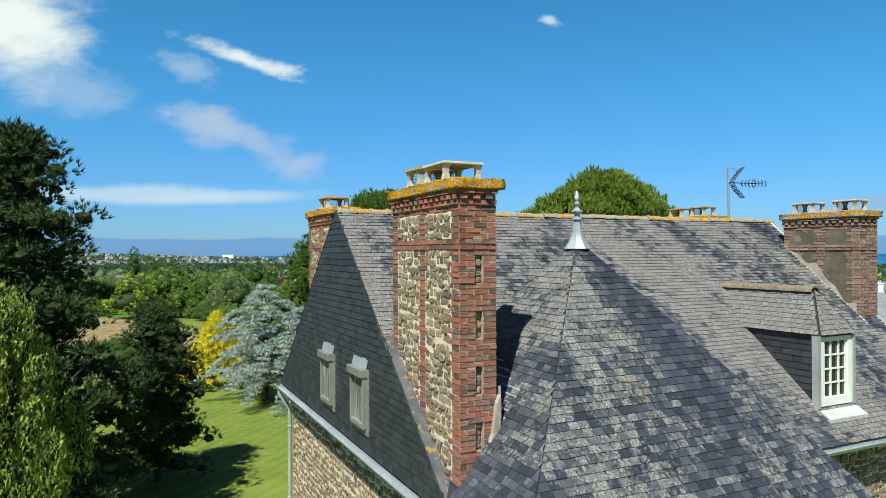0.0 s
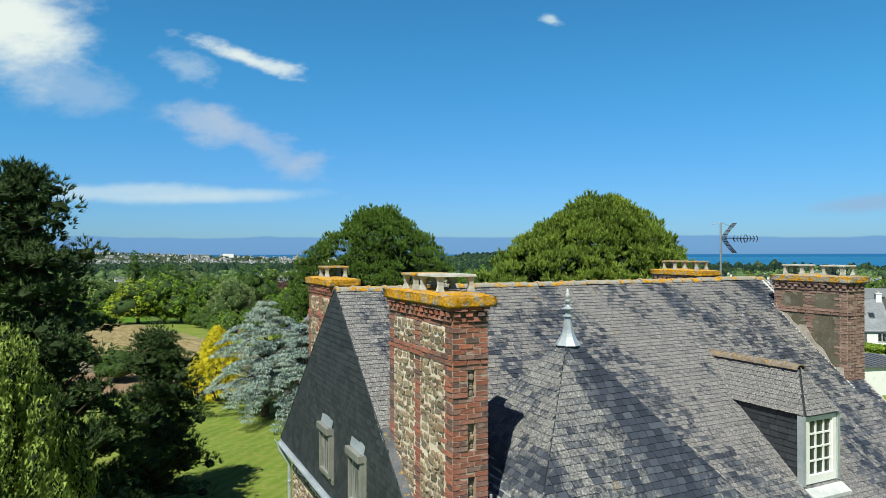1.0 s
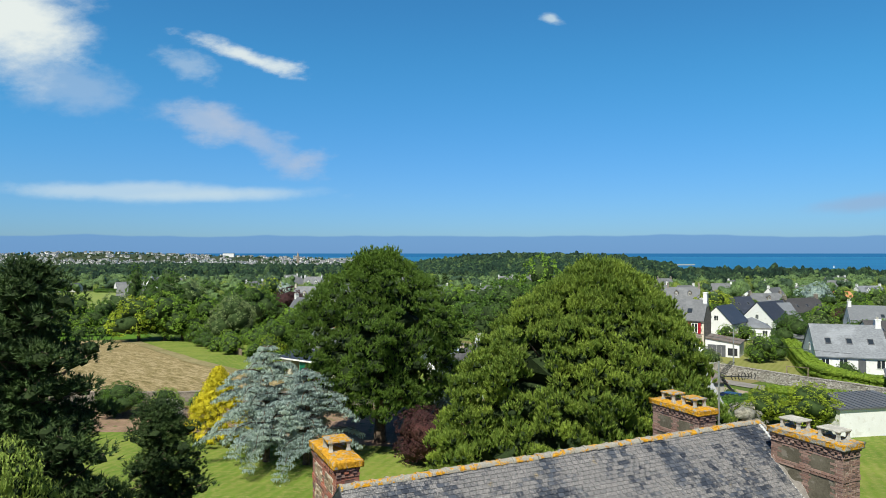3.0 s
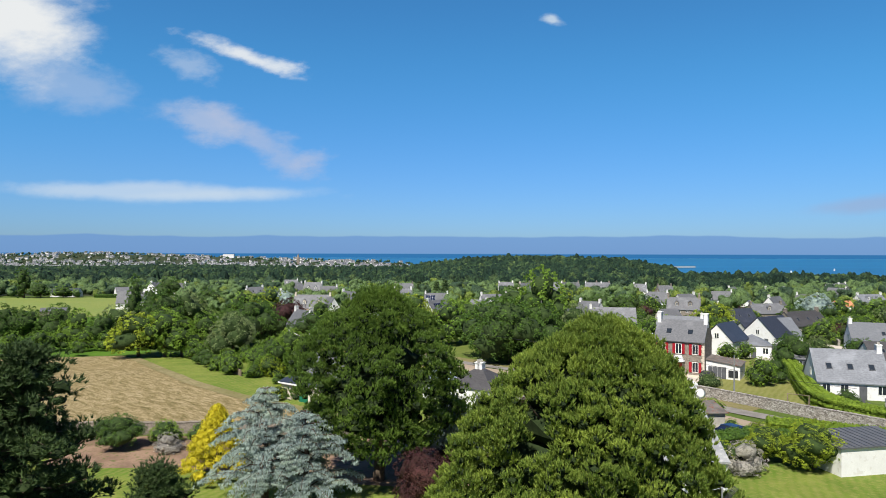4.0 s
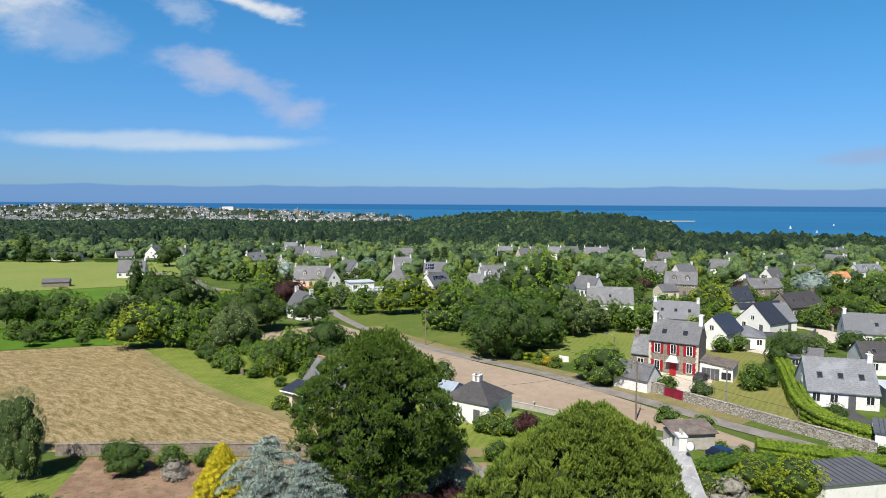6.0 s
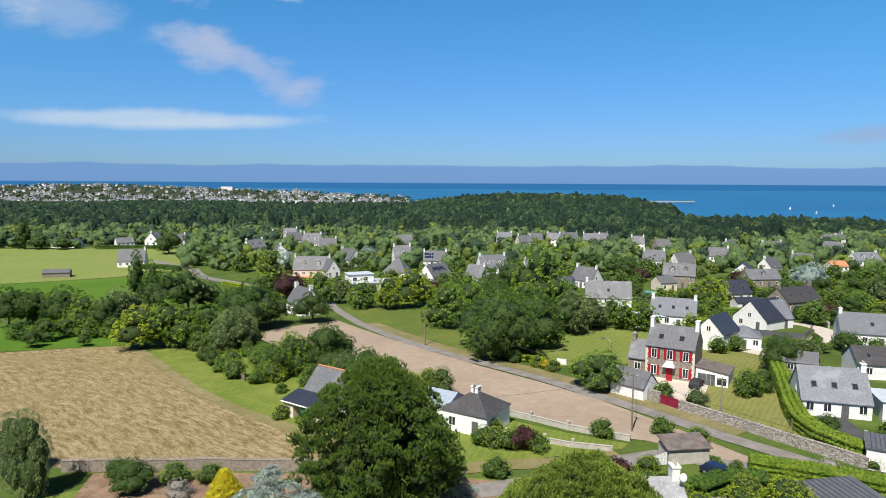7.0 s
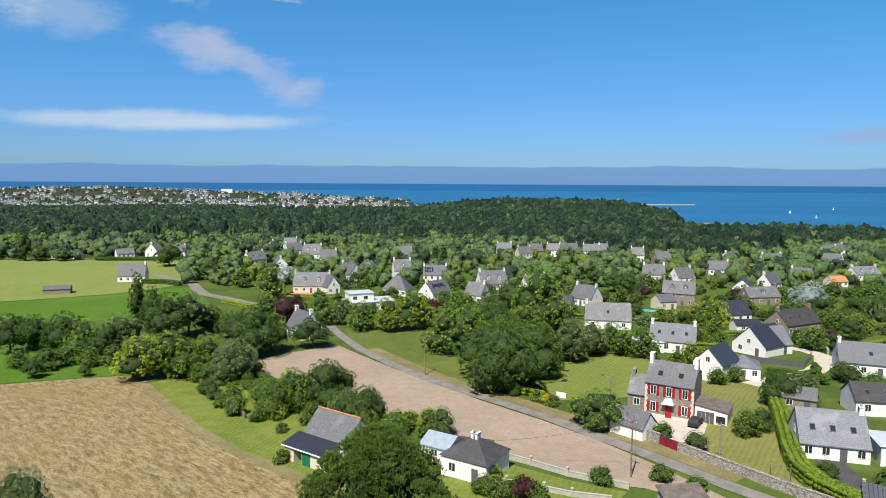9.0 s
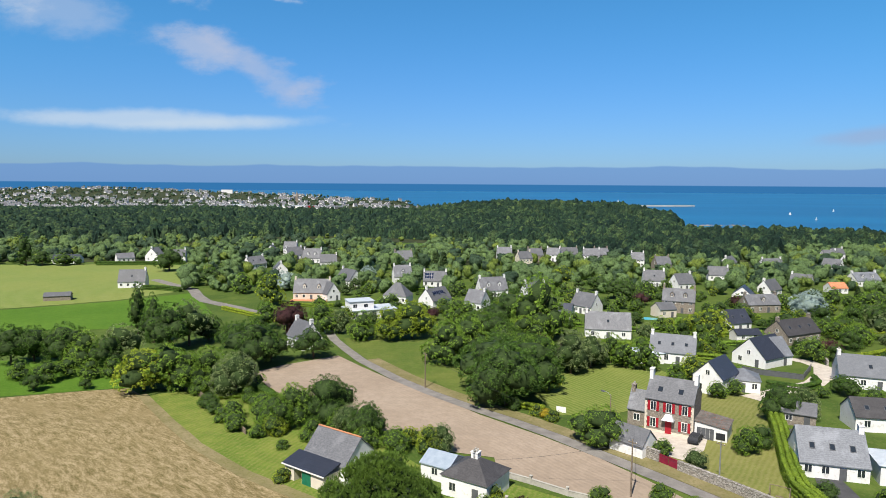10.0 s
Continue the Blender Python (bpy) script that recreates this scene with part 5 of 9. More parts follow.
# the aerial on its mast
mast_at = to_world(15.72, 13.86)
aerial = thing("tv_aerial", (*mast_at, 15.2), 5.0, "steel television aerial on a thin mast beside the chimney", "aerial")
g = Geo()
g.tube([(0, 0, 0), (0, 0, 2.2)], [0.03, 0.026], 8)
part("mast", g, M["steel"], aerial)
g = Geo()
g.tube([(-0.3, 0, 2.13), (0.02, 0.0, 2.2), (0.42, 0.05, 2.05)], [0.006] * 3, 5)
part("dipole", g, M["steel"], aerial)
boom = Geo()
boom.tube([(-0.02, 0, 1.76), (1.05, 0.1, 1.74)], [0.014, 0.012], 6)
boom_ob = part("boom", boom, M["dark_metal"], aerial)
for s in (-1, 1):
    g = Geo()
    pts = [(0.1 + 0.32 * (t ** 1.3), 0.02, 1.76 + s * 0.42 * t) for t in (0, 0.25, 0.5, 0.75, 1.0)]
    for d in (-0.12, -0.06, 0.0, 0.06, 0.12):
        g.tube([(x, y + d, z) for x, y, z in pts], [0.009] * 5, 5)
    for x, y, z in pts:
        g.tube([(x, y - 0.13, z), (x, y + 0.13, z)], [0.008] * 2, 5)
    part("reflector", g, M["dark_metal"], aerial, "black curved reflector")
for i in range(8):
    g = Geo()
    x = 0.42 + i * 0.105
    h = 0.11 if i in (2, 3, 4) else 0.085
    bend = 0.035 if i < 4 else -0.035
    g.tube([(x + bend, 0.05 + x * 0.05, 1.745 - h), (x, 0.05 + x * 0.05, 1.745 - h * 0.4), (x, 0.05 + x * 0.05, 1.745 + h * 0.4), (x + bend, 0.05 + x * 0.05, 1.745 + h)], [0.014] * 4, 5)
    # Directors get a dark colour that paints their backlit look against the sky.
    part("director", g, M["dark_metal"], boom_ob)


# ---- trees ----
def rand_dir(r):
    z, a = r.uniform(-1, 1), r.uniform(0, 2 * math.pi)
    s = math.sqrt(1 - z * z)
    return Vector((s * math.cos(a), s * math.sin(a), z))


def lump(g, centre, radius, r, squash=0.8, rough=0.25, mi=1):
    """A small uneven core that keeps a clump of leaves from being seen through; with mi=1 its dark colour paints the
    inner shade.
    """
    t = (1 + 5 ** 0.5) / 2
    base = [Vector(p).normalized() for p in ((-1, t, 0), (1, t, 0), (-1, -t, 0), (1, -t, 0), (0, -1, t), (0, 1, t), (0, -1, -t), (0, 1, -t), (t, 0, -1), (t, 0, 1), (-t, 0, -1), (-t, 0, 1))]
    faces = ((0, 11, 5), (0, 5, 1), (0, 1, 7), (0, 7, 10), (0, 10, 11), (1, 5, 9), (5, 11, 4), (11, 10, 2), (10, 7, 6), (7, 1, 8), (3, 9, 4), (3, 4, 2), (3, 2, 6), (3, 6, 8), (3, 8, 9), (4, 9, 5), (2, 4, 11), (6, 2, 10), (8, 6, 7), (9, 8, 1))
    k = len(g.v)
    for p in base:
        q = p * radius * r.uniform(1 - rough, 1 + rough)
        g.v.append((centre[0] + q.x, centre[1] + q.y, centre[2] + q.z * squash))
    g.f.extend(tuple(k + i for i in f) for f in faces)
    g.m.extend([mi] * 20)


def rounded(g, centre, radius, r, squash=0.9, rough=0.16, mi=0):
    """A leafy lobe of eighty faces, uneven all over."""
    k = len(g.v)
    seed = Vector((r.uniform(0, 99), r.uniform(0, 99), r.uniform(0, 99)))
    for d in BALL[0]:
        q = d * radius * (1 + rough * 2 * noise.noise(d * 2.1 + seed))
        g.v.append((centre[0] + q.x, centre[1] + q.y, centre[2] + q.z * squash))
    g.f.extend(tuple(k + i for i in f) for f in BALL[1])
    g.m.extend([mi] * len(BALL[1]))


def ball():
    bm = bmesh.new()
    bmesh.ops.create_icosphere(bm, subdivisions=2, radius=1.0)
    bm.verts.ensure_lookup_table()
    out = [v.co.copy() for v in bm.verts], [tuple(v.index for v in f.verts) for f in bm.faces]
    bm.free()
    return out


BALL = ball()


def leaves(g, centre, radius, count, size, r, squash=0.8, droop=0.0, outward=None):
    """Small leaf sprays over a clump, mostly facing outwards."""
    c = Vector(centre)
    for _ in range(count):
        d = rand_dir(r)
        if outward is not None and d.dot(outward) < -0.25:
            d = -d
        if d.z < -0.55:
            d.z = -d.z
        p = c + Vector((d.x, d.y, d.z * squash)) * radius * r.uniform(0.75, 1.12)
        nrm = (d + rand_dir(r) * 0.8).normalized()
        a = Matrix.Rotation(r.uniform(0, 6.28), 3, nrm) @ nrm.orthogonal().normalized()
        b = nrm.cross(a)
        s = size * r.uniform(0.6, 1.35)
        k = len(g.v)
        g.v += [tuple(p - a * s * 0.8 + b * s * 0.6), tuple(p - a * s * 0.8 - b * s * 0.6), tuple(p + a * s + Vector((0, 0, -droop * s)))]
        g.f.append((k, k + 1, k + 2))
        g.m.append(0)


def tufts(g, centre, radius, count, size, blades, r, squash=0.7, lift=0.7, splay=1.0):
    """Bunches of pine needles that stand up from a clump."""
    c = Vector(centre)
    for _ in range(count):
        d = rand_dir(r)
        if d.z < -0.3:
            d.z = -d.z * 0.6
        p = c + Vector((d.x, d.y, d.z * squash)) * radius * r.uniform(0.75, 1.05)
        axis = (d + Vector((0, 0, lift)) + rand_dir(r) * 0.35).normalized()
        side = axis.orthogonal().normalized()
        for i in range(blades):
            out = Matrix.Rotation(i * 6.2832 / blades + r.uniform(-0.3, 0.3), 3, axis) @ side
            tip = p + (axis * r.uniform(0.5, 1.1) + out * r.uniform(0.35, 0.75) * splay) * size
            wid = axis.cross(out) * size * 0.13
            k = len(g.v)
            g.v += [tuple(p - wid), tuple(p + wid), tuple(tip)]
            g.f.append((k, k + 1, k + 2))
            g.m.append(0)


def limb_tree(g, height, girth, spread, r, limbs=7, lean=0.0, start=0.3):
    """A tapered trunk with rising limbs."""
    top = Vector((lean, r.uniform(-0.3, 0.3), height))
    pts = [Vector((0, 0, -0.3))] + [Vector((lean * t * t + r.uniform(-0.12, 0.12) * girth, r.uniform(-0.12, 0.12) * girth, height * t)) for t in (0.25, 0.5, 0.75)] + [top]
    g.tube(pts, [girth * k for k in (1.25, 0.9, 0.7, 0.45, 0.15)], 9)
    for i in range(limbs):
        t = start + (0.9 - start) * i / limbs
        p0 = Vector((lean * t * t, 0, height * t))
        a = i * 2.4 + r.uniform(-0.4, 0.4)
        out = spread * r.uniform(0.55, 0.9) * (1 - 0.5 * t)
        p2 = p0 + Vector((math.cos(a) * out, math.sin(a) * out, out * r.uniform(0.35, 0.8)))
        p1 = (p0 + p2) / 2 + Vector((0, 0, -0.08 * out))
        g.tube([p0, p1, p2], [girth * 0.35, girth * 0.22, girth * 0.08], 6)


def broadleaf(r, width=1.0, tall=1.0, lobes=6, clumps=150, spray=28, size=0.016, weep=0.0):
    """Trunk and crown of a leafy tree one unit high, to be scaled: a few great domes that run together, set all over with small clumps of leaves."""
    trunk, crown = Geo(), Geo()
    limb_tree(trunk, 0.62, 0.026, 0.36 * width, r, 6)
    domes = [(Vector((r.uniform(-0.05, 0.05), r.uniform(-0.05, 0.05), 0.19)), r.uniform(0.23, 0.27))]
    for i in range(lobes - 1):
        a = i * 6.2832 / (lobes - 1) + r.uniform(-0.45, 0.45)
        out = r.uniform(0.15, 0.24)
        domes.append((Vector((math.cos(a) * out, math.sin(a) * out, r.uniform(-0.20, 0.10))), r.uniform(0.19, 0.27)))

    def put(p):
        return Vector((p.x * width, p.y * width, 0.455 + p.z * tall * 1.08))
    total = sum(rad * rad for _, rad in domes)
    for k, (c, rad) in enumerate(domes):
        mid = put(c)
        # Dark core under each dome: inner shade as colour, and no see-through.
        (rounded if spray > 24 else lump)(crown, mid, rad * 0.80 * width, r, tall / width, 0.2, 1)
        count = int(1.5 * clumps * rad * rad / total)
        for i in range(count):
            z = 1 - 1.85 * (i + r.random()) / count
            a = i * 2.39996 + r.uniform(-0.5, 0.5)
            s = math.sqrt(max(0.0, 1 - z * z))
            d = Vector((math.cos(a) * s, math.sin(a) * s, z))
            q = c + d * rad * r.uniform(0.88, 1.06)
            if any((q - c2).length < r2 * 0.86 for j, (c2, r2) in enumerate(domes) if j != k):
                continue
            leaves(crown, put(q), r.uniform(0.035, 0.062) * (0.4 + 0.6 * width), spray, size, r, 0.9, weep, d)
    return trunk, crown


def needle_cone(r, width=0.4, tiers=11, size=0.05):
    trunk, crown = Geo(), Geo()
    trunk.tube([(0, 0, -0.02), (0, 0, 0.95)], [0.025, 0.006], 7)
    for t in range(tiers):
        z = 0.10 + 0.86 * t / tiers
        rad = width * (1 - z) * 0.55 + 0.02
        n = max(3, int(9 * (1 - z)) + 3)
        for i in range(n):
            a = i * 6.2832 / n + t * 0.7 + r.uniform(-0.2, 0.2)
            c = (math.cos(a) * rad * 0.7, math.sin(a) * rad * 0.7, z + r.uniform(-0.02, 0.02))
            lump(crown, c, 0.055, r, 0.7)
            leaves(crown, c, 0.075, 30, size * 0.5, r, 0.7, 0.6)
    return trunk, crown


tree_rng = random.Random(21)
TREES = {}


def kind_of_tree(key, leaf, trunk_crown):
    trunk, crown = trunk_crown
    inner = leaf if key.split("_")[0] in ("purple", "flower", "gold", "blue") else M["core_shade"]
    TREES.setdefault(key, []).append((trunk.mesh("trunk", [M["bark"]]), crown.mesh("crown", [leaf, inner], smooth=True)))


for _far, (_n, _sub, _sp, _sz) in (("", (7, 260, 27, 0.0150)), ("_mid", (6, 150, 20, 0.0200)), ("_far", (6, 80, 12, 0.0280))):
    for _k in range(3):
        kind_of_tree("leaf" + _far, M["leaf"], broadleaf(random.Random(40 + _k), 1.0 + 0.12 * _k, 1.0, _n, _sub, _sp, _sz))
        kind_of_tree("dark" + _far, M["leaf_dark"], broadleaf(random.Random(50 + _k), 1.1 + 0.1 * _k, 1.0, _n, _sub, _sp, _sz))
    for _k in range(2):
        kind_of_tree("lime" + _far, M["leaf_lime"], broadleaf(random.Random(60 + _k), 1.15, 0.95, _n, _sub, _sp, _sz))
        kind_of_tree("grey" + _far, M["leaf_grey"], broadleaf(random.Random(70 + _k), 1.05, 1.0, _n, _sub, _sp, _sz * 0.8))
        kind_of_tree("tall" + _far, M["leaf_dark"], broadleaf(random.Random(80 + _k), 0.42, 1.15, _n + 2, _sub, _sp, _sz * 0.7))
        kind_of_tree("bush" + _far, M["leaf"], broadleaf(random.Random(90 + _k), 1.6, 1.15, _n - 1, _sub * 3 // 4, _sp, _sz * 1.2))
        kind_of_tree("dark_bush" + _far, M["leaf_dark"], broadleaf(random.Random(95 + _k), 1.6, 1.15, _n - 1, _sub * 3 // 4, _sp, _sz * 1.2))
    kind_of_tree("lime_bush" + _far, M["leaf_lime"], broadleaf(random.Random(98), 1.6, 1.15, _n - 1, _sub * 3 // 4, _sp, _sz * 1.2))
    kind_of_tree("purple" + _far, M["leaf_purple"], broadleaf(random.Random(99), 1.2, 1.1, _n, _sub, _sp, _sz))
    kind_of_tree("cone" + _far, M["conifer"], needle_cone(random.Random(103), 0.55, 11 if not _far else 8))
kind_of_tree("flower_bush", M["flower"], broadleaf(random.Random(101), 1.6, 1.1, 6, 160, 24, 0.022))
kind_of_tree("gold_bush", M["gold_flower"], broadleaf(random.Random(102), 1.6, 1.1, 6, 160, 24, 0.026))
kind_of_tree("blue", M["blue_leaf"], broadleaf(random.Random(104), 1.1, 0.95, 7, 180, 22, 0.022, 0.5))
NAMES = {
    "leaf": ("broadleaf_tree", "rounded mid-green leafy tree", "tree"), "dark": ("broadleaf_tree", "dense dark green leafy tree", "tree"),
    "lime": ("broadleaf_tree", "rounded tree with yellow-green leaves", "tree"), "grey": ("broadleaf_tree", "soft grey-green leafy tree", "tree"),
    "tall": ("poplar_tree", "slender upright dark green tree", "tree"), "bush": ("shrub", "rounded mid-green garden shrub", "shrub"),
    "dark_bush": ("shrub", "dense dark green garden shrub", "shrub"), "lime_bush": ("shrub", "rounded yellow-green garden shrub", "shrub"),
    "purple": ("purple_tree", "small tree with dark purple leaves", "tree"), "flower_bush": ("flowering_shrub", "shrub in pale blossom", "shrub"),
    "gold_bush": ("flowering_shrub", "low shrub in yellow blossom", "shrub"), "cone": ("conifer", "dark green pointed conifer", "tree"),
    "blue": ("cedar_tree", "small silvery blue garden cedar", "tree"),
}
FIRST = {}


def plant(key, x, y, height, width=1.0, z=None, label=""):
    """A tree of a kind at a place; height in metres, width as a share of the usual spread."""
    name, words, category = NAMES[key]
    if y > 140 and key + "_far" in TREES:
        key += "_far" if y > 240 else "_mid"
    i = tree_rng.randrange(len(TREES[key]))
    ground = land(x, y) if z is None else z
    m = pose(x, y, ground, 0, 0, tree_rng.uniform(0, 360))
    size = Matrix.Diagonal((height * width, height * width, height, 1))
    if (key, i) not in FIRST:
        ob = new(name)
        tagged(ob, words, category, group=words + "s")
        for what, me in zip(("trunk", "crown"), TREES[key][i]):
            child = new(what, me)
            child.parent = ob
        FIRST[key, i] = ob
        ob.matrix_basis = m @ size
        copy = ob
    else:
        src = FIRST[key, i]
        copy = copy_thing(src, m)
        copy.scale = (height * width, height * width, height)
    if label:
        copy["label"] = label
    return copy


def big_tree(name, x, y, label, trunk, crown, leaf, turn=0.0):
    ob = thing(name, (x, y, land(x, y)), turn, label, "tree")
    part("trunk", trunk, M["bark"], ob)
    part("crown", crown, [leaf, M["deep_core_shade"]], ob)
    return ob


def dome_pine(r, height, radius, low, clump, count, tuft, leaf_size, shape, lean=0.0, lobed=0.1, core=0.74):
    """A broad pine: a trunk, limbs and small clumps of needles set over boughs that fill a dome; shape(t, angle) gives the spread at each height."""
    trunk, crown = Geo(), Geo()
    limb_tree(trunk, height * 0.8, height * 0.028, radius * 0.95, r, 11, start=0.22)
    # Dark cores up the stem paint the crown's inner shade and close its gaps.
    for t in (0.16, 0.30, 0.44, 0.58, 0.70):
        rounded(crown, (lean * t * t, 0, low + (height - low) * t), radius * shape(t, 0.0) * core, r, 0.36, 0.2, 1)
    for i in range(count):
        t = (i + r.random()) / count
        a = i * 2.39996 + r.uniform(-0.25, 0.25)
        z = low + (height - low) * t
        lobe = 1 + lobed * noise.noise(Vector((math.cos(a) * 2.6, math.sin(a) * 2.6, z * 0.42)))
        spread = radius * shape(t, a) * lobe
        f = r.uniform(0.90, 1.02) if i % 5 else r.uniform(0.62, 0.85)
        c = Vector((math.cos(a) * spread * f, math.sin(a) * spread * f, z + r.uniform(-0.25, 0.25)))
        rad = clump * r.uniform(0.7, 1.25)
        c.x += lean * t * t
        lump(crown, c, rad * 0.42, r, 0.75)
        tufts(crown, c, rad, tuft, leaf_size, 5, r, 0.85, 1.5, 0.5)
    return trunk, crown


_r = random.Random(5)
big_tree("pine_tree", -6.1, 63.0, "tall dark green pine with a rounded crown of dense needle clumps",
         *dome_pine(_r, 17.5, 6.9, 3.2, 0.80, 640, 48, 0.36, lambda t, a: max(0.12, math.sin(math.pi * (0.18 + 0.80 * t)) ** 0.75 * (1 + 0.12 * math.sin(3 * a + 5 * t) + 0.05 * math.sin(7 * a + 11 * t))), 0.0, 0.42, 0.56), M["pine_a"])
big_tree("pine_tree", 8.4, 42.0, "broad green pine with a spreading domed crown",
         *dome_pine(_r, 16.9, 8.7, 2.5, 0.56, 1300, 42, 0.36, lambda t, a: max(0.1, (1 - t ** 2.0) ** 0.66 * (1 + 0.06 * math.sin(2 * a + 1) + 0.03 * math.sin(6 * a + 9 * t))), 1.6, 0.16, 0.72), M["pine_b"])


def ragged_conifer(r, height, radius, boughs, leaf_size):
    """A dark conifer with uneven boughs set all round the stem."""
    trunk, crown = Geo(), Geo()
    trunk.tube([(0, 0, -0.3), (0.1, 0, height * 0.5), (0, 0, height)], [height * 0.022, height * 0.014, 0.03], 9)
    for i in range(boughs):
        f = (i + r.random()) / boughs
        z = height * (0.08 + 0.9 * f)
        a = i * 2.39996 + r.uniform(-0.4, 0.4)
        reach = (radius * (1 - f ** 1.7) ** 0.8 + 0.3) * r.uniform(0.5, 1.15)
        tip = Vector((math.cos(a) * reach, math.sin(a) * reach, z + reach * r.uniform(-0.1, 0.4)))
        trunk.tube([(0, 0, z - 0.3), (tip.x * 0.5, tip.y * 0.5, z), tip], [0.07, 0.045, 0.02], 5)
        steps = max(2, int(reach / 0.75))
        for k in range(steps):
            q = (k + 0.8) / steps
            c = Vector((tip.x * q, tip.y * q, z + (tip.z - z) * q)) + rand_dir(r) * 0.3
            rr = r.uniform(0.5, 0.95)
            lump(crown, c, rr * 0.45, r, 0.7)
            tufts(crown, c, rr, 36, leaf_size * 0.85, 5, r, 0.75, 0.5)
    return trunk, crown


big_tree("pine_tree", -17.2, 27.5, "tall dark ragged pine beside the lawn", *ragged_conifer(random.Random(8), 17.6, 5.2, 135, 0.34), M["conifer"])
big_tree("pine_tree", -22.5, 32.0, "dark dense pine behind another pine", *ragged_conifer(random.Random(9), 15.5, 4.6, 100, 0.34), M["conifer"])
big_tree("pine_tree", -15.6, 37.0, "young dark green pine on the lawn", *ragged_conifer(random.Random(10), 9.6, 2.7, 80, 0.28), M["conifer"])


def weeping(r, height, radius):
    trunk, crown = Geo(), Geo()
    limb_tree(trunk, height * 0.85, 0.16, radius, r, 9, start=0.25)
    for i in range(85):
        t = r.uniform(0.15, 1.0)
        a = r.uniform(0, 6.2832)
        s = radius * math.sin(math.pi * (0.15 + 0.8 * t)) * r.uniform(0.5, 1.0)
        c = Vector((math.cos(a) * s, math.sin(a) * s, height * t * 0.95))
        for k in range(4):
            lump(crown, c - Vector((0, 0, 0.35 * k)), 0.18, r, 1.1)
            leaves(crown, c - Vector((0, 0, 0.42 * k)), 0.5, 110, 0.06, r, 1.1, 2.2)
    return trunk, crown


big_tree("weeping_tree", -15.0, 23.0, "light green weeping tree with hanging sprays", *weeping(random.Random(11), 11.6, 3.0), M["leaf_weep"])


def blue_cedar(r, height, radius):
    """Layered silvery branches that arch out and hang at their tips."""
    trunk, crown = Geo(), Geo()
    trunk.tube([(0, 0, -0.3), (0.1, 0.1, height * 0.5), (0, 0, height * 0.97)], [0.34, 0.2, 0.04], 9)
    for i in range(52):
        f = (i + r.random()) / 52
        z = height * (0.12 + 0.84 * f)
        a = i * 2.39996 + r.uniform(-0.4, 0.4)
        reach = (radius * (1 - f ** 2.2) ** 0.8 + 0.3) * r.uniform(0.55, 1.2)
        d = Vector((math.cos(a), math.sin(a), 0))
        rise, hang = r.uniform(0.14, 0.36) * reach, r.uniform(0.15, 0.40) * reach

        def along(q):
            return d * reach * q + Vector((0, 0, z + rise * math.sin(q * 2.2) - hang * q * q * q))
        trunk.tube([along(q) for q in (0, 0.35, 0.7, 1.0)], [0.08, 0.06, 0.035, 0.012], 5)
        steps = max(3, int(reach / 0.38))
        for k in range(steps):
            q = 0.18 + 0.84 * (k + 0.5) / steps
            wide = 0.75 * (1.1 - 0.55 * q)
            for s in (-1, -0.4, 0.4, 1):
                c = along(q) + Vector((-d.y, d.x, 0)) * s * wide * r.uniform(0.5, 1.2) - Vector((0, 0, abs(s) * 0.12 + r.uniform(0, 0.12)))
                leaves(crown, c, 0.32, 30, 0.07, r, 0.22, 1.8)
    return trunk, crown


big_tree("cedar_tree", -15.2, 57.0, "silvery blue cedar with drooping layered branches", *blue_cedar(random.Random(12), 10.2, 4.7), M["blue_leaf"])
big_tree("cedar_tree", -11.6, 56.2, "silvery blue cedar beside a larger cedar", *blue_cedar(random.Random(13), 8.4, 4.2), M["blue_leaf"])
big_tree("cedar_tree", 0.6, 66.5, "blue cedar half hidden between two pines", *blue_cedar(random.Random(14), 7.5, 3.0), M["blue_leaf"])


def golden_cypress(r, height, radius):
    trunk, crown = Geo(), Geo()
    trunk.tube([(0, 0, -0.2), (0, 0, height * 0.9)], [0.2, 0.04], 7)
    for i in range(150):
        t = (i + r.random()) / 150
        a = i * 2.39996
        z = height * (0.10 + 0.86 * t)
        s = radius * (1 - t) ** 0.8 * r.uniform(0.75, 1.0)
        c = Vector((math.cos(a) * s, math.sin(a) * s, z))
        lump(crown, c, 0.32, r, 0.9, 0.25, 0)
        leaves(crown, c, 0.5, 110, 0.075, r, 0.9, 1.4)
    return trunk, crown


big_tree("golden_cypress", -21.3, 63.0, "bright yellow golden cypress, conical and dense", *golden_cypress(random.Random(15), 7.0, 3.5), M["gold_leaf"])


# ---- village houses, walls and street things ----
M["white_wall"] = two_tone("white_render_wall", (0.74, 0.74, 0.735), (0.82, 0.82, 0.82), 0.5, 0.004, third=(0.69, 0.68, 0.66))
M["cream_wall"] = two_tone("cream_render_wall", (0.62, 0.55, 0.45), (0.70, 0.64, 0.54), 0.5, 0.004)
M["granite"] = two_tone("granite_rubble_wall", (0.17, 0.145, 0.12), (0.30, 0.26, 0.215), 2.6, 0.03, third=(0.40, 0.36, 0.31))


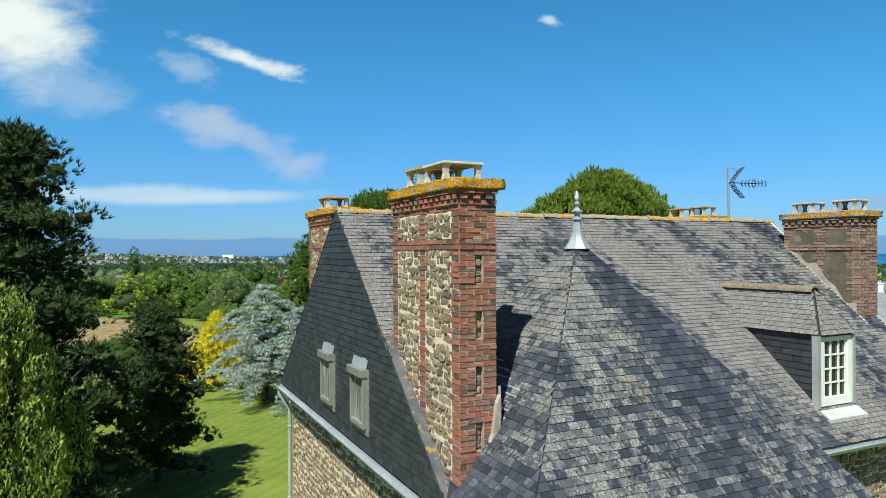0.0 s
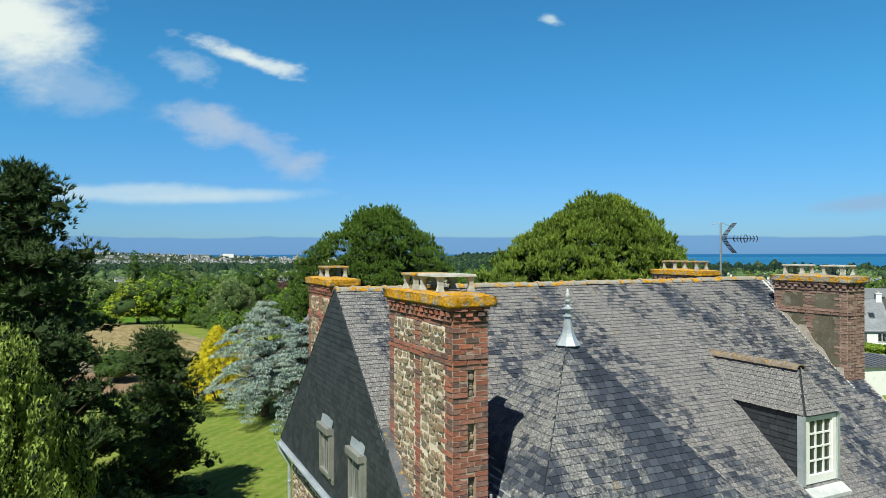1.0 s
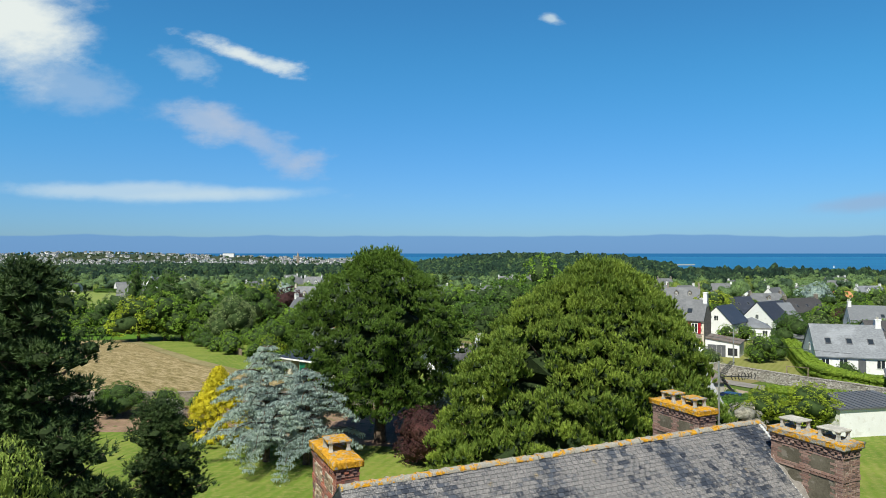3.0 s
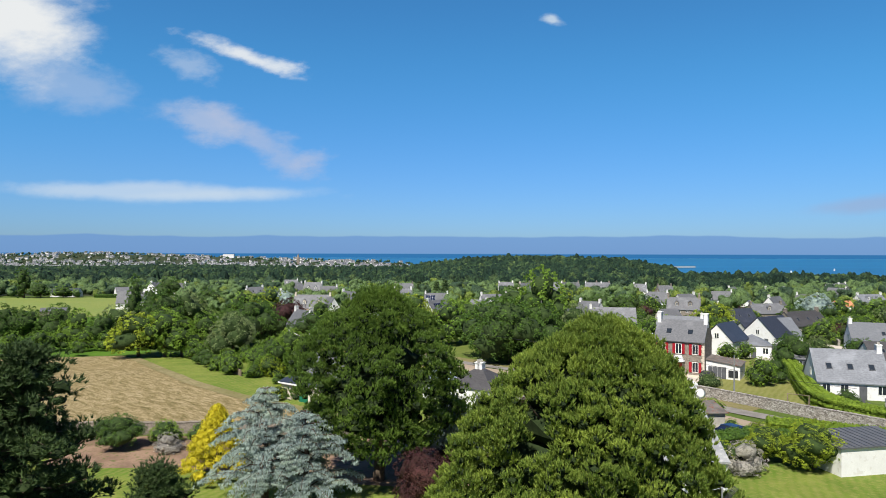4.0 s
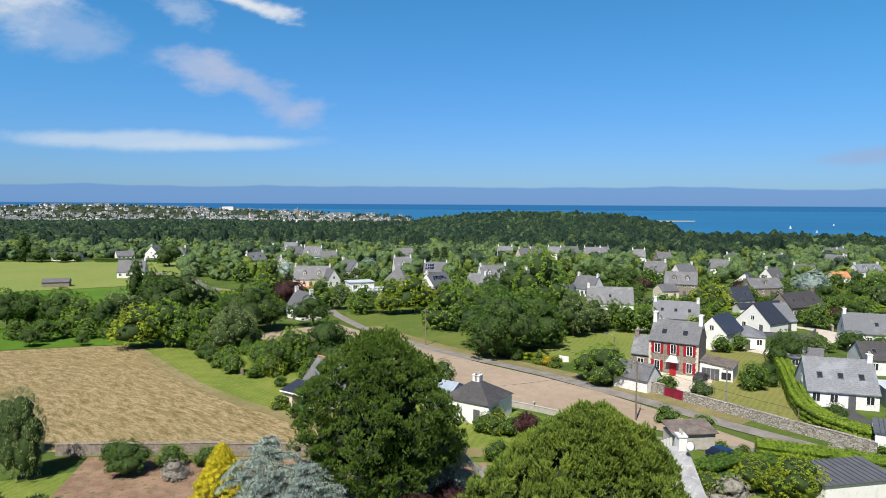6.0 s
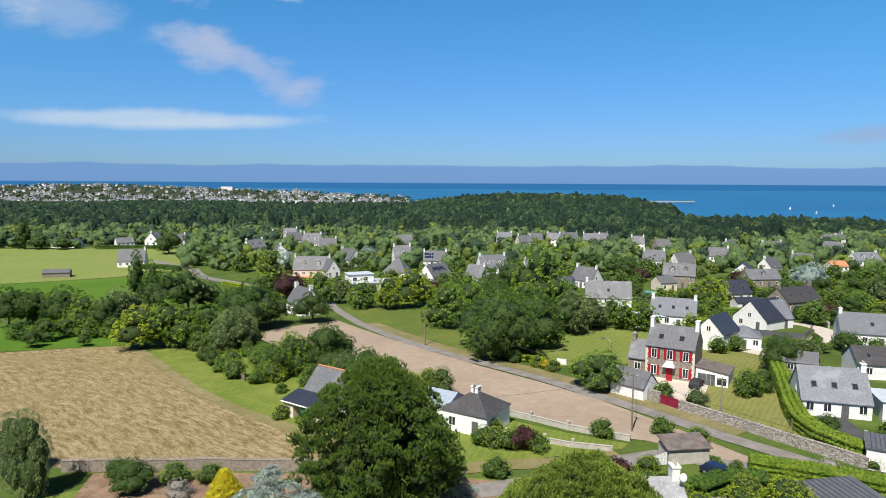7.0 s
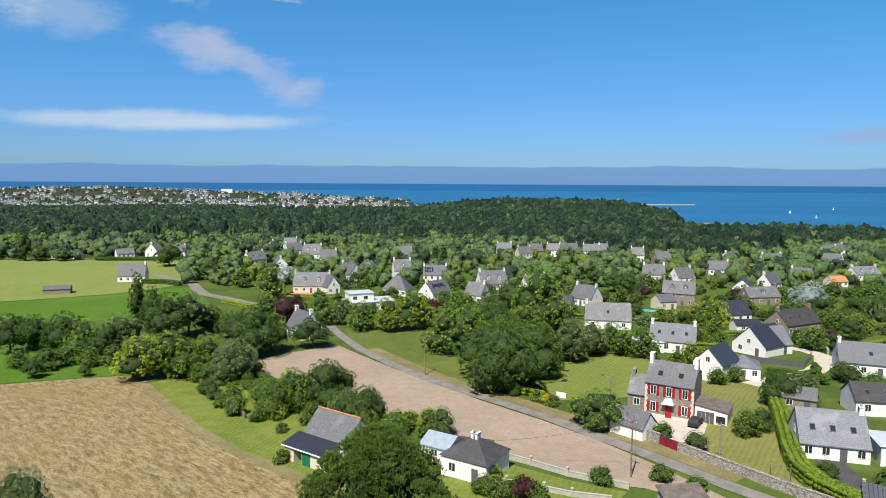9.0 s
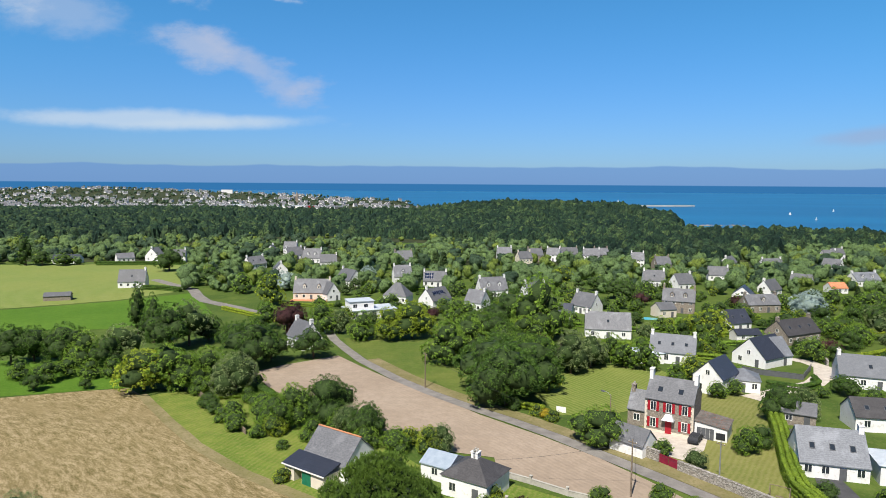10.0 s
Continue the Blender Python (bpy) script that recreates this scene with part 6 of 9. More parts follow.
def village_roof(name, low, high, rough=0.6, spec=0.35):
    """Slates in courses; each roof a little lighter or darker than the next, with pale weathered patches."""
    def build(n, p):
        own = n("ShaderNodeObjectInfo", out=5)
        z = n("ShaderNodeSeparateXYZ", out=2, i0=p)
        course = n.maths("FRACT", n.maths("MULTIPLY", z, 4.2))
        piece_col = n.noise(n.vec("MULTIPLY", p, (1, 1, 2.2)), 3.2, 3.0, 0.7)
        big = n.noise(p, 0.45, 4.0)
        base = n.mix(n.band(piece_col, 0.33, 0.68), low, high)
        base = n.mix(n.maths("MULTIPLY", n.band(big, 0.5, 0.7), 0.45), base, tuple(min(1, c * 1.5) for c in high))
        base = n.mix(n.maths("MULTIPLY", own, 0.55), base, tuple(c * 0.55 for c in low))
        base = n.mix(n.maths("MULTIPLY", n.band(course, 0.86, 0.98), 0.35), base, tuple(c * 0.4 for c in low))
        return base, n.maths("ADD", piece_col, course), 0.012
    return surface(name, build, rough=rough, spec=spec)


M["roof_slate"] = village_roof("village_slate", (0.115, 0.120, 0.132), (0.205, 0.212, 0.228))
M["blue_slate"] = village_roof("pale_blue_slate", (0.150, 0.163, 0.186), (0.225, 0.240, 0.266))
M["mid_slate"] = village_roof("grey_brown_slate", (0.058, 0.056, 0.060), (0.098, 0.096, 0.100))
M["dark_slate"] = village_roof("new_dark_slate", (0.032, 0.039, 0.058), (0.052, 0.060, 0.084), 0.45, 0.5)
M["tile_roof"] = two_tone("orange_roof_tiles", (0.42, 0.17, 0.085), (0.55, 0.26, 0.14), 1.0, 0.02)
M["rust_roof"] = two_tone("rusty_sheet_roof", (0.10, 0.092, 0.085), (0.19, 0.17, 0.155), 0.8, 0.01, third=(0.20, 0.08, 0.05))


def stone_wall_build(n, p):
    """Rubble with a colour for each stone and pale lime joints."""
    where = n.vec("MULTIPLY", p, (1, 1, 1.5))
    wob = n.vec("ADD", where, n.vec("MULTIPLY", n.noise(p, 3.0, 2.0, colour=True), (0.25, 0.25, 0.25)))
    cells = n("ShaderNodeTexVoronoi", out=1, Vector=wob, Scale=4.4)
    shade = n("ShaderNodeSeparateXYZ", out=0, i0=cells)
    col = n.ramp(shade, (0.0, (0.20, 0.18, 0.155)), (0.35, (0.32, 0.295, 0.26)), (0.7, (0.43, 0.405, 0.365)), (1.0, (0.58, 0.56, 0.52)))
    fine = n.noise(p, 9.0, 5.0, 0.7)
    return n.mix(n.band(fine, 0.35, 0.6), n.mix(0.5, col, (0.06, 0.055, 0.05)), col), n.maths("ADD", shade, fine), 0.06


M["lane_wall"] = surface("lime_washed_granite", stone_wall_build, rough=0.92, spec=0.15)
M["pale_slate_roof"] = two_tone("pale_slate_roof", (0.23, 0.24, 0.255), (0.34, 0.35, 0.365), 0.9, 0.01, rough=0.6, third=(0.42, 0.42, 0.42))
M["blue_sheet"] = two_tone("pale_blue_sheet_roof", (0.26, 0.32, 0.39), (0.34, 0.40, 0.47), 0.8, 0.003, rough=0.5)
M["pale_roof"] = two_tone("pale_sheet_roof", (0.42, 0.47, 0.52), (0.52, 0.57, 0.62), 0.8, 0.003, rough=0.5)
M["red_paint"] = two_tone("red_paint", (0.30, 0.012, 0.022), (0.38, 0.02, 0.032), 1.5, 0.001, rough=0.5)
M["wine_paint"] = two_tone("wine_red_paint", (0.19, 0.012, 0.035), (0.25, 0.02, 0.05), 1.5, 0.001, rough=0.5)
M["green_paint"] = two_tone("green_paint", (0.012, 0.13, 0.07), (0.02, 0.18, 0.10), 1.5, 0.001, rough=0.5)
M["wood"] = two_tone("weathered_wood", (0.16, 0.12, 0.085), (0.27, 0.22, 0.165), 3.0, 0.004)
M["anthracite"] = two_tone("anthracite_panels", (0.09, 0.095, 0.105), (0.12, 0.125, 0.135), 1.0, 0.002, rough=0.5)
M["solar"] = surface("solar_panel", lambda n, p: (0.012, 0.02, 0.05), rough=0.12, spec=0.8)
M["pool_water"] = surface("pool_water", lambda n, p: (0.10, 0.42, 0.42), rough=0.1, spec=0.6)
M["concrete"] = two_tone("old_concrete", (0.36, 0.34, 0.30), (0.48, 0.46, 0.41), 1.2, 0.006)
M["car_blue"] = surface("dark_blue_car_paint", lambda n, p: (0.012, 0.02, 0.06), rough=0.2, spec=0.8)
M["rubber"] = surface("tyre_rubber", lambda n, p: (0.02, 0.02, 0.021), rough=0.8)


def window_on(parent, x, y, z, w, h, face, shutters=None):
    """A framed window on a wall: face 0 looks to -y, 1 to +x, 3 to -x. Shutters of a colour stand open beside it."""
    m = Matrix.Translation((x, y, z)) @ Matrix.Rotation(radians(90 * face), 4, "Z")
    g = Geo()
    for lo, hi in (((-w / 2, -0.05, 0), (-w / 2 + 0.09, 0.03, h)), ((w / 2 - 0.09, -0.05, 0), (w / 2, 0.03, h)), ((-w / 2 + 0.09, -0.05, h - 0.1), (w / 2 - 0.09, 0.03, h)),
                   ((-w / 2 + 0.09, -0.05, 0), (w / 2 - 0.09, 0.03, 0.09)), ((-0.04, -0.045, 0.09), (0.04, 0.02, h - 0.1))):
        g.box(lo, hi, m=m)
    win = part("window", g, M["white_paint"], parent)
    for s in (-1, 1):
        g = Geo()
        a, b = sorted((s * 0.04, s * (w / 2 - 0.09)))
        g.box((a, -0.02, 0.09), (b, -0.012, h - 0.1), m=m)
        part("pane", g, M["glass"], win)
    if shutters:
        for s in (-1, 1):
            g = Geo()
            a, b = sorted((s * (w / 2 + 0.03), s * (w / 2 + 0.5)))
            g.box((a, -0.09, -0.02), (b, -0.03, h + 0.02), m=m)
            for k in (0.18, 0.5, 0.82):
                g.box((a + 0.03, -0.105, h * k - 0.04), (b - 0.03, -0.09, h * k + 0.04), m=m)
            part("shutter", g, shutters, win, "painted wooden shutter")
    return win


def house(x, y, long, turn, deep, eave, ridge, walls="white_wall", roof="roof_slate", stacks=(1,), wins=3, dormers=0, hip=False, gable_front=False, door=True, skylights=0, label="", name="house", base=None, high=0.9, tall_wins=False, category="house"):
    """A house whose front stands on the middle point x, y: the front runs along its own x, its depth goes back along y."""
    ob = thing(name, (x, y, (land(x, y) if base is None else base)), turn, label or {"white_wall": "white rendered house with a grey slate roof", "cream_wall": "cream rendered house with a slate roof", "granite": "grey granite house with a slate roof"}[walls], category, group="village houses")
    h, o = long / 2, 0.25
    body = Geo()
    if gable_front:
        pts = [(-h, -0.6), (h, -0.6), (h, eave), (0, ridge - 0.12), (-h, eave)]
        body.v = [(a, 0, b) for a, b in pts] + [(a, deep, b) for a, b in pts]
        body.f = [(0, 1, 2, 3, 4), (9, 8, 7, 6, 5)] + [(j, i, 5 + i, 5 + j) for i, j in ((0, 1), (1, 2), (2, 3), (3, 4), (4, 0))]
    elif hip:
        body.box((-h, 0, -0.6), (h, deep, eave))
    else:
        pts = [(0, -0.6), (deep, -0.6), (deep, eave), (deep / 2, ridge - 0.12), (0, eave)]
        body.v = [(-h, a, b) for a, b in pts] + [(h, a, b) for a, b in pts]
        body.f = [(4, 3, 2, 1, 0), (5, 6, 7, 8, 9)] + [(i, j, 5 + j, 5 + i) for i, j in ((0, 1), (1, 2), (2, 3), (3, 4), (4, 0))]
    body.m = [0] * len(body.f)
    part("wall", body, M[walls], ob)
    t = 0.16
    roofs = Geo()
    if hip:
        r = max(0.0, h - deep / 2)
        rim = [(-h - o, -o, eave), (h + o, -o, eave), (h + o, deep + o, eave), (-h - o, deep + o, eave)]
        a, b = (-r, deep / 2, ridge), (r, deep / 2, ridge)
        for f in ([rim[0], rim[1], b, a], [rim[1], rim[2], b], [rim[2], rim[3], a, b], [rim[3], rim[0], a], rim[::-1]):
            roofs.face(f)
    else:
        half = (h if gable_front else deep / 2)
        slope = (ridge - eave) / half
        pts = [(-half - o, eave - o * slope), (0, ridge), (half + o, eave - o * slope), (half + o, eave - o * slope + t), (0, ridge + t), (-half - o, eave - o * slope + t)]
        e = 0.12
        for quad in ((0, 1, 4, 5), (1, 2, 3, 4)):
            sec = [pts[i] for i in quad]
            k = len(roofs.v)
            if gable_front:
                roofs.v += [(a, -e, b) for a, b in sec] + [(a, deep + e, b) for a, b in sec]
            else:
                roofs.v += [(-h - e, deep / 2 + a, b) for a, b in sec] + [(h + e, deep / 2 + a, b) for a, b in sec]
            roofs.f += [(k, k + 1, k + 2, k + 3), (k + 7, k + 6, k + 5, k + 4)] + [(k + i, k + 4 + i, k + 4 + (i + 1) % 4, k + (i + 1) % 4) for i in range(4)]
    roofs.m = [0] * len(roofs.f)
    bm = bmesh.new()
    me = roofs.mesh("roof", [M[roof]])
    bm.from_mesh(me)
    bmesh.ops.recalc_face_normals(bm, faces=bm.faces[:])
    bm.to_mesh(me)
    bm.free()
    roof_ob = part("roof", me, None, ob)
    for s in stacks:
        g = Geo()
        cx, cy = (0, (0.5 if s < 0 else deep - 0.5)) if gable_front else (s * (h - 0.42), deep / 2)
        cx = s * max(0.0, h - deep / 2) if hip else cx
        wx, wy = (0.5, 0.35) if gable_front else (0.35, 0.5)
        g.box((cx - wx, cy - wy, ridge - 0.8), (cx + wx, cy + wy, ridge + high))
        g.box((cx - wx - 0.07, cy - wy - 0.07, ridge + high), (cx + wx + 0.07, cy + wy + 0.07, ridge + high + 0.14))
        ch = part("chimney", g, M[walls], ob)
        for d in (-0.25, 0.25):
            g = Geo()
            g.lathe([(0.13, 0), (0.11, 0.3), (0.13, 0.32), (0.13, 0.36)], (cx + (d if gable_front else 0), cy + (0 if gable_front else d), ridge + high + 0.14), 8)
            part("chimney_pot", g, M["cowl"], ch)
    storeys = [0.9] if eave < 4.4 else [0.9, 3.6]
    hw = 1.35 if not tall_wins else 1.7
    for z in storeys:
        for i in range(wins):
            if door and z == 0.9 and i == wins // 2 and wins > 1:
                g = Geo()
                px = -h + long * (i + 0.5) / wins
                g.box((px - 0.5, -0.05, 0), (px + 0.5, 0.03, 2.1))
                part("door", g, M["anthracite"], ob, "dark front door")
                continue
            window_on(ob, -h + long * (i + 0.5) / wins, 0, z, 1.15, min(hw, eave - z - 0.35), 0)
    if wins and ridge > 6 and not hip:
        if gable_front:
            window_on(ob, 0, 0, eave + 0.4, 1.0, 1.2, 0)
        else:
            window_on(ob, -h, deep * 0.45, eave + 0.2, 0.9, 1.15, 3)
            window_on(ob, h, deep * 0.45, eave + 0.2, 0.9, 1.15, 1)
    slope = 0 if hip else (ridge - eave) / (deep / 2)
    for i in range(dormers):
        dx = -h + long * (i + 0.5 + 0.25) / (dormers + 0.5)
        dy = deep * 0.14
        g = Geo()
        z0, z1 = eave + slope * dy - 0.2, eave + slope * dy + 1.5
        pts = [(-0.65, z0), (0.65, z0), (0.65, z1), (0, z1 + 0.65), (-0.65, z1)]
        far = deep * 0.45
        g.v = [(dx + a, dy, b) for a, b in pts] + [(dx + a, far, b) for a, b in pts]
        g.f = [(0, 1, 2, 3, 4)] + [(j, i2, 5 + i2, 5 + j) for i2, j in ((0, 1), (1, 2), (4, 0))]
        g.m = [0] * 4
        dm = part("dormer", g, M[walls], ob)
        g = Geo()
        for s in (-1, 1):
            a, b, c, d = (dx + s * 0.85, dy - 0.15, z1 - 0.2), (dx, dy - 0.15, z1 + 0.7), (dx, far, z1 + 0.7), (dx + s * 0.85, far, z1 - 0.2)
            g.face([a, b, c, d] if s < 0 else [d, c, b, a])
            g.face([tuple(Vector(p) + Vector((0, 0, -0.08))) for p in ([a, b, c, d] if s > 0 else [d, c, b, a])])
        part("dormer_roof", g, M[roof], dm)
        window_on(dm, dx, dy, z0 + 0.4, 0.8, 1.1, 0)
    for i in range(skylights):
        sx = -h + long * (i + 0.7) / (skylights + 0.4)
        sy, rise = deep * 0.22, slope
        nrm = Vector((0, -rise, 1)).normalized()
        upv = Vector((0, 1, rise)).normalized()
        m = Matrix.Translation(Vector((sx, sy, eave + rise * sy + t))) @ Matrix(((1, 0, 0), tuple(upv), tuple(nrm))).transposed().to_4x4()
        g = Geo()
        g.box((-0.42, -0.55, 0.0), (0.42, 0.55, 0.08), m=m)
        sk = part("skylight", g, M["anthracite"], ob)
        g = Geo()
        g.box((-0.33, -0.45, 0.081), (0.33, 0.45, 0.09), m=m)
        part("pane", g, M["glass"], sk)
    return ob, roof_ob


# across the fields
house(-147.7, 310.6, 12.0, 12, 8, 3.0, 8.2, stacks=(1,), wins=4, skylights=1, label="white farmhouse with a steep grey slate roof")
house(-236, 410, 16, 4, 8, 2.6, 5.2, roof="dark_slate", stacks=(), wins=4, label="long low farm building under a dark roof", name="farm_building")
house(-202, 419, 10.3, 38, 7.2, 2.8, 5.7, stacks=(), wins=4)
house(-189, 426, 9.5, -12, 7.2, 3.6, 8.6, stacks=(-1,), wins=2, gable_front=True)
house(-168, 418, 7.3, 14, 7.2, 4.6, 8.3, stacks=(1,), wins=2)
house(-161, 273, 10, 20, 5, 2.0, 3.2, walls="granite", stacks=(), wins=0, label="low ruined stone shed in the meadow", name="stone_shed", category="shed")
house(-110, 390, 12.0, 53, 7.2, 3, 7.2, stacks=(-1, 1), wins=4, skylights=2)
house(-95, 366, 8.6, -70, 7.2, 3, 6.7, stacks=(1,), wins=3)
house(-113, 482, 9.5, 4, 8.1, 5, 9.2, stacks=(1,), wins=3)
house(-101, 448, 11.2, 34, 8.1, 3.2, 8.0, stacks=(-1, 1), wins=4)
house(-86, 424, 12.0, -8, 8.1, 3.2, 8.9, stacks=(-1, 1), wins=4, dormers=2)
house(-71, 402, 10.3, 10, 7.2, 3, 7.4, stacks=(1,), wins=3)
house(-124, 470, 8.6, 0, 7.2, 3, 7.6, stacks=(1,), wins=2, gable_front=True)
house(-57, 281, 15.5, 0, 8.1, 3.1, 8.3, walls="cream_wall", stacks=(-1, 1), wins=5, dormers=2, hip=False, label="large cream villa with slate roof and two dormers")
house(-47, 279, 6.0, 36, 8.1, 3, 7.4, stacks=(), wins=2, gable_front=True)
house(-50, 322, 12.0, -48, 8.1, 3.2, 8.0, stacks=(-1,), wins=4, dormers=1)
house(-21, 273, 10.3, -18, 8.1, 3, 8.2, roof="roof_slate", stacks=(), wins=4, skylights=2, hip=True)
house(-21, 332, 9.0, 14, 8.1, 3.6, 8.9, stacks=(-1, 1), wins=3, gable_front=False, dormers=1)
house(-26, 416, 11.2, 12, 8.1, 3.6, 8.6, walls="granite", stacks=(-1, 1), wins=4, label="old stone house with a stepped gable")
sol, _ = house(-5, 322, 11.5, 0, 8, 2.8, 7.2, stacks=(-1, 1), wins=4)
sol_low, _ = house(-1, 267, 11.2, 48, 8.1, 2.8, 7.2, stacks=(-1,), wins=3, skylights=3)
house(10.7, 257, 7.7, -34, 7.2, 3.4, 7.8, stacks=(1,), wins=3, label="white house with a terracotta ridge")
house(22, 292, 12.5, 17, 8.1, 3, 8.3, stacks=(-1, 1), wins=3, dormers=2)
house(40, 281, 10.3, 24, 7.7, 3, 7.8, stacks=(-1, 1), wins=3)
house(52, 253, 9.5, -47, 7.7, 3, 7.6, stacks=(-1, 1), wins=5)
house(42, 240, 7.7, -24, 6.3, 2.6, 5.4, roof="dark_slate", stacks=(-1,), wins=3, skylights=1)
house(51, 205, 14, -10, 8.5, 3.0, 7.6, stacks=(-1,), wins=3, skylights=1)
house(49.5, 408, 8.6, 18, 7.2, 5.6, 9.5, walls="cream_wall", stacks=(-1, 1), wins=4)
for hx, hy, hl, hr, walls in ((60, 440, 10, 10, "granite"), (72, 446, 9, -15, "white_wall"), (84, 450, 12, 5, "granite"), (97, 442, 11, -8, "white_wall"), (106, 448, 10, 12, "granite"), (120, 415, 8, -10, "white_wall"), (40, 450, 10, 0, "white_wall"), (128, 388, 9, 10, "granite")):
    house(hx, hy, hl, hr, 8, 4.6, 8.8, walls=walls, stacks=(-1, 1), wins=3)
house(103, 326, 10.3, -8, 7.7, 3.2, 8.0, stacks=(-1, 1), wins=4, skylights=1)
house(116, 318, 9.5, 18, 7.7, 3, 7.4, stacks=(1,), wins=3)
house(90, 255, 12.0, -22, 7.7, 4.8, 9.0, walls="granite", stacks=(-1, 1), wins=4, dormers=2, high=1.6, label="tall granite house with high brick chimneys")
house(83, 245, 6.9, 16, 6.3, 3, 5.2, walls="cream_wall", roof="roof_slate", stacks=(), wins=2)
house(127.5, 284.5, 8.0, -30, 9, 2.8, 6.3, roof="dark_slate", stacks=(), wins=3, gable_front=True)
house(124.8, 258.0, 13.5, 8, 7.2, 3.2, 6.6, walls="granite", roof="roof_slate", stacks=(-1, 1), wins=4, dormers=1)
house(98.3, 219.0, 9.0, 18, 7.2, 2.8, 6.7, roof="dark_slate", stacks=(), wins=3, skylights=2)
house(93.6, 202.0, 8.0, 5, 4.6, 2.2, 3.5, roof="dark_slate", stacks=(), wins=2)
house(109.0, 199.5, 15, 26, 8, 3.2, 7.0, walls="granite", roof="mid_slate", stacks=(-1, 1), wins=5, skylights=3)
house(79.3, 171.0, 9.6, -58, 11, 2.6, 7.2, roof="dark_slate", stacks=(), wins=2, gable_front=True, tall_wins=True, label="modern white house with a broad gable")
house(86.8, 170.6, 9.5, 18, 8, 2.6, 6.7, roof="blue_slate", stacks=(), wins=2, skylights=1, tall_wins=True, label="white wing of a modern house")
house(57.9, 143.6, 6.6, -44, 9, 3.9, 7.3, roof="dark_slate", stacks=(), wins=2, gable_front=True, skylights=0, label="white house with a steep dark slate roof")
house(66.6, 145.4, 7.0, -20, 7, 2.7, 4.7, roof="blue_slate", stacks=(), wins=3, hip=True)
house(59.8, 172.2, 11.5, -22, 8, 3.1, 7.0, roof="blue_slate", stacks=(-1, 1), wins=4, skylights=3, tall_wins=True)
house(54.0, 172.4, 7.5, -6, 6, 2.8, 3.2, roof="pale_roof", stacks=(), wins=2, hip=True)
house(96.8, 148.0, 13, -20, 8.5, 3.0, 6.9, roof="blue_slate", stacks=(-1,), wins=4, skylights=1)
house(59.6, 98.2, 9.6, -16, 8.6, 2.6, 6.7, roof="blue_slate", stacks=(1,), wins=4, skylights=3, label="white house with a long grey slate roof", base=2.5)
house(68.6, 95.6, 6.5, -16, 7, 3.2, 4.2, roof="pale_roof", stacks=(), wins=2, hip=True, base=2.5)
house(66.5, 122, 6, -28, 4.5, 2.4, 4.0, walls="granite", roof="roof_slate", stacks=(), wins=2, label="small stone outbuilding with a slate roof", name="outbuilding", category="outbuilding")
house(79.5, 118.5, 8, -10, 7, 2.8, 5.4, roof="mid_slate", stacks=(), wins=2, skylights=2)
house(184, 309, 8.0, 4, 6.5, 2.6, 4.9, roof="tile_roof", stacks=(), wins=3, label="low white house with orange tiled roof")
house(214, 335, 15.0, 14, 8.1, 3, 6.6, roof="blue_slate", stacks=(-1, 1), wins=4, dormers=2)
house(172, 322, 9.5, -40, 7.2, 3, 7.2, stacks=(-1,), wins=3)
house(196, 396, 12.9, 10, 7.2, 3.6, 7.3, stacks=(-1, 1), wins=4)
house(178, 410, 12.0, 50, 7.2, 3.6, 7.3, stacks=(-1,), wins=4)
house(230, 398, 10.3, -52, 7.2, 3.2, 7.4, stacks=(1,), wins=3)
house(262, 452, 9.5, 4, 7.2, 4.4, 8.3, stacks=(1,), wins=3)
house(278, 470, 8.6, 8, 7.2, 4.4, 8.3, stacks=(1,), wins=3)
house(145, 352, 10.3, -12, 7.2, 3, 7.2, stacks=(1,), wins=3)
house(150, 300, 10.3, 38, 7.2, 3, 7.2, stacks=(-1,), wins=3)



def solar_panels(ob, deep, eave, ridge, x0, columns, lines, low):
    """Dark panels in columns and lines on the front slope of a roof, with metal edges."""
    rise = (ridge - eave) / (deep / 2)
    upv, nrm = Vector((0, 1, rise)).normalized(), Vector((0, -rise, 1)).normalized()
    for i in range(columns):
        for j in range(lines):
            at = Vector((x0 + i * 1.08, 0, eave + 0.17)) + upv * (low + j * 1.68)
            m = Matrix.Translation(at) @ Matrix(((1, 0, 0), tuple(upv), tuple(nrm))).transposed().to_4x4()
            g = Geo()
            g.box((0, 0, 0.02), (1.02, 1.62, 0.06), m=m)
            panel = part("solar_panel", g, M["steel"], ob, "dark blue solar panel")
            g = Geo()
            g.box((0.03, 0.03, 0.061), (0.99, 1.59, 0.068), m=m)
            part("cell_glass", g, M["solar"], panel)


solar_panels(sol, 8, 2.8, 7.2, -5.0, 4, 2, 1.2)
solar_panels(sol_low, 8.1, 2.8, 7.2, -3.5, 6, 1, 2.6)

# flat-roofed modern house
modern = thing("modern_house", (-27, 238, land(-27, 238)), 22, "flat-roofed white modern house on two levels", "house", "village houses")
g = Geo()
g.box((-8, 0, -0.5), (10, 10, 3.0))
part("lower_block", g, M["white_wall"], modern)
g = Geo()
g.box((-7, 2, 3.22), (2, 9, 6.0))
part("upper_block", g, M["white_wall"], modern)
for lo, hi in (((-8.3, -0.3, 3.0), (10.3, 10.3, 3.2)), ((-7.3, 1.7, 6.0), (2.3, 9.3, 6.2))):
    g = Geo()
    g.box(lo, hi)
    part("roof", g, M["pale_roof"], modern)
for wx in (-5.5, -2, 1.5, 5, 8):
    window_on(modern, wx, 0, 0.3, 2.0, 2.3, 0)
for wx in (-5, -1):
    window_on(modern, wx, 2, 3.8, 1.6, 1.4, 0)

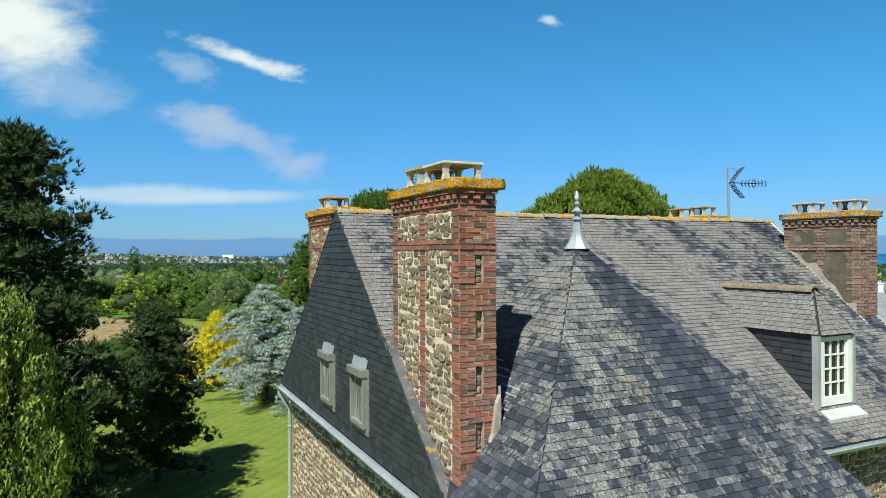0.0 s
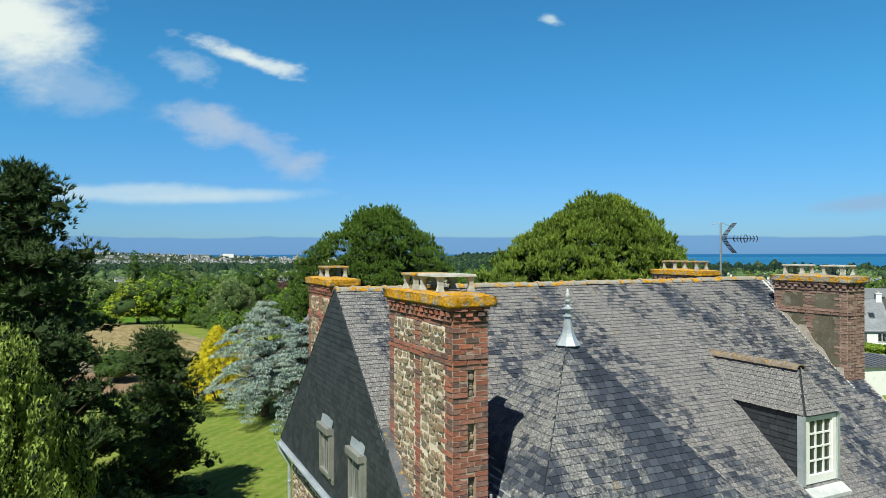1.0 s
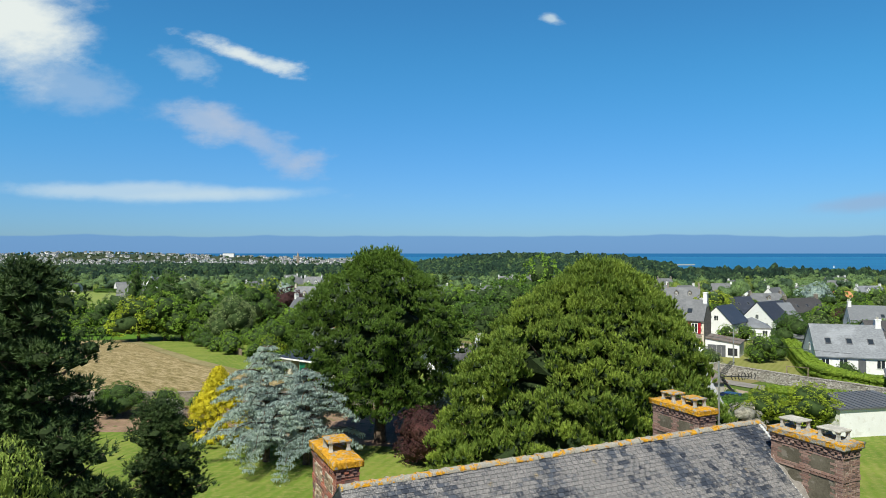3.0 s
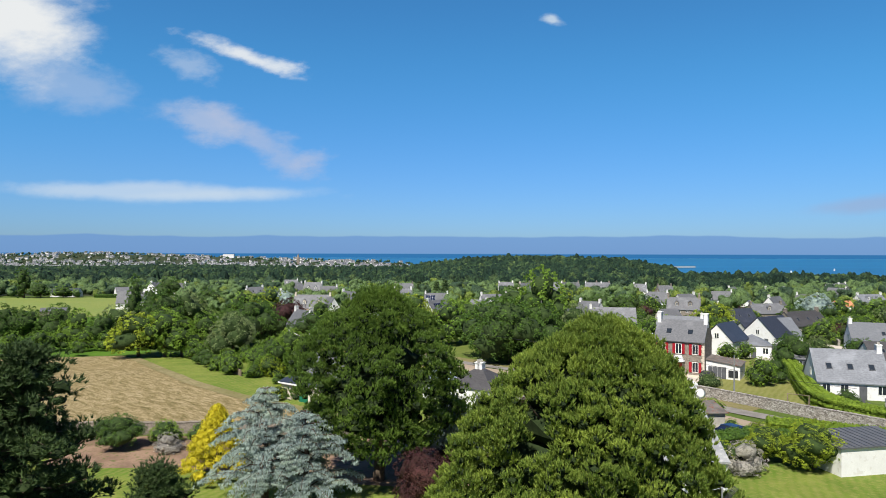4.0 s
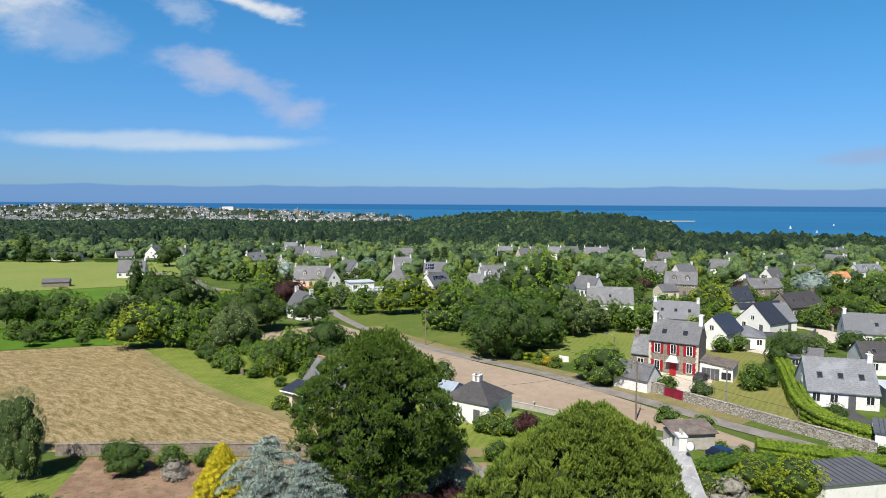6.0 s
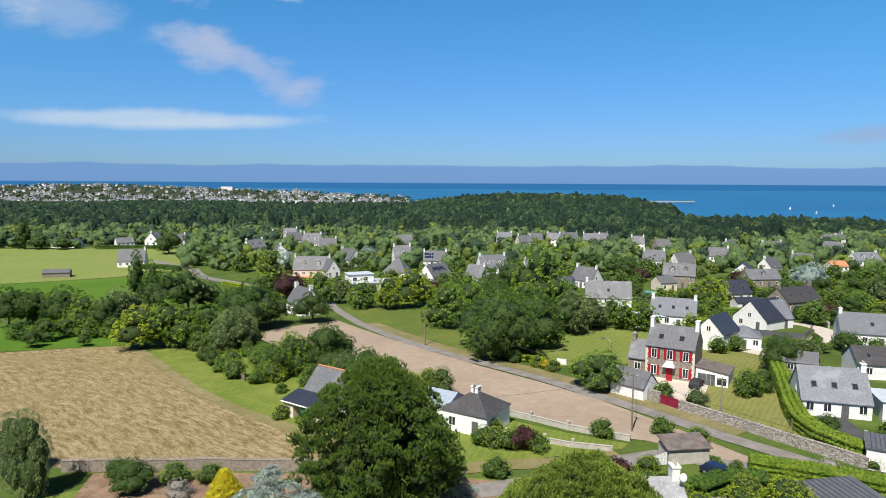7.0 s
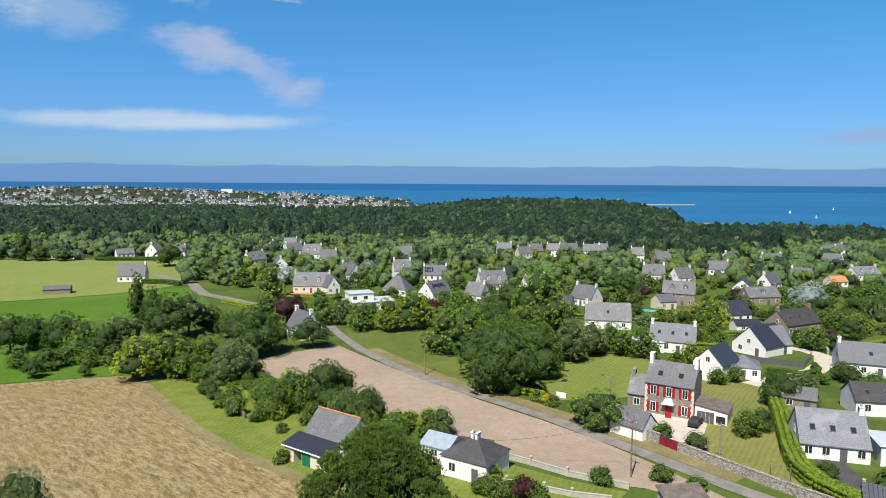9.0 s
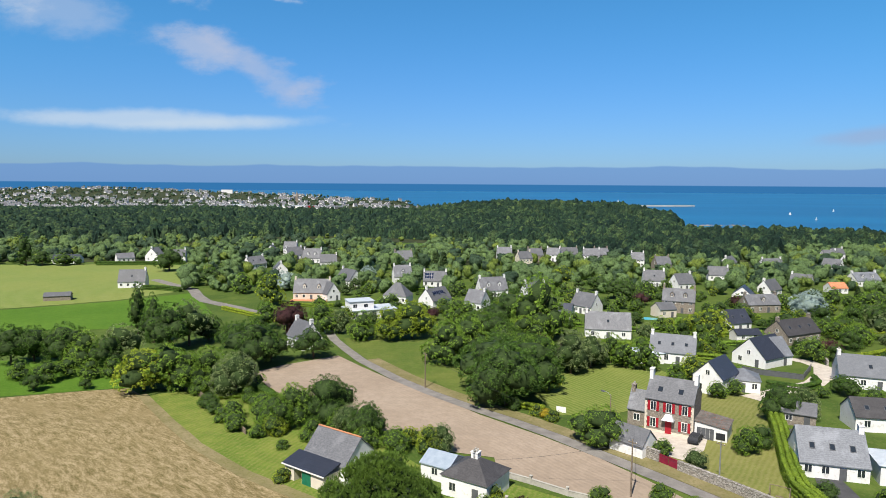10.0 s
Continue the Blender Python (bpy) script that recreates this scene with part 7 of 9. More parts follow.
house(-43.0, 188.0, 9.0, -48, 6.5, 3.2, 7.6, stacks=(-1, 1), wins=3, label="white house half hidden among dark trees")

# the red-shuttered house by the lane
RH = (40.5, 116.8, 2.4)
red = thing("shuttered_house", RH, -31, "granite house with red shutters and a slate roof", "house", "village houses")
RL, RD, RE, RR = 8.5, 7.0, 6.3, 9.4
g = Geo()
pts = [(0, -0.6), (RD, -0.6), (RD, RE), (RD / 2, RR - 0.1), (0, RE)]
g.v = [(-RL / 2, a, b) for a, b in pts] + [(RL / 2, a, b) for a, b in pts]
g.f = [(4, 3, 2, 1, 0), (5, 6, 7, 8, 9)] + [(i, j, 5 + j, 5 + i) for i, j in ((0, 1), (1, 2), (2, 3), (3, 4), (4, 0))]
g.m = [0] * len(g.f)
part("wall", g, M["granite"], red)
g = Geo()
g.box((-RL / 2 - 0.02, -0.04, 0), (RL / 2 + 0.02, 0.02, 0.5))
g.box((-RL / 2 - 0.02, -0.08, RE - 0.25), (RL / 2 + 0.02, 0.02, RE))
part("plinth_and_cornice", g, M["cream_wall"], red)
for s in (-1, 1):
    for k in range(12):
        g = Geo()
        wq = 0.5 if k % 2 else 0.32
        a, b = sorted((s * (RL / 2 + 0.015), s * (RL / 2 - wq)))
        g.box((a, -0.035, 0.5 + k * 0.48), (b, 0.2, 0.95 + k * 0.48))
        part("quoin", g, M["cream_wall"], red)
slope = (RR - RE) / (RD / 2)
for s in (0, 1):
    g = Geo()
    ya, yb = (-0.3, RD / 2) if s == 0 else (RD / 2, RD + 0.3)
    za, zb = (RE - 0.3 * slope, RR) if s == 0 else (RR, RE - 0.3 * slope)
    g.v = [(-RL / 2 - 0.05, ya, za), (RL / 2 + 0.05, ya, za), (RL / 2 + 0.05, yb, zb), (-RL / 2 - 0.05, yb, zb)]
    g.v += [(x, y, z + 0.15) for x, y, z in g.v]
    g.f = [(4, 5, 6, 7), (3, 2, 1, 0), (0, 1, 5, 4), (1, 2, 6, 5), (2, 3, 7, 6), (3, 0, 4, 7)]
    g.m = [0] * 6
    part("roof_slope", g, M["roof_slate"], red)
for s in (-1, 1):
    g = Geo()
    cx = s * (RL / 2 - 0.3)
    g.box((cx - 0.32, RD / 2 - 0.7, RR - 1.0), (cx + 0.32, RD / 2 + 0.7, RR + 1.3))
    g.box((cx - 0.38, RD / 2 - 0.76, RR + 1.3), (cx + 0.38, RD / 2 + 0.76, RR + 1.45))
    part("chimney", g, M["white_wall"], red)
for wx in (-2.75, 0.0, 2.75):
    window_on(red, wx, -0.02, 4.0, 1.05, 1.75, 0, M["red_paint"])
for wx in (-2.75, 2.75):
    window_on(red, wx, -0.02, 0.95, 1.05, 1.75, 0, M["red_paint"])
g = Geo()
g.box((-0.55, -0.08, 0.1), (0.55, 0.02, 2.4))
part("door", g, M["red_paint"], red, "red front door")
g = Geo()
g.face([(-1.1, -1.1, 2.75), (1.1, -1.1, 2.75), (0.5, -0.03, 3.75), (-0.5, -0.03, 3.75)])
g.face([(-1.1, -1.1, 2.75), (-0.5, -0.03, 3.75), (-1.1, -0.03, 2.75)])
g.face([(1.1, -1.1, 2.75), (1.1, -0.03, 2.75), (0.5, -0.03, 3.75)])
g.face([(-1.1, -0.03, 2.75), (1.1, -0.03, 2.75), (1.1, -1.1, 2.75), (-1.1, -1.1, 2.75)])
part("porch_roof", g, M["lead"], red, "pale hipped porch roof")
for sx in (-1.9, 1.7):
    m = Matrix.Translation(Vector((sx, RD * 0.2, RE + slope * RD * 0.2 + 0.15))) @ Matrix(((1, 0, 0), tuple(Vector((0, 1, slope)).normalized()), tuple(Vector((0, -slope, 1)).normalized()))).transposed().to_4x4()
    g = Geo()
    g.box((-0.4, -0.5, 0), (0.4, 0.5, 0.08), m=m)
    part("skylight", g, M["glass"], red, "dark skylight")
_t = radians(-31)


def by_red(x, y):
    return (RH[0] + x * math.cos(_t) - y * math.sin(_t), RH[1] + x * math.sin(_t) + y * math.cos(_t))


house(*by_red(-RL / 2 - 1.9, 1.8), 3.4, -31, 5, 3.1, 6.0, walls="granite", stacks=(-1,), wins=1, door=False, base=2.4, label="low stone annexe with one chimney", name="annexe")
garage = thing("garage", (*by_red(RL / 2 + 2.8, 0.8), 2.4), -31, "white lean-to garage with dark glazed doors", "garage")
g = Geo()
pts = [(-2.7, -0.4), (2.7, -0.4), (2.7, 2.5), (-2.7, 3.2)]
g.v = [(a, 0, b) for a, b in pts] + [(a, 6, b) for a, b in pts]
g.f = [(0, 1, 2, 3), (7, 6, 5, 4), (1, 0, 4, 5), (2, 1, 5, 6), (0, 3, 7, 4), (3, 2, 6, 7)]
g.m = [0] * 6
part("wall", g, M["white_wall"], garage)
g = Geo()
g.v = [(-2.8, -0.2, 3.23), (2.9, -0.2, 2.49), (2.9, 6.2, 2.49), (-2.8, 6.2, 3.23)]
g.v += [(x, y, z + 0.1) for x, y, z in g.v]
g.f = [(4, 5, 6, 7), (3, 2, 1, 0), (0, 1, 5, 4), (1, 2, 6, 5), (2, 3, 7, 6), (3, 0, 4, 7)]
g.m = [0] * 6
part("roof", g, M["rust_roof"], garage)
for k in range(4):
    g = Geo()
    g.box((-2.3 + k * 0.72, -0.06, 0), (-1.62 + k * 0.72, 0.02, 2.15))
    part("door_leaf", g, M["anthracite"], garage)
# Dark panel on a solid wall, coloured like the shade within a hole.
g = Geo()
g.box((0.9, -0.05, 0.5), (2.4, 0.02, 1.7))
part("opening", g, M["dark_metal"], garage)

# cottage, gate and walls along the lane
house(30.4, 107.6, 6.2, -46, 4.4, 2.2, 4.3, stacks=(), wins=0, door=False, base=2.5, label="low white cottage beside the lane", name="cottage")


def wall_run(name, points, high, thick, mat, label, posts=0.0):
    """A free-standing wall along a line of points; posts: their spacing."""
    ob = thing(name, (points[0][0], points[0][1], land(*points[0])), 0, label, "wall")
    x0, y0, z0 = points[0][0], points[0][1], land(*points[0])
    for a, b in zip(points, points[1:]):
        d = Vector((b[0] - a[0], b[1] - a[1]))
        n, step = max(1, int(d.length / 4)), None
        for i in range(n):
            p, q = Vector(a) + d * (i / n), Vector(a) + d * ((i + 1) / n)
            m = Matrix.Translation((p.x - x0, p.y - y0, land(p.x, p.y) - z0)) @ Matrix.Rotation(math.atan2(d.y, d.x), 4, "Z")
            g = Geo()
            top = high * rng.uniform(0.96, 1.04)
            g.box((-0.02, -thick / 2, -0.4), ((q - p).length, thick / 2, top), m=m)
            g.box((-0.02, -thick / 2 - 0.04, top), ((q - p).length, thick / 2 + 0.04, top + 0.08), m=m)
            part("wall_section", g, M[mat], ob)
            if posts:
                g = Geo()
                g.box((-0.18, -0.2, -0.3), (0.18, 0.2, high + 0.45), m=m)
                g.box((-0.22, -0.24, high + 0.45), (0.22, 0.24, high + 0.55), m=m)
                part("post", g, M["concrete"], ob)
    return ob


wall_run("garden_wall", [(33.6, 106.3), (35.0, 104.4)], 1.7, 0.5, "lane_wall", "old granite garden wall beside the lane")
wall_run("garden_wall", [(37.0, 101.3), (41.3, 95.6), (46.4, 88.4), (50, 84), (53.0, 79.8)], 1.5, 0.5, "lane_wall", "long granite garden wall along the lane")
wall_run("low_wall", [(8.6, 99.0), (13.2, 96.0), (18.0, 92.4), (25.8, 88.3)], 0.8, 0.25, "concrete", "low concrete garden wall with posts", 1)
wall_run("low_wall", [(3.6, 92.0), (9.0, 89.6), (14.0, 87.6), (17.5, 86.0), (22.5, 84.8)], 0.7, 0.25, "concrete", "low concrete front wall with posts", 1)
wall_run("field_wall", [(-46, 77.5), (-30, 78.3), (-17, 78.2), (-6, 77.6)], 1.4, 0.5, "granite", "old stone wall between lawn and hay field")
wall_run("panel_fence", [(74.5, 164.5), (78.5, 161.0), (86.0, 156.6), (93.4, 166.8)], 1.4, 0.08, "anthracite", "dark grey panel fence round a modern garden")
wall_run("garden_wall", [(100.0, 171.0), (103.5, 180.0), (112.0, 187.0)], 1.5, 0.5, "lane_wall", "granite wall beside the village street")
wall_run("garden_fence", [(-55.3, 142.9), (-43.9, 127.6), (-35.0, 114.6)], 1.2, 0.08, "wood", "weathered pale board fence across the garden")
wall_run("white_fence", [(58, 88.5), (63.0, 85.5), (70, 82)], 1.1, 0.12, "white_wall", "white panel fence beside a driveway", 1)
gate = thing("red_gate", (35.0, 104.4, 2.5), -57, "wine-red solid driveway gate", "gate")
for k in range(2):
    g = Geo()
    g.box((k * 1.8 + 0.05, -0.04, 0.1), (k * 1.8 + 1.75, 0.04, 1.5 + 0.12 * k))
    g.box((k * 1.8 + 0.05, -0.07, 1.42), (k * 1.8 + 1.75, 0.07, 1.52))
    part("gate_leaf", g, M["wine_paint"], gate)

# the small barn and its lean-to
barn_t = radians(-35)


def by_barn(x, y):
    return (-17.9 + x * math.cos(barn_t) - y * math.sin(barn_t), 97.0 + x * math.sin(barn_t) + y * math.cos(barn_t))


house(*by_barn(0, 0), 8.8, -35, 7.0, 3.0, 6.3, walls="white_wall", roof="roof_slate", stacks=(), wins=0, door=False, base=2.6, label="small barn with a slate roof and orange ridge", name="barn", category="barn")
leanto = thing("lean_to", (*by_barn(-0.9, -3.1), 2.6), -35, "lean-to shed with a dark sheet roof and green door", "shed")
g = Geo()
g.box((-4.2, 0, -0.4), (-2.2, 3.0, 2.35))
part("wall", g, M["cream_wall"], leanto)
g = Geo()
g.box((-0.6, 0.05, -0.4), (4.2, 3.0, 2.3))
part("wall", g, M["cream_wall"], leanto)
# Back of the open bay, given a dark colour for its shade.
g = Geo()
g.box((-2.2, 2.7, -0.4), (-0.6, 3.0, 2.3))
part("back_wall", g, M["dark_metal"], leanto, "dark open bay")
g = Geo()
g.v = [(-4.5, -0.35, 2.4), (4.4, -0.35, 2.4), (4.4, 3.2, 3.3), (-4.5, 3.2, 3.3)]
g.v += [(x, y, z + 0.12) for x, y, z in g.v]
g.f = [(4, 5, 6, 7), (3, 2, 1, 0), (0, 1, 5, 4), (1, 2, 6, 5), (2, 3, 7, 6), (3, 0, 4, 7)]
g.m = [0] * 6
part("roof", g, M["dark_slate"], leanto)
g = Geo()
g.box((-4.5, -0.39, 2.28), (4.4, -0.35, 2.5))
part("fascia", g, M["white_paint"], leanto)
g = Geo()
g.box((-0.5, 0.0, 0), (1.3, 0.06, 2.1))
part("door", g, M["green_paint"], leanto, "green painted door")
g = Geo()
g.tube([(-4.5, 3.5, 6.5), (4.5, 3.5, 6.5)], [0.13, 0.13], 8)
cap_ob = part("ridge_cap", g, M["tile_roof"], leanto, "orange ridge tiles")
cap_ob.matrix_basis = Matrix.Translation((0.9, 3.1, 0))

# the hip-roofed cottage beyond the pine
house(3.0, 90.6, 7.4, -32, 7.0, 3.0, 5.4, roof="mid_slate", stacks=(-1, 1), wins=2, hip=True, base=2.6, high=0.5, label="white cottage with a dark hipped slate roof", name="cottage")
house(-1.2, 96.8, 5, -32, 5.0, 2.4, 3.6, roof="blue_sheet", stacks=(), wins=1, base=2.6, label="low annexe with a pale sheet roof", name="annexe")
# large grey-roofed neighbour beside the broad pine
house(15.5, 50.5, 11.5, 0, 13.0, 5.8, 9.2, stacks=(1,), wins=3, base=2.6, high=1.1, roof="pale_slate_roof", label="white neighbouring house with a pale slate roof")
dish = thing("satellite_dish", (21.2, 55.9, 11.6), 10, "white satellite dish on a chimney", "satellite dish")
g = Geo()
g.lathe([(0.05, 0.10), (0.25, 0.06), (0.42, 0.0), (0.40, 0.0), (0.24, 0.045), (0.04, 0.085)], (0, 0, 0), 18)
bowl = part("bowl", g, M["white_paint"], dish, smooth=True)
bowl.matrix_basis = Matrix.Translation((0, -0.15, 0.75)) @ Matrix.Rotation(radians(75), 4, "X")
g = Geo()
g.tube([(0, 0.05, 0.0), (0, 0.05, 0.75), (0, -0.1, 0.78)], [0.03] * 3, 6)
part("bracket", g, M["steel"], dish)

# garages, sheds and a parked car
for gx, gy, gl, gt, label in ((41.5, 67.5, 8.5, 12, "white flat-roofed garage with a dark sheet roof"), (56.5, 80.5, 6, -30, "small garage under a dark sheet roof")):
    ob = thing("garage", (gx, gy, land(gx, gy)), gt, label, "garage")
    g = Geo()
    g.box((-gl / 2, -2.4, -0.4), (gl / 2, 2.4, 2.7))
    part("wall", g, M["white_wall"], ob)
    g = Geo()
    g.v = [(-gl / 2 - 0.2, -2.6, 2.72), (gl / 2 + 0.2, -2.6, 2.72), (gl / 2 + 0.2, 2.6, 3.1), (-gl / 2 - 0.2, 2.6, 3.1)]
    g.v += [(x, y, z + 0.14) for x, y, z in g.v]
    g.f = [(4, 5, 6, 7), (3, 2, 1, 0), (0, 1, 5, 4), (1, 2, 6, 5), (2, 3, 7, 6), (3, 0, 4, 7)]
    g.m = [0] * 6
    part("roof", g, M["anthracite"], ob)
    for k in range(1, 12):
        g = Geo()
        xx = -gl / 2 + gl * k / 12
        g.v = [(xx - 0.03, -2.6, 2.86), (xx + 0.03, -2.6, 2.86), (xx + 0.03, 2.6, 3.24), (xx - 0.03, 2.6, 3.24)]
        g.v += [(x, y, z + 0.05) for x, y, z in g.v]
        g.f = [(4, 5, 6, 7), (0, 1, 5, 4), (1, 2, 6, 5), (2, 3, 7, 6), (3, 0, 4, 7)]
        g.m = [0] * 5
        part("roof_rib", g, M["dark_slate"], ob)
shed = thing("shed", (31.2, 81.0, 2.6), 8, "old shed with a rusty patched sheet roof", "shed")
g = Geo()
g.box((-2.7, 0, -0.4), (2.7, 3.0, 2.0))
part("wall", g, M["concrete"], shed)
g = Geo()
g.v = [(-3.0, -0.3, 2.0), (3.0, -0.3, 2.0), (3.0, 3.2, 2.75), (-3.0, 3.2, 2.75)]
g.v += [(x, y, z + 0.1) for x, y, z in g.v]
g.f = [(4, 5, 6, 7), (3, 2, 1, 0), (0, 1, 5, 4), (1, 2, 6, 5), (2, 3, 7, 6), (3, 0, 4, 7)]
g.m = [0] * 6
part("roof", g, M["rust_roof"], shed)
fence = thing("white_gate", (25.2, 79.6, 2.6), 20, "white painted wooden gate beside the track", "gate")
for k in range(8):
    g = Geo()
    g.box((k * 0.42, -0.03, 0.1), (k * 0.42 + 0.34, 0.03, 1.3 + 0.05 * k))
    part("board", g, M["white_paint"], fence)
for zz in (0.4, 1.1):
    g = Geo()
    g.box((-0.05, 0.03, zz), (3.4, 0.07, zz + 0.1))
    part("rail", g, M["white_paint"], fence)


def parked_car(x, y, turn, paint, label):
    ob = thing("car", (x, y, land(x, y) + 0.1), turn, label, "car")
    g = Geo()
    side = [(-2.05, 0.32), (2.05, 0.32), (2.1, 0.75), (1.25, 0.92), (0.55, 1.42), (-1.2, 1.46), (-1.85, 0.95), (-2.1, 0.85)]
    k = len(side)
    for yy, f in ((-0.85, 1.0), (0.85, 1.0)):
        g.v += [(a, yy * (0.82 if b > 1.2 else 1.0), b) for a, b in side]
    g.f = [tuple(range(k)), tuple(range(2 * k - 1, k - 1, -1))] + [((i + 1) % k, i, k + i, k + (i + 1) % k) for i in range(k)]
    g.m = [0] * len(g.f)
    part("body", g, paint, ob, bevel=0.06)
    g = Geo()
    g.box((-1.5, -0.76, 0.98), (0.75, 0.76, 1.36))
    part("window_band", g, M["glass"], ob)
    for a in (-1.3, 1.35):
        for b in (-0.8, 0.8):
            g = Geo()
            g.tube([(a, b - 0.1, 0.32), (a, b + 0.1, 0.32)], [0.32, 0.32], 14)
            wheel = part("tyre", g, M["rubber"], ob)
            g = Geo()
            g.tube([(a, b - 0.11, 0.32), (a, b + 0.11, 0.32)], [0.2, 0.2], 10)
            part("rim", g, M["steel"], wheel)
    return ob


parked_car(33.4, 77.3, -55, M["car_blue"], "dark blue parked car on the track")
parked_car(*by_red(RL / 2 + 0.7, -1.4), 56, M["dark_metal"], "dark car parked before the garage")


def pole(x, y, high, label, lamp=False, wood=True):
    ob = thing("street_lamp" if lamp else "utility_pole", (x, y, land(x, y)), -50, label, "street lamp" if lamp else "utility pole")
    g = Geo()
    g.tube([(0, 0, -0.3), (0, 0, high)], [0.14, 0.09], 8)
    part("post", g, M["wood"] if wood else M["steel"], ob)
    g = Geo()
    if lamp:
        g.tube([(0, 0, high - 0.1), (-0.7, 0, high + 0.3), (-1.6, 0, high + 0.35)], [0.05] * 3, 6)
        part("arm", g, M["steel"], ob)
        g = Geo()
        g.box((-2.2, -0.18, high + 0.2), (-1.4, 0.18, high + 0.42), taper=0.8)
        part("lamp_head", g, M["anthracite"], ob)
    else:
        g.box((-0.7, -0.05, high - 0.5), (0.7, 0.05, high - 0.38))
        part("crossarm", g, M["wood"], ob)
        for d in (-0.6, 0.0, 0.6):
            g = Geo()
            g.lathe([(0.03, 0), (0.05, 0.03), (0.03, 0.08), (0.05, 0.12), (0.02, 0.16)], (d, 0, high - 0.38), 8)
            part("insulator", g, M["white_paint"], ob)
    return ob


pole(27.0, 92.0, 8.6, "wooden utility pole carrying wires beside the lane")
pole(-4.2, 146.8, 8.2, "wooden utility pole at the lane's edge")
pole(30.2, 117.5, 7.0, "street lamp on a wooden post", lamp=True)
pole(41.5, 96.6, 6.6, "grey concrete pole behind the garden wall", wood=False)
for a, b in (((27.0, 92.0, 10.8), (-4.2, 146.8, 8.9)), ((27.0, 92.0, 10.8), (8.0, 96.2, 6.2)), ((27.0, 92.0, 10.8), (31.5, 106.5, 6.6)), ((27.0, 92.0, 10.8), (30.2, 117.5, 9.2)), ((27.0, 92.0, 10.8), (44, 72, 9.5))):
    g = Geo()
    A, B = Vector(a), Vector(b)
    pts = [A.lerp(B, t / 10) - Vector((0, 0, 4 * (t / 10) * (1 - t / 10) * 0.02 * (B - A).length)) for t in range(11)]
    g.tube(pts, [0.018] * 11, 4)
    single("overhead_wire", g, M["dark_metal"], "thin dark overhead wire strung between poles", "wire", "overhead wires")

swing = thing("garden_swing", (48.0, 91.5, 2.6), -35, "wooden garden swing frame on the grass", "swing")
for s in (-1.3, 1.3):
    for d in (-0.8, 0.8):
        g = Geo()
        g.tube([(s, d, 0), (s, 0, 2.1)], [0.05, 0.05], 6)
        part("leg", g, M["wood"], swing)
g = Geo()
g.tube([(-1.4, 0, 2.1), (1.4, 0, 2.1)], [0.05, 0.05], 6)
part("beam", g, M["wood"], swing)
g = Geo()
g.box((-0.5, -0.2, 0.5), (0.5, 0.2, 0.55))
part("seat", g, M["wood"], swing)
panel = Geo()
panel.box((-1.0, -0.05, 0), (1.0, 0.05, 1.2))
single("white_board", panel, M["white_wall"], "white board standing by the garden hedge", "panel", place=(23.4, 129.2, land(23.4, 129.2)), turn=-30)
hut = thing("garden_hut", (48.6, 172, land(48.6, 172)), -18, "small white pool house with a dark opening", "hut")
g = Geo()
g.box((-2.3, 0, -0.3), (2.3, 3.5, 2.6))
part("wall", g, M["white_wall"], hut)
g = Geo()
g.box((-2.6, -0.3, 2.6), (2.6, 3.8, 2.8))
part("roof", g, M["roof_slate"], hut)
# The front is solid: this dark panel paints the shaded inside.
g = Geo()
g.box((-1.7, -0.03, 0.2), (0.6, 0.02, 2.2))
part("opening", g, M["dark_metal"], hut)
pool = Geo()
pool.box((-5, -2.2, 0.0), (5, 2.2, 0.12))
single("swimming_pool", pool, M["pool_water"], "turquoise swimming pool behind low walls", "pool", place=(74.5, 242, land(74.5, 242)), turn=-20)
terrace = Geo()
terrace.box((-8, -4.5, -0.3), (8, 0, 0.12))
single("terrace", terrace, M["tile_roof"], "orange paved terrace before the villa", "terrace", place=(-57, 281, land(-57, 281)), turn=-8)


# ---- planting ----
plant("dark", -110.3, 166.0, 11.0, 1)
plant("dark", -106.5, 169.3, 10.1, 1)
plant("dark", -99.3, 169.5, 10.9, 1)
plant("leaf", -90.2, 163.7, 9.5, 1)
plant("dark", -84.7, 163.9, 8.5, 1)
plant("grey", -84.1, 170.1, 10.5, 1.2)
plant("tall", -92.4, 197.7, 18.1, 0.8)
plant("tall", -86.1, 193.8, 14.8, 0.9)
plant("dark", -77.4, 184.3, 14.4, 1)
plant("grey", -74.2, 190.4, 14.1, 1)
plant("dark", -71.3, 198.5, 8.7, 1)
plant("dark", -60.5, 188.6, 8.2, 1.1)
plant("dark", -48.0, 165.2, 13.6, 1.1)
plant("dark", -45.4, 171.5, 9.9, 1)
plant("dark", -35.0, 175.1, 9.1, 1.2)
plant("purple", -48.7, 208.2, 10.8, 1)
plant("lime", -65.7, 142.6, 10.3, 1.3)
plant("leaf", -60.2, 142.7, 10.9, 1.2)
plant("leaf", -56.9, 143.8, 9.4, 1.1)
plant("leaf", -52.8, 146.3, 9.9, 1)
plant("grey", -44.3, 138.8, 10.3, 1)
plant("leaf", -43.2, 144.2, 7.1, 1)
plant("leaf", -30.1, 117.1, 6.9, 1)
plant("leaf", -27.6, 120.4, 8.2, 1)
plant("dark", -21.7, 121.9, 9.7, 1)
plant("grey", -16.6, 114.5, 6.1, 1)
plant("dark", -13.2, 113.0, 7.1, 1)
plant("bush", -33.2, 120.9, 4.8, 1)
plant("lime_bush", -30.1, 115.3, 3.6, 1)
plant("bush", -7.8, 107.2, 3.6, 1)
plant("lime", -2.2, 107.3, 5.2, 1)
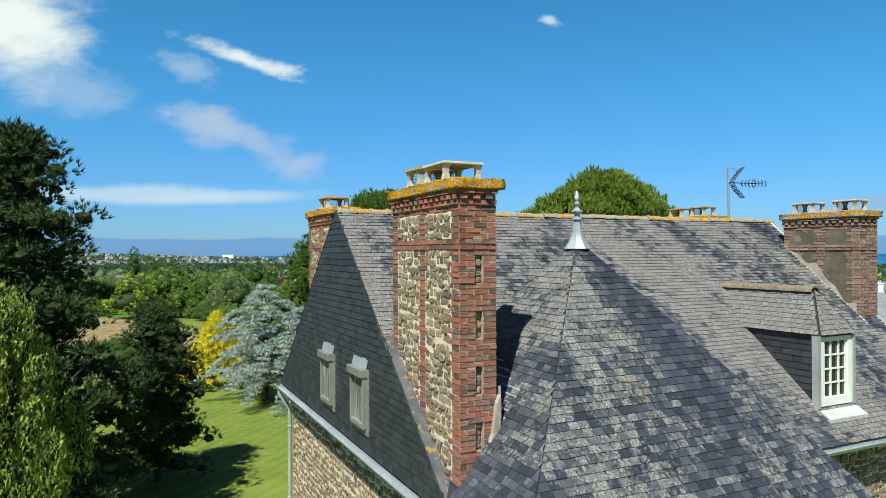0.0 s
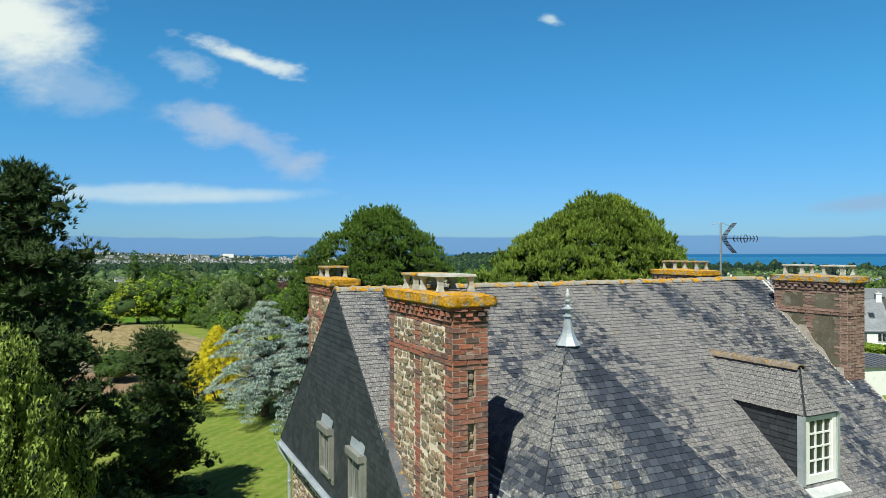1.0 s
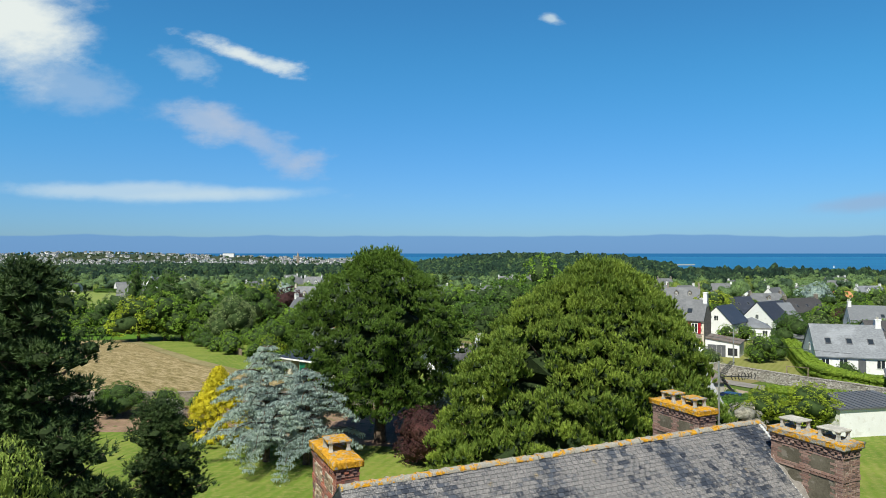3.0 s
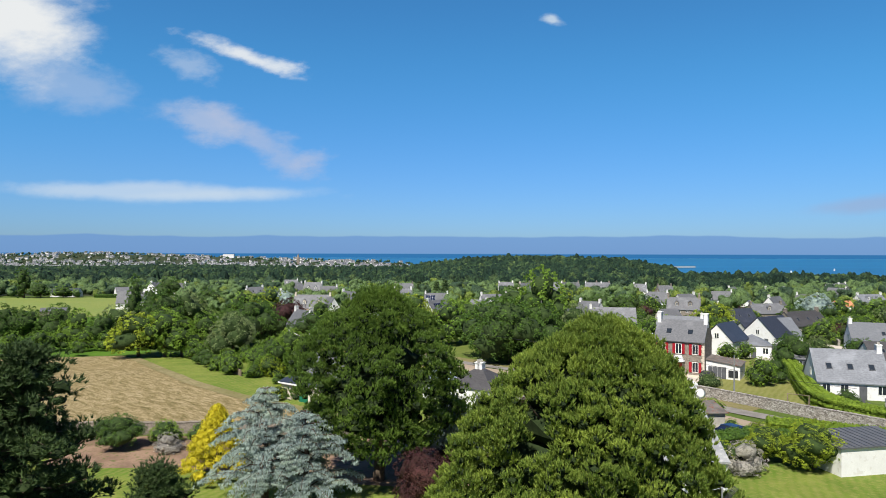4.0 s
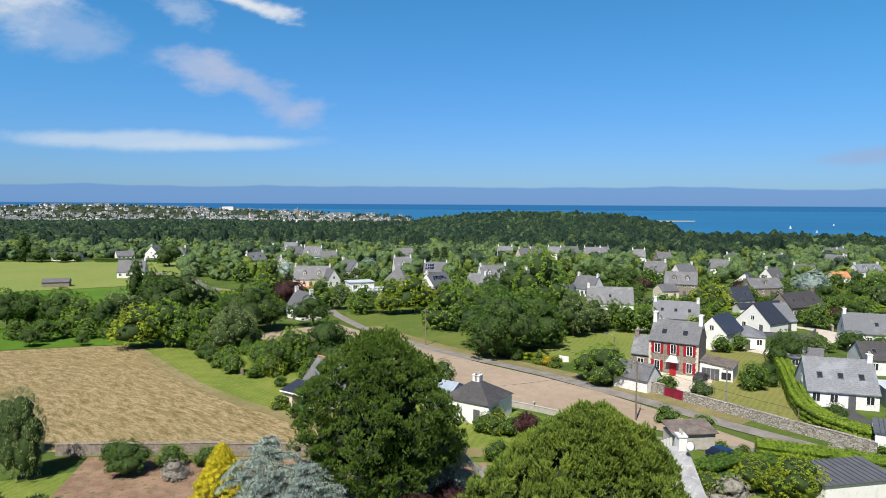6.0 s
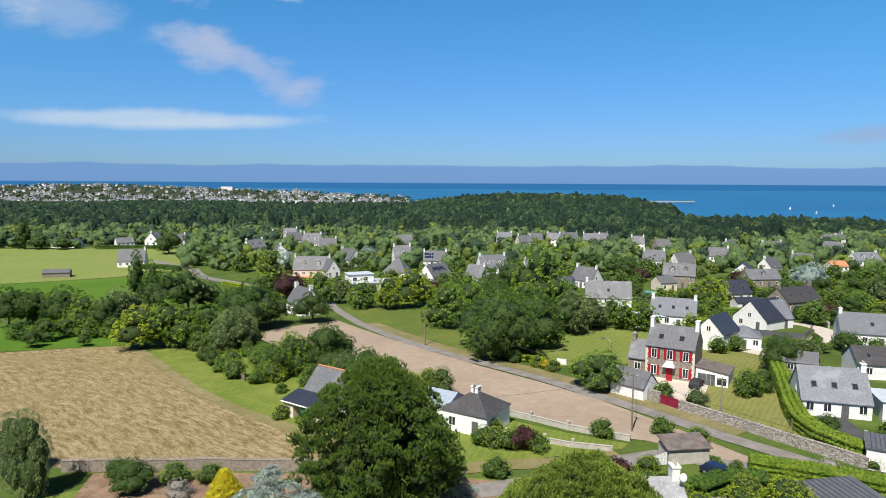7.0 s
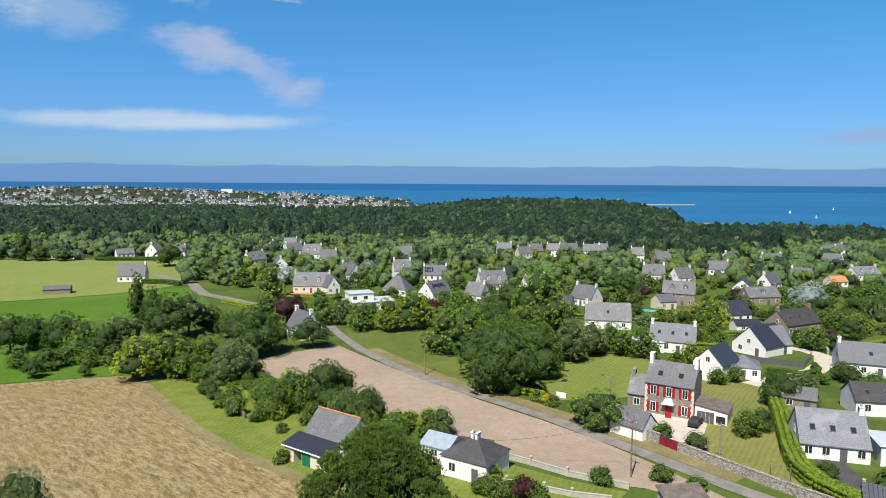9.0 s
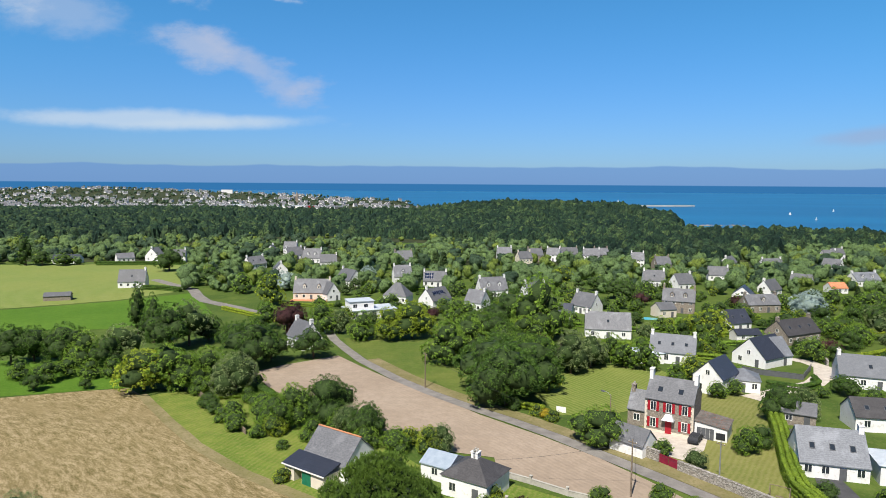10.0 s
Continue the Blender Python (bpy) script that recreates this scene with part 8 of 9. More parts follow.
plant("grey", -0.3, 107.3, 5.4, 1)
plant("lime_bush", -24.0, 96.2, 2.1, 1)
plant("dark_bush", -89.6, 141.9, 4.1, 1)
plant("bush", -40.3, 123.4, 3.7, 1)
plant("dark_bush", -47.2, 130.5, 3.1, 1)
plant("bush", -41.3, 121.4, 2.9, 1)
plant("leaf", -98.6, 151.2, 5.0, 1.2)
plant("leaf", -90.7, 149.0, 5.5, 1.2)
plant("leaf", -89.1, 154.2, 4.9, 1.2)
plant("leaf", -83.0, 152.8, 4.8, 1.2)
plant("leaf", -78.5, 154.5, 4.8, 1.2)
plant("lime", -16.7, 200.6, 11.1, 1.1)
plant("lime", -9.9, 202.6, 13.1, 1.1)
plant("leaf", 0.6, 169.9, 12.0, 1.15)
plant("leaf", 6.8, 178.7, 12.0, 1.1)
plant("dark", 12.8, 133.8, 14.2, 1.15)
plant("dark", 9.9, 143.5, 13.5, 1.1)
plant("dark", 18.9, 145.2, 13.0, 1.1)
plant("leaf", 29.3, 202.4, 21.1, .9)
plant("dark", 20.6, 210.9, 15.2, 1.1)
plant("lime", 23.3, 145.3, 6.2, 1)
plant("grey", 31.2, 160.9, 11.9, 1)
plant("grey", 37.3, 166.8, 9.8, 1)
plant("leaf", 44.0, 173.3, 8.3, 1)
plant("leaf", -25.3, 200.3, 9.3, 1)
plant("leaf", -39.2, 210.3, 10.8, 1.1)
plant("grey", -33.8, 210.5, 8.8, 1)
plant("bush", 27.0, 112.1, 6.4, 1.15)
plant("leaf", 46.1, 167.2, 7.7, 1.1)
plant("leaf", 50.4, 164.9, 7.7, 1.1)
plant("dark", 64.8, 126.3, 7.4, 1.0)
plant("leaf", 50.9, 108.2, 4.8, 1.1)
plant("dark", 54.4, 111.0, 4.2, 1)
plant("grey", 39.8, 101.4, 3.6, 1.1)
plant("grey", 69.8, 126.4, 6.8, 1)
plant("dark", 88.3, 141.7, 5.0, 1)
plant("leaf", 85.3, 129.4, 6.0, 1)
plant("dark", 88.2, 145.3, 4.6, 1)
plant("bush", 63.7, 142.9, 3.6, 1)
plant("bush", 59.1, 140.6, 3.6, 1)
plant("bush", 53.5, 147.2, 3.2, 1)
plant("lime_bush", 18.3, 127.5, 2.2, 1)
plant("gold_bush", 19.8, 125.8, 1.9, 1)
plant("lime_bush", 20.9, 124.0, 2.2, 1)
plant("dark_bush", 25.0, 121.8, 1.9, 1)
plant("dark_bush", 14.3, 131.1, 2.5, 1)
plant("dark", -157.1, 376.6, 14.7, 1.1)
plant("dark", -129.7, 331.1, 9.7, 1.2)
plant("dark", -115.1, 321.8, 10.8, 1.2)
plant("leaf", -90.7, 296.1, 9.8, 1.1)
plant("lime", -70.5, 267.3, 13.8, 1)
plant("tall", -253.5, 399.0, 20.2, 1.3)
plant("dark", -243.6, 399.7, 10.5, 1.2)
plant("bush", -230.4, 400.5, 7.5, 1.5)
plant("blue", -39.6, 336.0, 9.2, 1)
plant("blue", -73.9, 305.5, 10.0, 1)
plant("blue", 131.1, 238.2, 12.4, 1.2)
plant("cone", -6.0, 386.0, 12.2, 1)
plant("cone", -1.0, 373.1, 13.5, 1)
plant("cone", -17.1, 414.7, 11.2, 1)
plant("lime", 58.5, 331.1, 10.7, 1)
plant("bush", 81.9, 141.5, 2.6, 1)
plant("leaf", 99.4, 176.6, 7.4, 1)
plant("lime", 82.1, 206.2, 10.2, 1.2)
plant("lime", 89.4, 215.6, 8.5, 1.2)
plant("dark", 107.3, 207.2, 9.6, 1.2)
plant("bush", 89.0, 190.3, 3.9, 1)
plant("purple", -1.6, 56.5, 5.0, 1.05)
plant("purple", 0.8, 62.5, 3.6, 1.0)
plant("lime", 36.5, 66.5, 5.2, 1.25)
plant("lime", 33.0, 69.0, 4.2, 1.2)
plant("flower_bush", 29.0, 65.5, 3.0, 1.2, label="large shrub in white blossom")
plant("flower_bush", 47.0, 77.5, 2.4, 1.1, label="shrub dotted with white blossom")
plant("lime_bush", 27.5, 67.5, 2.6, 1.3)
plant("bush", 25.5, 71.5, 3.0, 1.4)
plant("grey", -46.0, 71.0, 10.8, 0.55)
plant("grey", -51.0, 76.0, 8.5, 0.6)
plant("dark_bush", -35.0, 72.5, 3.6, 1.1)
plant("bush", -31.0, 74.5, 2.6, 1.1)
plant("flower_bush", -29.5, 71.5, 2.0, 1.3)
plant("bush", -27.0, 75.0, 2.2, 1.2)
plant("dark_bush", -38.0, 75.5, 2.6, 1.1)
plant("grey", -23.0, 66.5, 2.2, 1.2)
for bx, by, kind in ((7.0, 90.4, "lime_bush"), (9.0, 85.6, "bush"), (7.2, 86.3, "lime_bush"), (5.6, 86.8, "bush"), (10.8, 85.2, "purple"), (12.4, 84.8, "bush"), (22.4, 90.0, "bush"), (31.0, 91.0, "bush"), (34.5, 87.2, "bush"),
                     (24.5, 77.0, "lime_bush"), (20.5, 75.5, "purple"), (6.5, 77.0, "bush"), (54.5, 80.5, "lime_bush"), (56.5, 78.5, "bush"), (36.5, 107.5, "bush"), (55, 92, "dark_bush"), (62.5, 90.0, "bush"), (70, 88, "leaf"), (73, 86, "leaf")):
    plant(kind, bx, by, 2.6 if "bush" in kind else 3.4, 1.0)


for bx, by, bh, kind in ((-48.3, 131.5, 2.4, "dark_bush"), (-44.8, 126.8, 2.6, "dark_bush"), (-41.5, 122.2, 2.2, "dark_bush"), (-37.5, 117.0, 3.4, "bush"), (-30.6, 117.9, 3.2, "flower_bush"), (-29.2, 115.0, 2.6, "lime_bush"),
                         (-32.6, 113.6, 2.4, "bush"), (-27.0, 108.4, 1.8, "bush"), (-79.1, 143.6, 2.6, "dark_bush"), (-8.1, 110.4, 3.2, "bush"), (-5.6, 110.6, 3.6, "lime"), (-12.9, 109.2, 3.8, "bush"), (-22.8, 112.2, 4.2, "leaf"), (-18.4, 116.0, 5.0, "leaf"),
                         (-46.0, 138.0, 4.4, "leaf"), (-40.2, 134.4, 3.6, "leaf"), (-36.0, 128.2, 4.0, "bush"), (-52.4, 139.5, 4.6, "leaf"), (25.4, 78.2, 2.2, "bush"), (33.9, 79.4, 1.8, "bush"), (36.2, 78.6, 1.6, "lime_bush"), (19.0, 73.2, 2.6, "purple"), (16.6, 72.4, 2.2, "bush"), (22.0, 74.0, 2.0, "lime_bush")):
    plant(kind, bx, by, bh, 1.0)


def hedge(points, wide, high, label, leaf="hedge", sprays=26, size=0.12):
    """A clipped hedge: a dense block of leaf sprays along a line."""
    g = Geo()
    r = random.Random(len(points) * 31 + int(points[0][0]))
    x0, y0 = points[0]
    for a, b in zip(points, points[1:]):
        a, b = Vector(a), Vector(b)
        d = (b - a).normalized()
        side = Vector((-d.y, d.x))
        n = max(2, int((b - a).length / 0.55))
        for i in range(n):
            p = a.lerp(b, (i + 0.5) / n)
            z = land(p.x, p.y)
            for s in (-1, 0, 1):
                for k in range(max(1, int(high / 0.6))):
                    q = p + side * s * (wide / 2 - 0.3)
                    c = (q.x, q.y, z + 0.35 + k * (high - 0.55) / max(1, int(high / 0.6) - 1) if high > 1.2 else z + high * 0.5)
                    lump(g, c, 0.42, r, 0.9, 0.25, 0)
                    if s or k == max(1, int(high / 0.6)) - 1:
                        leaves(g, c, 0.45, sprays, size, r, 0.9)
    return single("hedge", g, [M[leaf], M["core_shade"]], label, "hedge", "garden hedges")


hedge([(64.2, 126.5), (60.6, 117), (56.8, 107.5), (53.6, 99.5), (51.6, 93), (51.6, 88), (53.4, 83.6), (56.5, 79.0)], 2.4, 2.2, "long clipped bright green hedge beside the driveway")
hedge([(37.8, 79.0), (44.0, 76.4), (51.0, 73.0), (58, 68.5)], 2.6, 1.9, "broad green hedge along the lane")
hedge([(28.5, 72.0), (33.5, 75.0), (38.0, 74.2)], 2.4, 1.7, "dark green hedge by the track", "leaf_dark")
hedge([(-48, 140), (-40, 141), (-35, 134)], 1.6, 2.0, "dark clipped hedge behind the barn plot", "leaf_dark")
hedge([(-86, 255), (-70, 240), (-58, 229), (-46, 218)], 1.4, 1.4, "low yellow-green hedge along the road", "leaf_lime")
hedge([(-48.3, 136.8), (-41.5, 138.2), (-37.1, 141.6)], 2.0, 1.1, "low clipped hedge across the barn plot")
hedge([(20.0, 129.0), (15.0, 133.0)], 1.2, 1.3, "low mixed hedge along the lane", "leaf_lime")
hedge([(46, 172), (58, 176), (66, 179)], 1.4, 2.4, "tall yellow-green hedge behind the striped lawn")
hedge([(-212, 402), (-190, 404), (-160, 408)], 2.5, 2.2, "field hedge before the white houses", "leaf_dark")
hedge([(-140, 306), (-128, 304), (-120, 299)], 2.2, 2.0, "garden hedge beside the farmhouse", "leaf_dark")
hedge([(74, 150), (80, 146), (86, 150), (88, 156)], 1.2, 1.5, "dark hedge round a modern garden", "leaf_dark")

for _pts, _high, _leaf in (([(62, 181), (76, 176)], 1.6, "hedge"), ([(44, 196), (56, 190), (64, 186)], 1.8, "hedge"), ([(70, 190), (84, 196), (92, 197)], 1.4, "leaf"), ([(84, 209), (102, 212)], 1.5, "hedge"),
                           ([(66, 214), (78, 224), (84, 236)], 1.6, "leaf"), ([(40, 226), (54, 222), (64, 216)], 1.6, "leaf"), ([(100, 236), (116, 243)], 1.5, "hedge"), ([(112, 178), (126, 186)], 1.6, "leaf_lime"),
                           ([(-38, 262), (-22, 258), (-8, 254)], 1.4, "leaf"), ([(8, 276), (24, 270), (34, 264)], 1.5, "hedge"), ([(-66, 266), (-50, 262), (-40, 266)], 1.3, "hedge"), ([(-30, 300), (-12, 306), (4, 306)], 1.5, "leaf"),
                           ([(136, 234), (150, 246)], 1.6, "leaf"), ([(126, 208), (140, 216), (152, 220)], 1.5, "leaf_lime"), ([(70, 158), (74, 164)], 1.6, "leaf"), ([(104, 168), (118, 172), (132, 176)], 1.5, "leaf")):
    hedge(_pts, 1.3, _high, "clipped green hedge between village gardens", _leaf, 12, 0.17)

# fill of garden trees between the houses
OPEN = [HAY, SOIL, YARD, [(-31, 202), (-15.8, 215), (4, 208), (10, 190), (10, 150), (8.2, 134), (-3, 146.5), (-11, 158), (-21, 176), (-27, 188)],
        [(19.6, 141.6), (25, 156), (33, 166), (40, 170), (54, 170), (56, 158), (46, 140), (38, 131), (31, 127), (22.8, 127.6)],
        [(37, 122), (50, 147), (66, 150), (67, 134.5), (58, 112), (53, 96), (50.2, 87), (43.5, 94.5), (38.2, 103.5), (33, 108)],
        [(-290, 400), (-228, 402), (-165, 424), (-134, 353), (-123, 298), (-137, 276), (-169, 254), (-230, 238), (-320, 240)],
        [(-169, 250), (-137, 272), (-114, 296), (-97, 266), (-86, 244), (-109, 214), (-143, 208), (-230, 196), (-260, 230)],
        [(-140, 165), (-80, 176), (-66, 150), (-71, 145), (-94, 137), (-140, 130)], ribbon(LANE, 7), ribbon(ROAD, 9), [(56, 132), (104, 130), (106, 158), (102, 182), (70, 180), (60, 150)],
        ribbon([(66, 140.5), (76, 146.5), (86.6, 153), (93.5, 161), (98, 169.5), (97, 176.5), (92, 181)], 7), [(10, 150), (36, 130), (60, 108), (80, 100), (90, 108), (70, 135), (64, 146), (44, 150), (24, 150)]]


def inside(x, y, outline):
    hit, j = False, len(outline) - 1
    for i, (xi, yi) in enumerate(outline):
        xj, yj = outline[j]
        if (yi > y) != (yj > y) and x < (xj - xi) * (y - yi) / (yj - yi) + xi:
            hit = not hit
        j = i
    return hit


HOUSES = [(o.matrix_basis.translation.x, o.matrix_basis.translation.y) for o in scene.objects if o.parent is None and o.get("group") == "village houses"]


def clear_of_houses(x, y, front, back):
    """Whether a tree here leaves the houses, and the view of their fronts, free."""
    for hx, hy in HOUSES:
        dx, dy = x - hx, y - hy
        if abs(dx) < 9 and -front < dy < back:
            return False
    return True


fill = random.Random(77)
made = 0
while made < 400:
    y = 130 + 190 * fill.random() ** 0.8
    x = fill.uniform(-0.72, 0.72) * (y + 12)
    if any(inside(x, y, o) for o in OPEN) or (x < -30 and y < 215) or (x < -62 and y < 310) or not clear_of_houses(x, y, (8.0 if x > 40 else 3.0) + y * 0.016, 8) or (made > 270 and (x < -20 or y > 290)):
        continue
    near_house = any(abs(x - hx) < 26 and abs(y - hy) < 28 for hx, hy in HOUSES)
    roll = fill.random()
    if near_house:
        kind = "leaf" if roll < 0.28 else "dark" if roll < 0.45 else "lime" if roll < 0.58 else "bush" if roll < 0.72 else "dark_bush" if roll < 0.84 else "grey" if roll < 0.9 else "purple" if roll < 0.92 else "cone" if roll < 0.96 else "lime_bush"
        tall = fill.uniform(3.5, 7.0) if "bush" not in kind else fill.uniform(1.6, 3.4)
    else:
        kind = "dark" if roll < 0.4 else "leaf" if roll < 0.75 else "grey" if roll < 0.83 else "lime" if roll < 0.92 else "tall"
        tall = fill.uniform(6, 10)
    plant(kind, x, y, tall, fill.uniform(0.9, 1.25))
    made += 1


# ---- far woods, town and sea ----
def wood_canopy(seed, count, where, low, high, name, label, leaf, width=1.0):
    """A wood seen from afar: crowns of many lobes and leaf clumps, joined."""
    r = random.Random(seed)
    g = Geo()
    done = tries = 0
    while done < count and tries < count * 30:
        tries += 1
        x, y = where(r)
        z = land(x, y)
        if z < SEA_LEVEL + 1.5 or any(inside(x, y, o) for o in OPEN[6:8] + FAR_OPEN) or not clear_of_houses(x, y, 10 + 0.014 * y, 9):
            continue
        done += 1
        h = r.uniform(low, high) * r.choice((0.6, 0.8, 1.0, 1.0, 1.25))
        w = h * r.uniform(0.36, 0.56) * width
        near = y < 620
        if near:
            rounded(g, (x, y, z + h * 0.48), w * 0.84, r, h * 0.5 / w, 0.3)
        else:
            lump(g, (x, y, z + h * 0.48), w * 0.85, r, h * 0.5 / w, 0.2, 0)
        for k in range(3 if near else 2):
            a = r.uniform(0, 6.2832)
            f = r.uniform(0.35, 0.75)
            lump(g, (x + math.cos(a) * w * f, y + math.sin(a) * w * f, z + h * r.uniform(0.5, 0.85)), w * r.uniform(0.32, 0.5), r, 0.9, 0.3, 0)
        leaves(g, (x, y, z + h * 0.56), w * 0.98, 85 if near else 6, w * (0.095 if near else 0.15), r, h * 0.47 / w)
    return tagged(part(name, g, M[leaf], None, label, smooth=True), label, "trees", kind="stuff")


# meadows and clearings among the far woods
FAR_OPEN = [[(-70, 545), (-22, 560), (-10, 600), (-55, 612)], [(-330, 800), (-240, 800), (-230, 900), (-330, 920)], [(-560, 690), (-430, 690), (-430, 800), (-580, 790)],
            [(-150, 1050), (-60, 1050), (-50, 1240), (-160, 1240)], [(-330, 1320), (-190, 1320), (-180, 1440), (-330, 1440)]]
for k, outline in enumerate(FAR_OPEN):
    drape("far_meadow", outline, M["meadow" if k % 2 else "crop"], "small far green meadow among woods", "field", 0.4)


def band(y0, y1, k=0.75, x0=None, x1=None):
    def where(r):
        y = y0 + (y1 - y0) * r.random()
        return (r.uniform(-k, k) * (y + 20) if x0 is None else r.uniform(x0, x1), y)
    return where


# wood_far and wood_dark: distance haze put into the leaf colours as blue.
M["wood_far"] = foliage("hazy_woodland_leaves", (0.040, 0.088, 0.036), (0.150, 0.235, 0.080), 0.0, 0.25, 0.10, 1.5, 0.72)
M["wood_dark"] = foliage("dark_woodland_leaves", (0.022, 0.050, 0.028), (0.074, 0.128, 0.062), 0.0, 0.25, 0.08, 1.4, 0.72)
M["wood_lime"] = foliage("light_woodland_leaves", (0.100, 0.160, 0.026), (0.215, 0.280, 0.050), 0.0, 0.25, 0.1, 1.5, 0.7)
wood_canopy(1, 1150, band(300, 600), 5, 9.0, "woodland", "mixed green woodland around the village", "wood_far")
wood_canopy(2, 520, band(310, 660), 5, 9.5, "woodland", "dark green woodland around the village", "wood_dark")
wood_canopy(3, 480, band(290, 660), 4, 8, "woodland", "yellow-green woodland crowns", "wood_lime")
wood_canopy(7, 1500, band(1350, 3000, 0.72), 5, 9, "woodland", "trees among the houses of the distant town", "wood_dark", 1.2)


def far_woods():
    """The closed canopy of the far woods: a dome for every tree, each with a height, a girth and a tint of its own, and rough leafy relief."""
    r = np.random.RandomState(17)
    cell = 8.0
    nx, ny = 420, 130
    ox, oy = -nx * cell / 2, 400.0
    jx, jy = r.uniform(0.1, 0.9, (nx, ny)), r.uniform(0.1, 0.9, (nx, ny))
    tall = r.uniform(0.62, 1.12, (nx, ny)) * np.where(r.uniform(0, 1, (nx, ny)) < 0.08, 1.3, 1.0)
    girth = r.uniform(0.72, 1.15, (nx, ny)) * cell * 0.70
    hue = r.uniform(0, 1, (nx, ny))
    turns = np.arange(-0.74, 0.7401, 0.0026)
    dists = [405.0]
    while dists[-1] < 1345:
        dists.append(dists[-1] * 1.0042)
    dists = np.array(dists)
    X = np.tan(turns)[:, None] * (dists[None, :] + 12) + r.uniform(-0.5, 0.5, (len(turns), len(dists)))
    Y = np.repeat(dists[None, :], len(turns), 0) + r.uniform(-0.6, 0.6, (len(turns), len(dists)))
    best, tint = np.full(X.shape, -1.0), np.zeros(X.shape)
    ci, cj = np.floor((X - ox) / cell).astype(int), np.floor((Y - oy) / cell).astype(int)
    for di in (-1, 0, 1):
        for dj in (-1, 0, 1):
            i, j = np.clip(ci + di, 0, nx - 1), np.clip(cj + dj, 0, ny - 1)
            dx, dy = X - (ox + (i + jx[i, j]) * cell), Y - (oy + (j + jy[i, j]) * cell)
            h = tall[i, j] * np.sqrt(np.maximum(0.0, 1 - (dx * dx + dy * dy) / girth[i, j] ** 2))
            more = h > best
            best, tint = np.where(more, h, best), np.where(more, hue[i, j], tint)
    best = best * 11.5 + r.uniform(-1.2, 1.2, X.shape)
    shut = OPEN[6:8] + FAR_OPEN
    verts, keep = [], np.zeros(X.shape, dtype=bool)
    for a in range(X.shape[0]):
        for b in range(X.shape[1]):
            x, y = float(X[a, b]), float(Y[a, b])
            z = land(x, y)
            edge = 700 if x < 40 + 0.1 * y else 560
            grown = y > edge - 130 * (0.5 + 0.5 * math.sin(x * 0.013)) and z > SEA_LEVEL + 1.0 and not any(inside(x, y, o) for o in shut)
            keep[a, b] = grown and (y > 520 or clear_of_houses(x, y, 12, 9))
            verts.append((x, y, z + (float(best[a, b]) + 2.5 * noise.noise(Vector((x * 0.02, y * 0.02, 0))) if keep[a, b] else -2.0)))
    n = X.shape[1]
    ok = keep[:-1, :-1] | keep[1:, :-1] | keep[1:, 1:] | keep[:-1, 1:]
    ia, ib = np.nonzero(ok)
    k = ia * n + ib
    faces = np.stack([k, k + n, k + n + 1, k + 1], 1)
    me = bpy.data.meshes.new("woodland")
    me.from_pydata(verts, [], faces.tolist())
    layer = me.attributes.new("tint", "FLOAT", "POINT")
    layer.data.foreach_set("value", tint.ravel().astype(np.float32))
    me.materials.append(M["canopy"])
    tagged(new("woodland", me), "dense dark green woods rolling towards the sea", "trees", kind="stuff")


def canopy_build(n, p):
    own = n("ShaderNodeAttribute", out=2)
    own.node.attribute_name = "tint"
    # Tree tints lean blue: distance haze carried in the canopy colour.
    col = n.ramp(own, (0.0, (0.014, 0.035, 0.023)), (0.45, (0.030, 0.064, 0.033)), (0.75, (0.058, 0.106, 0.044)), (1.0, (0.115, 0.172, 0.060)))
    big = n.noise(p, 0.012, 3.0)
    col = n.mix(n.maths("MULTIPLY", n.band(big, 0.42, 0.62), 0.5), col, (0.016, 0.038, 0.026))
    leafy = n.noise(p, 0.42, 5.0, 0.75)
    # Low spots of the noise go near-black: canopy shade painted into the colour.
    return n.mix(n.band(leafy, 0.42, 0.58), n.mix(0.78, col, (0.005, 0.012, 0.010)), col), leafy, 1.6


M["canopy"] = surface("hazy_canopy", canopy_build, rough=0.75, spec=0.12)
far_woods()


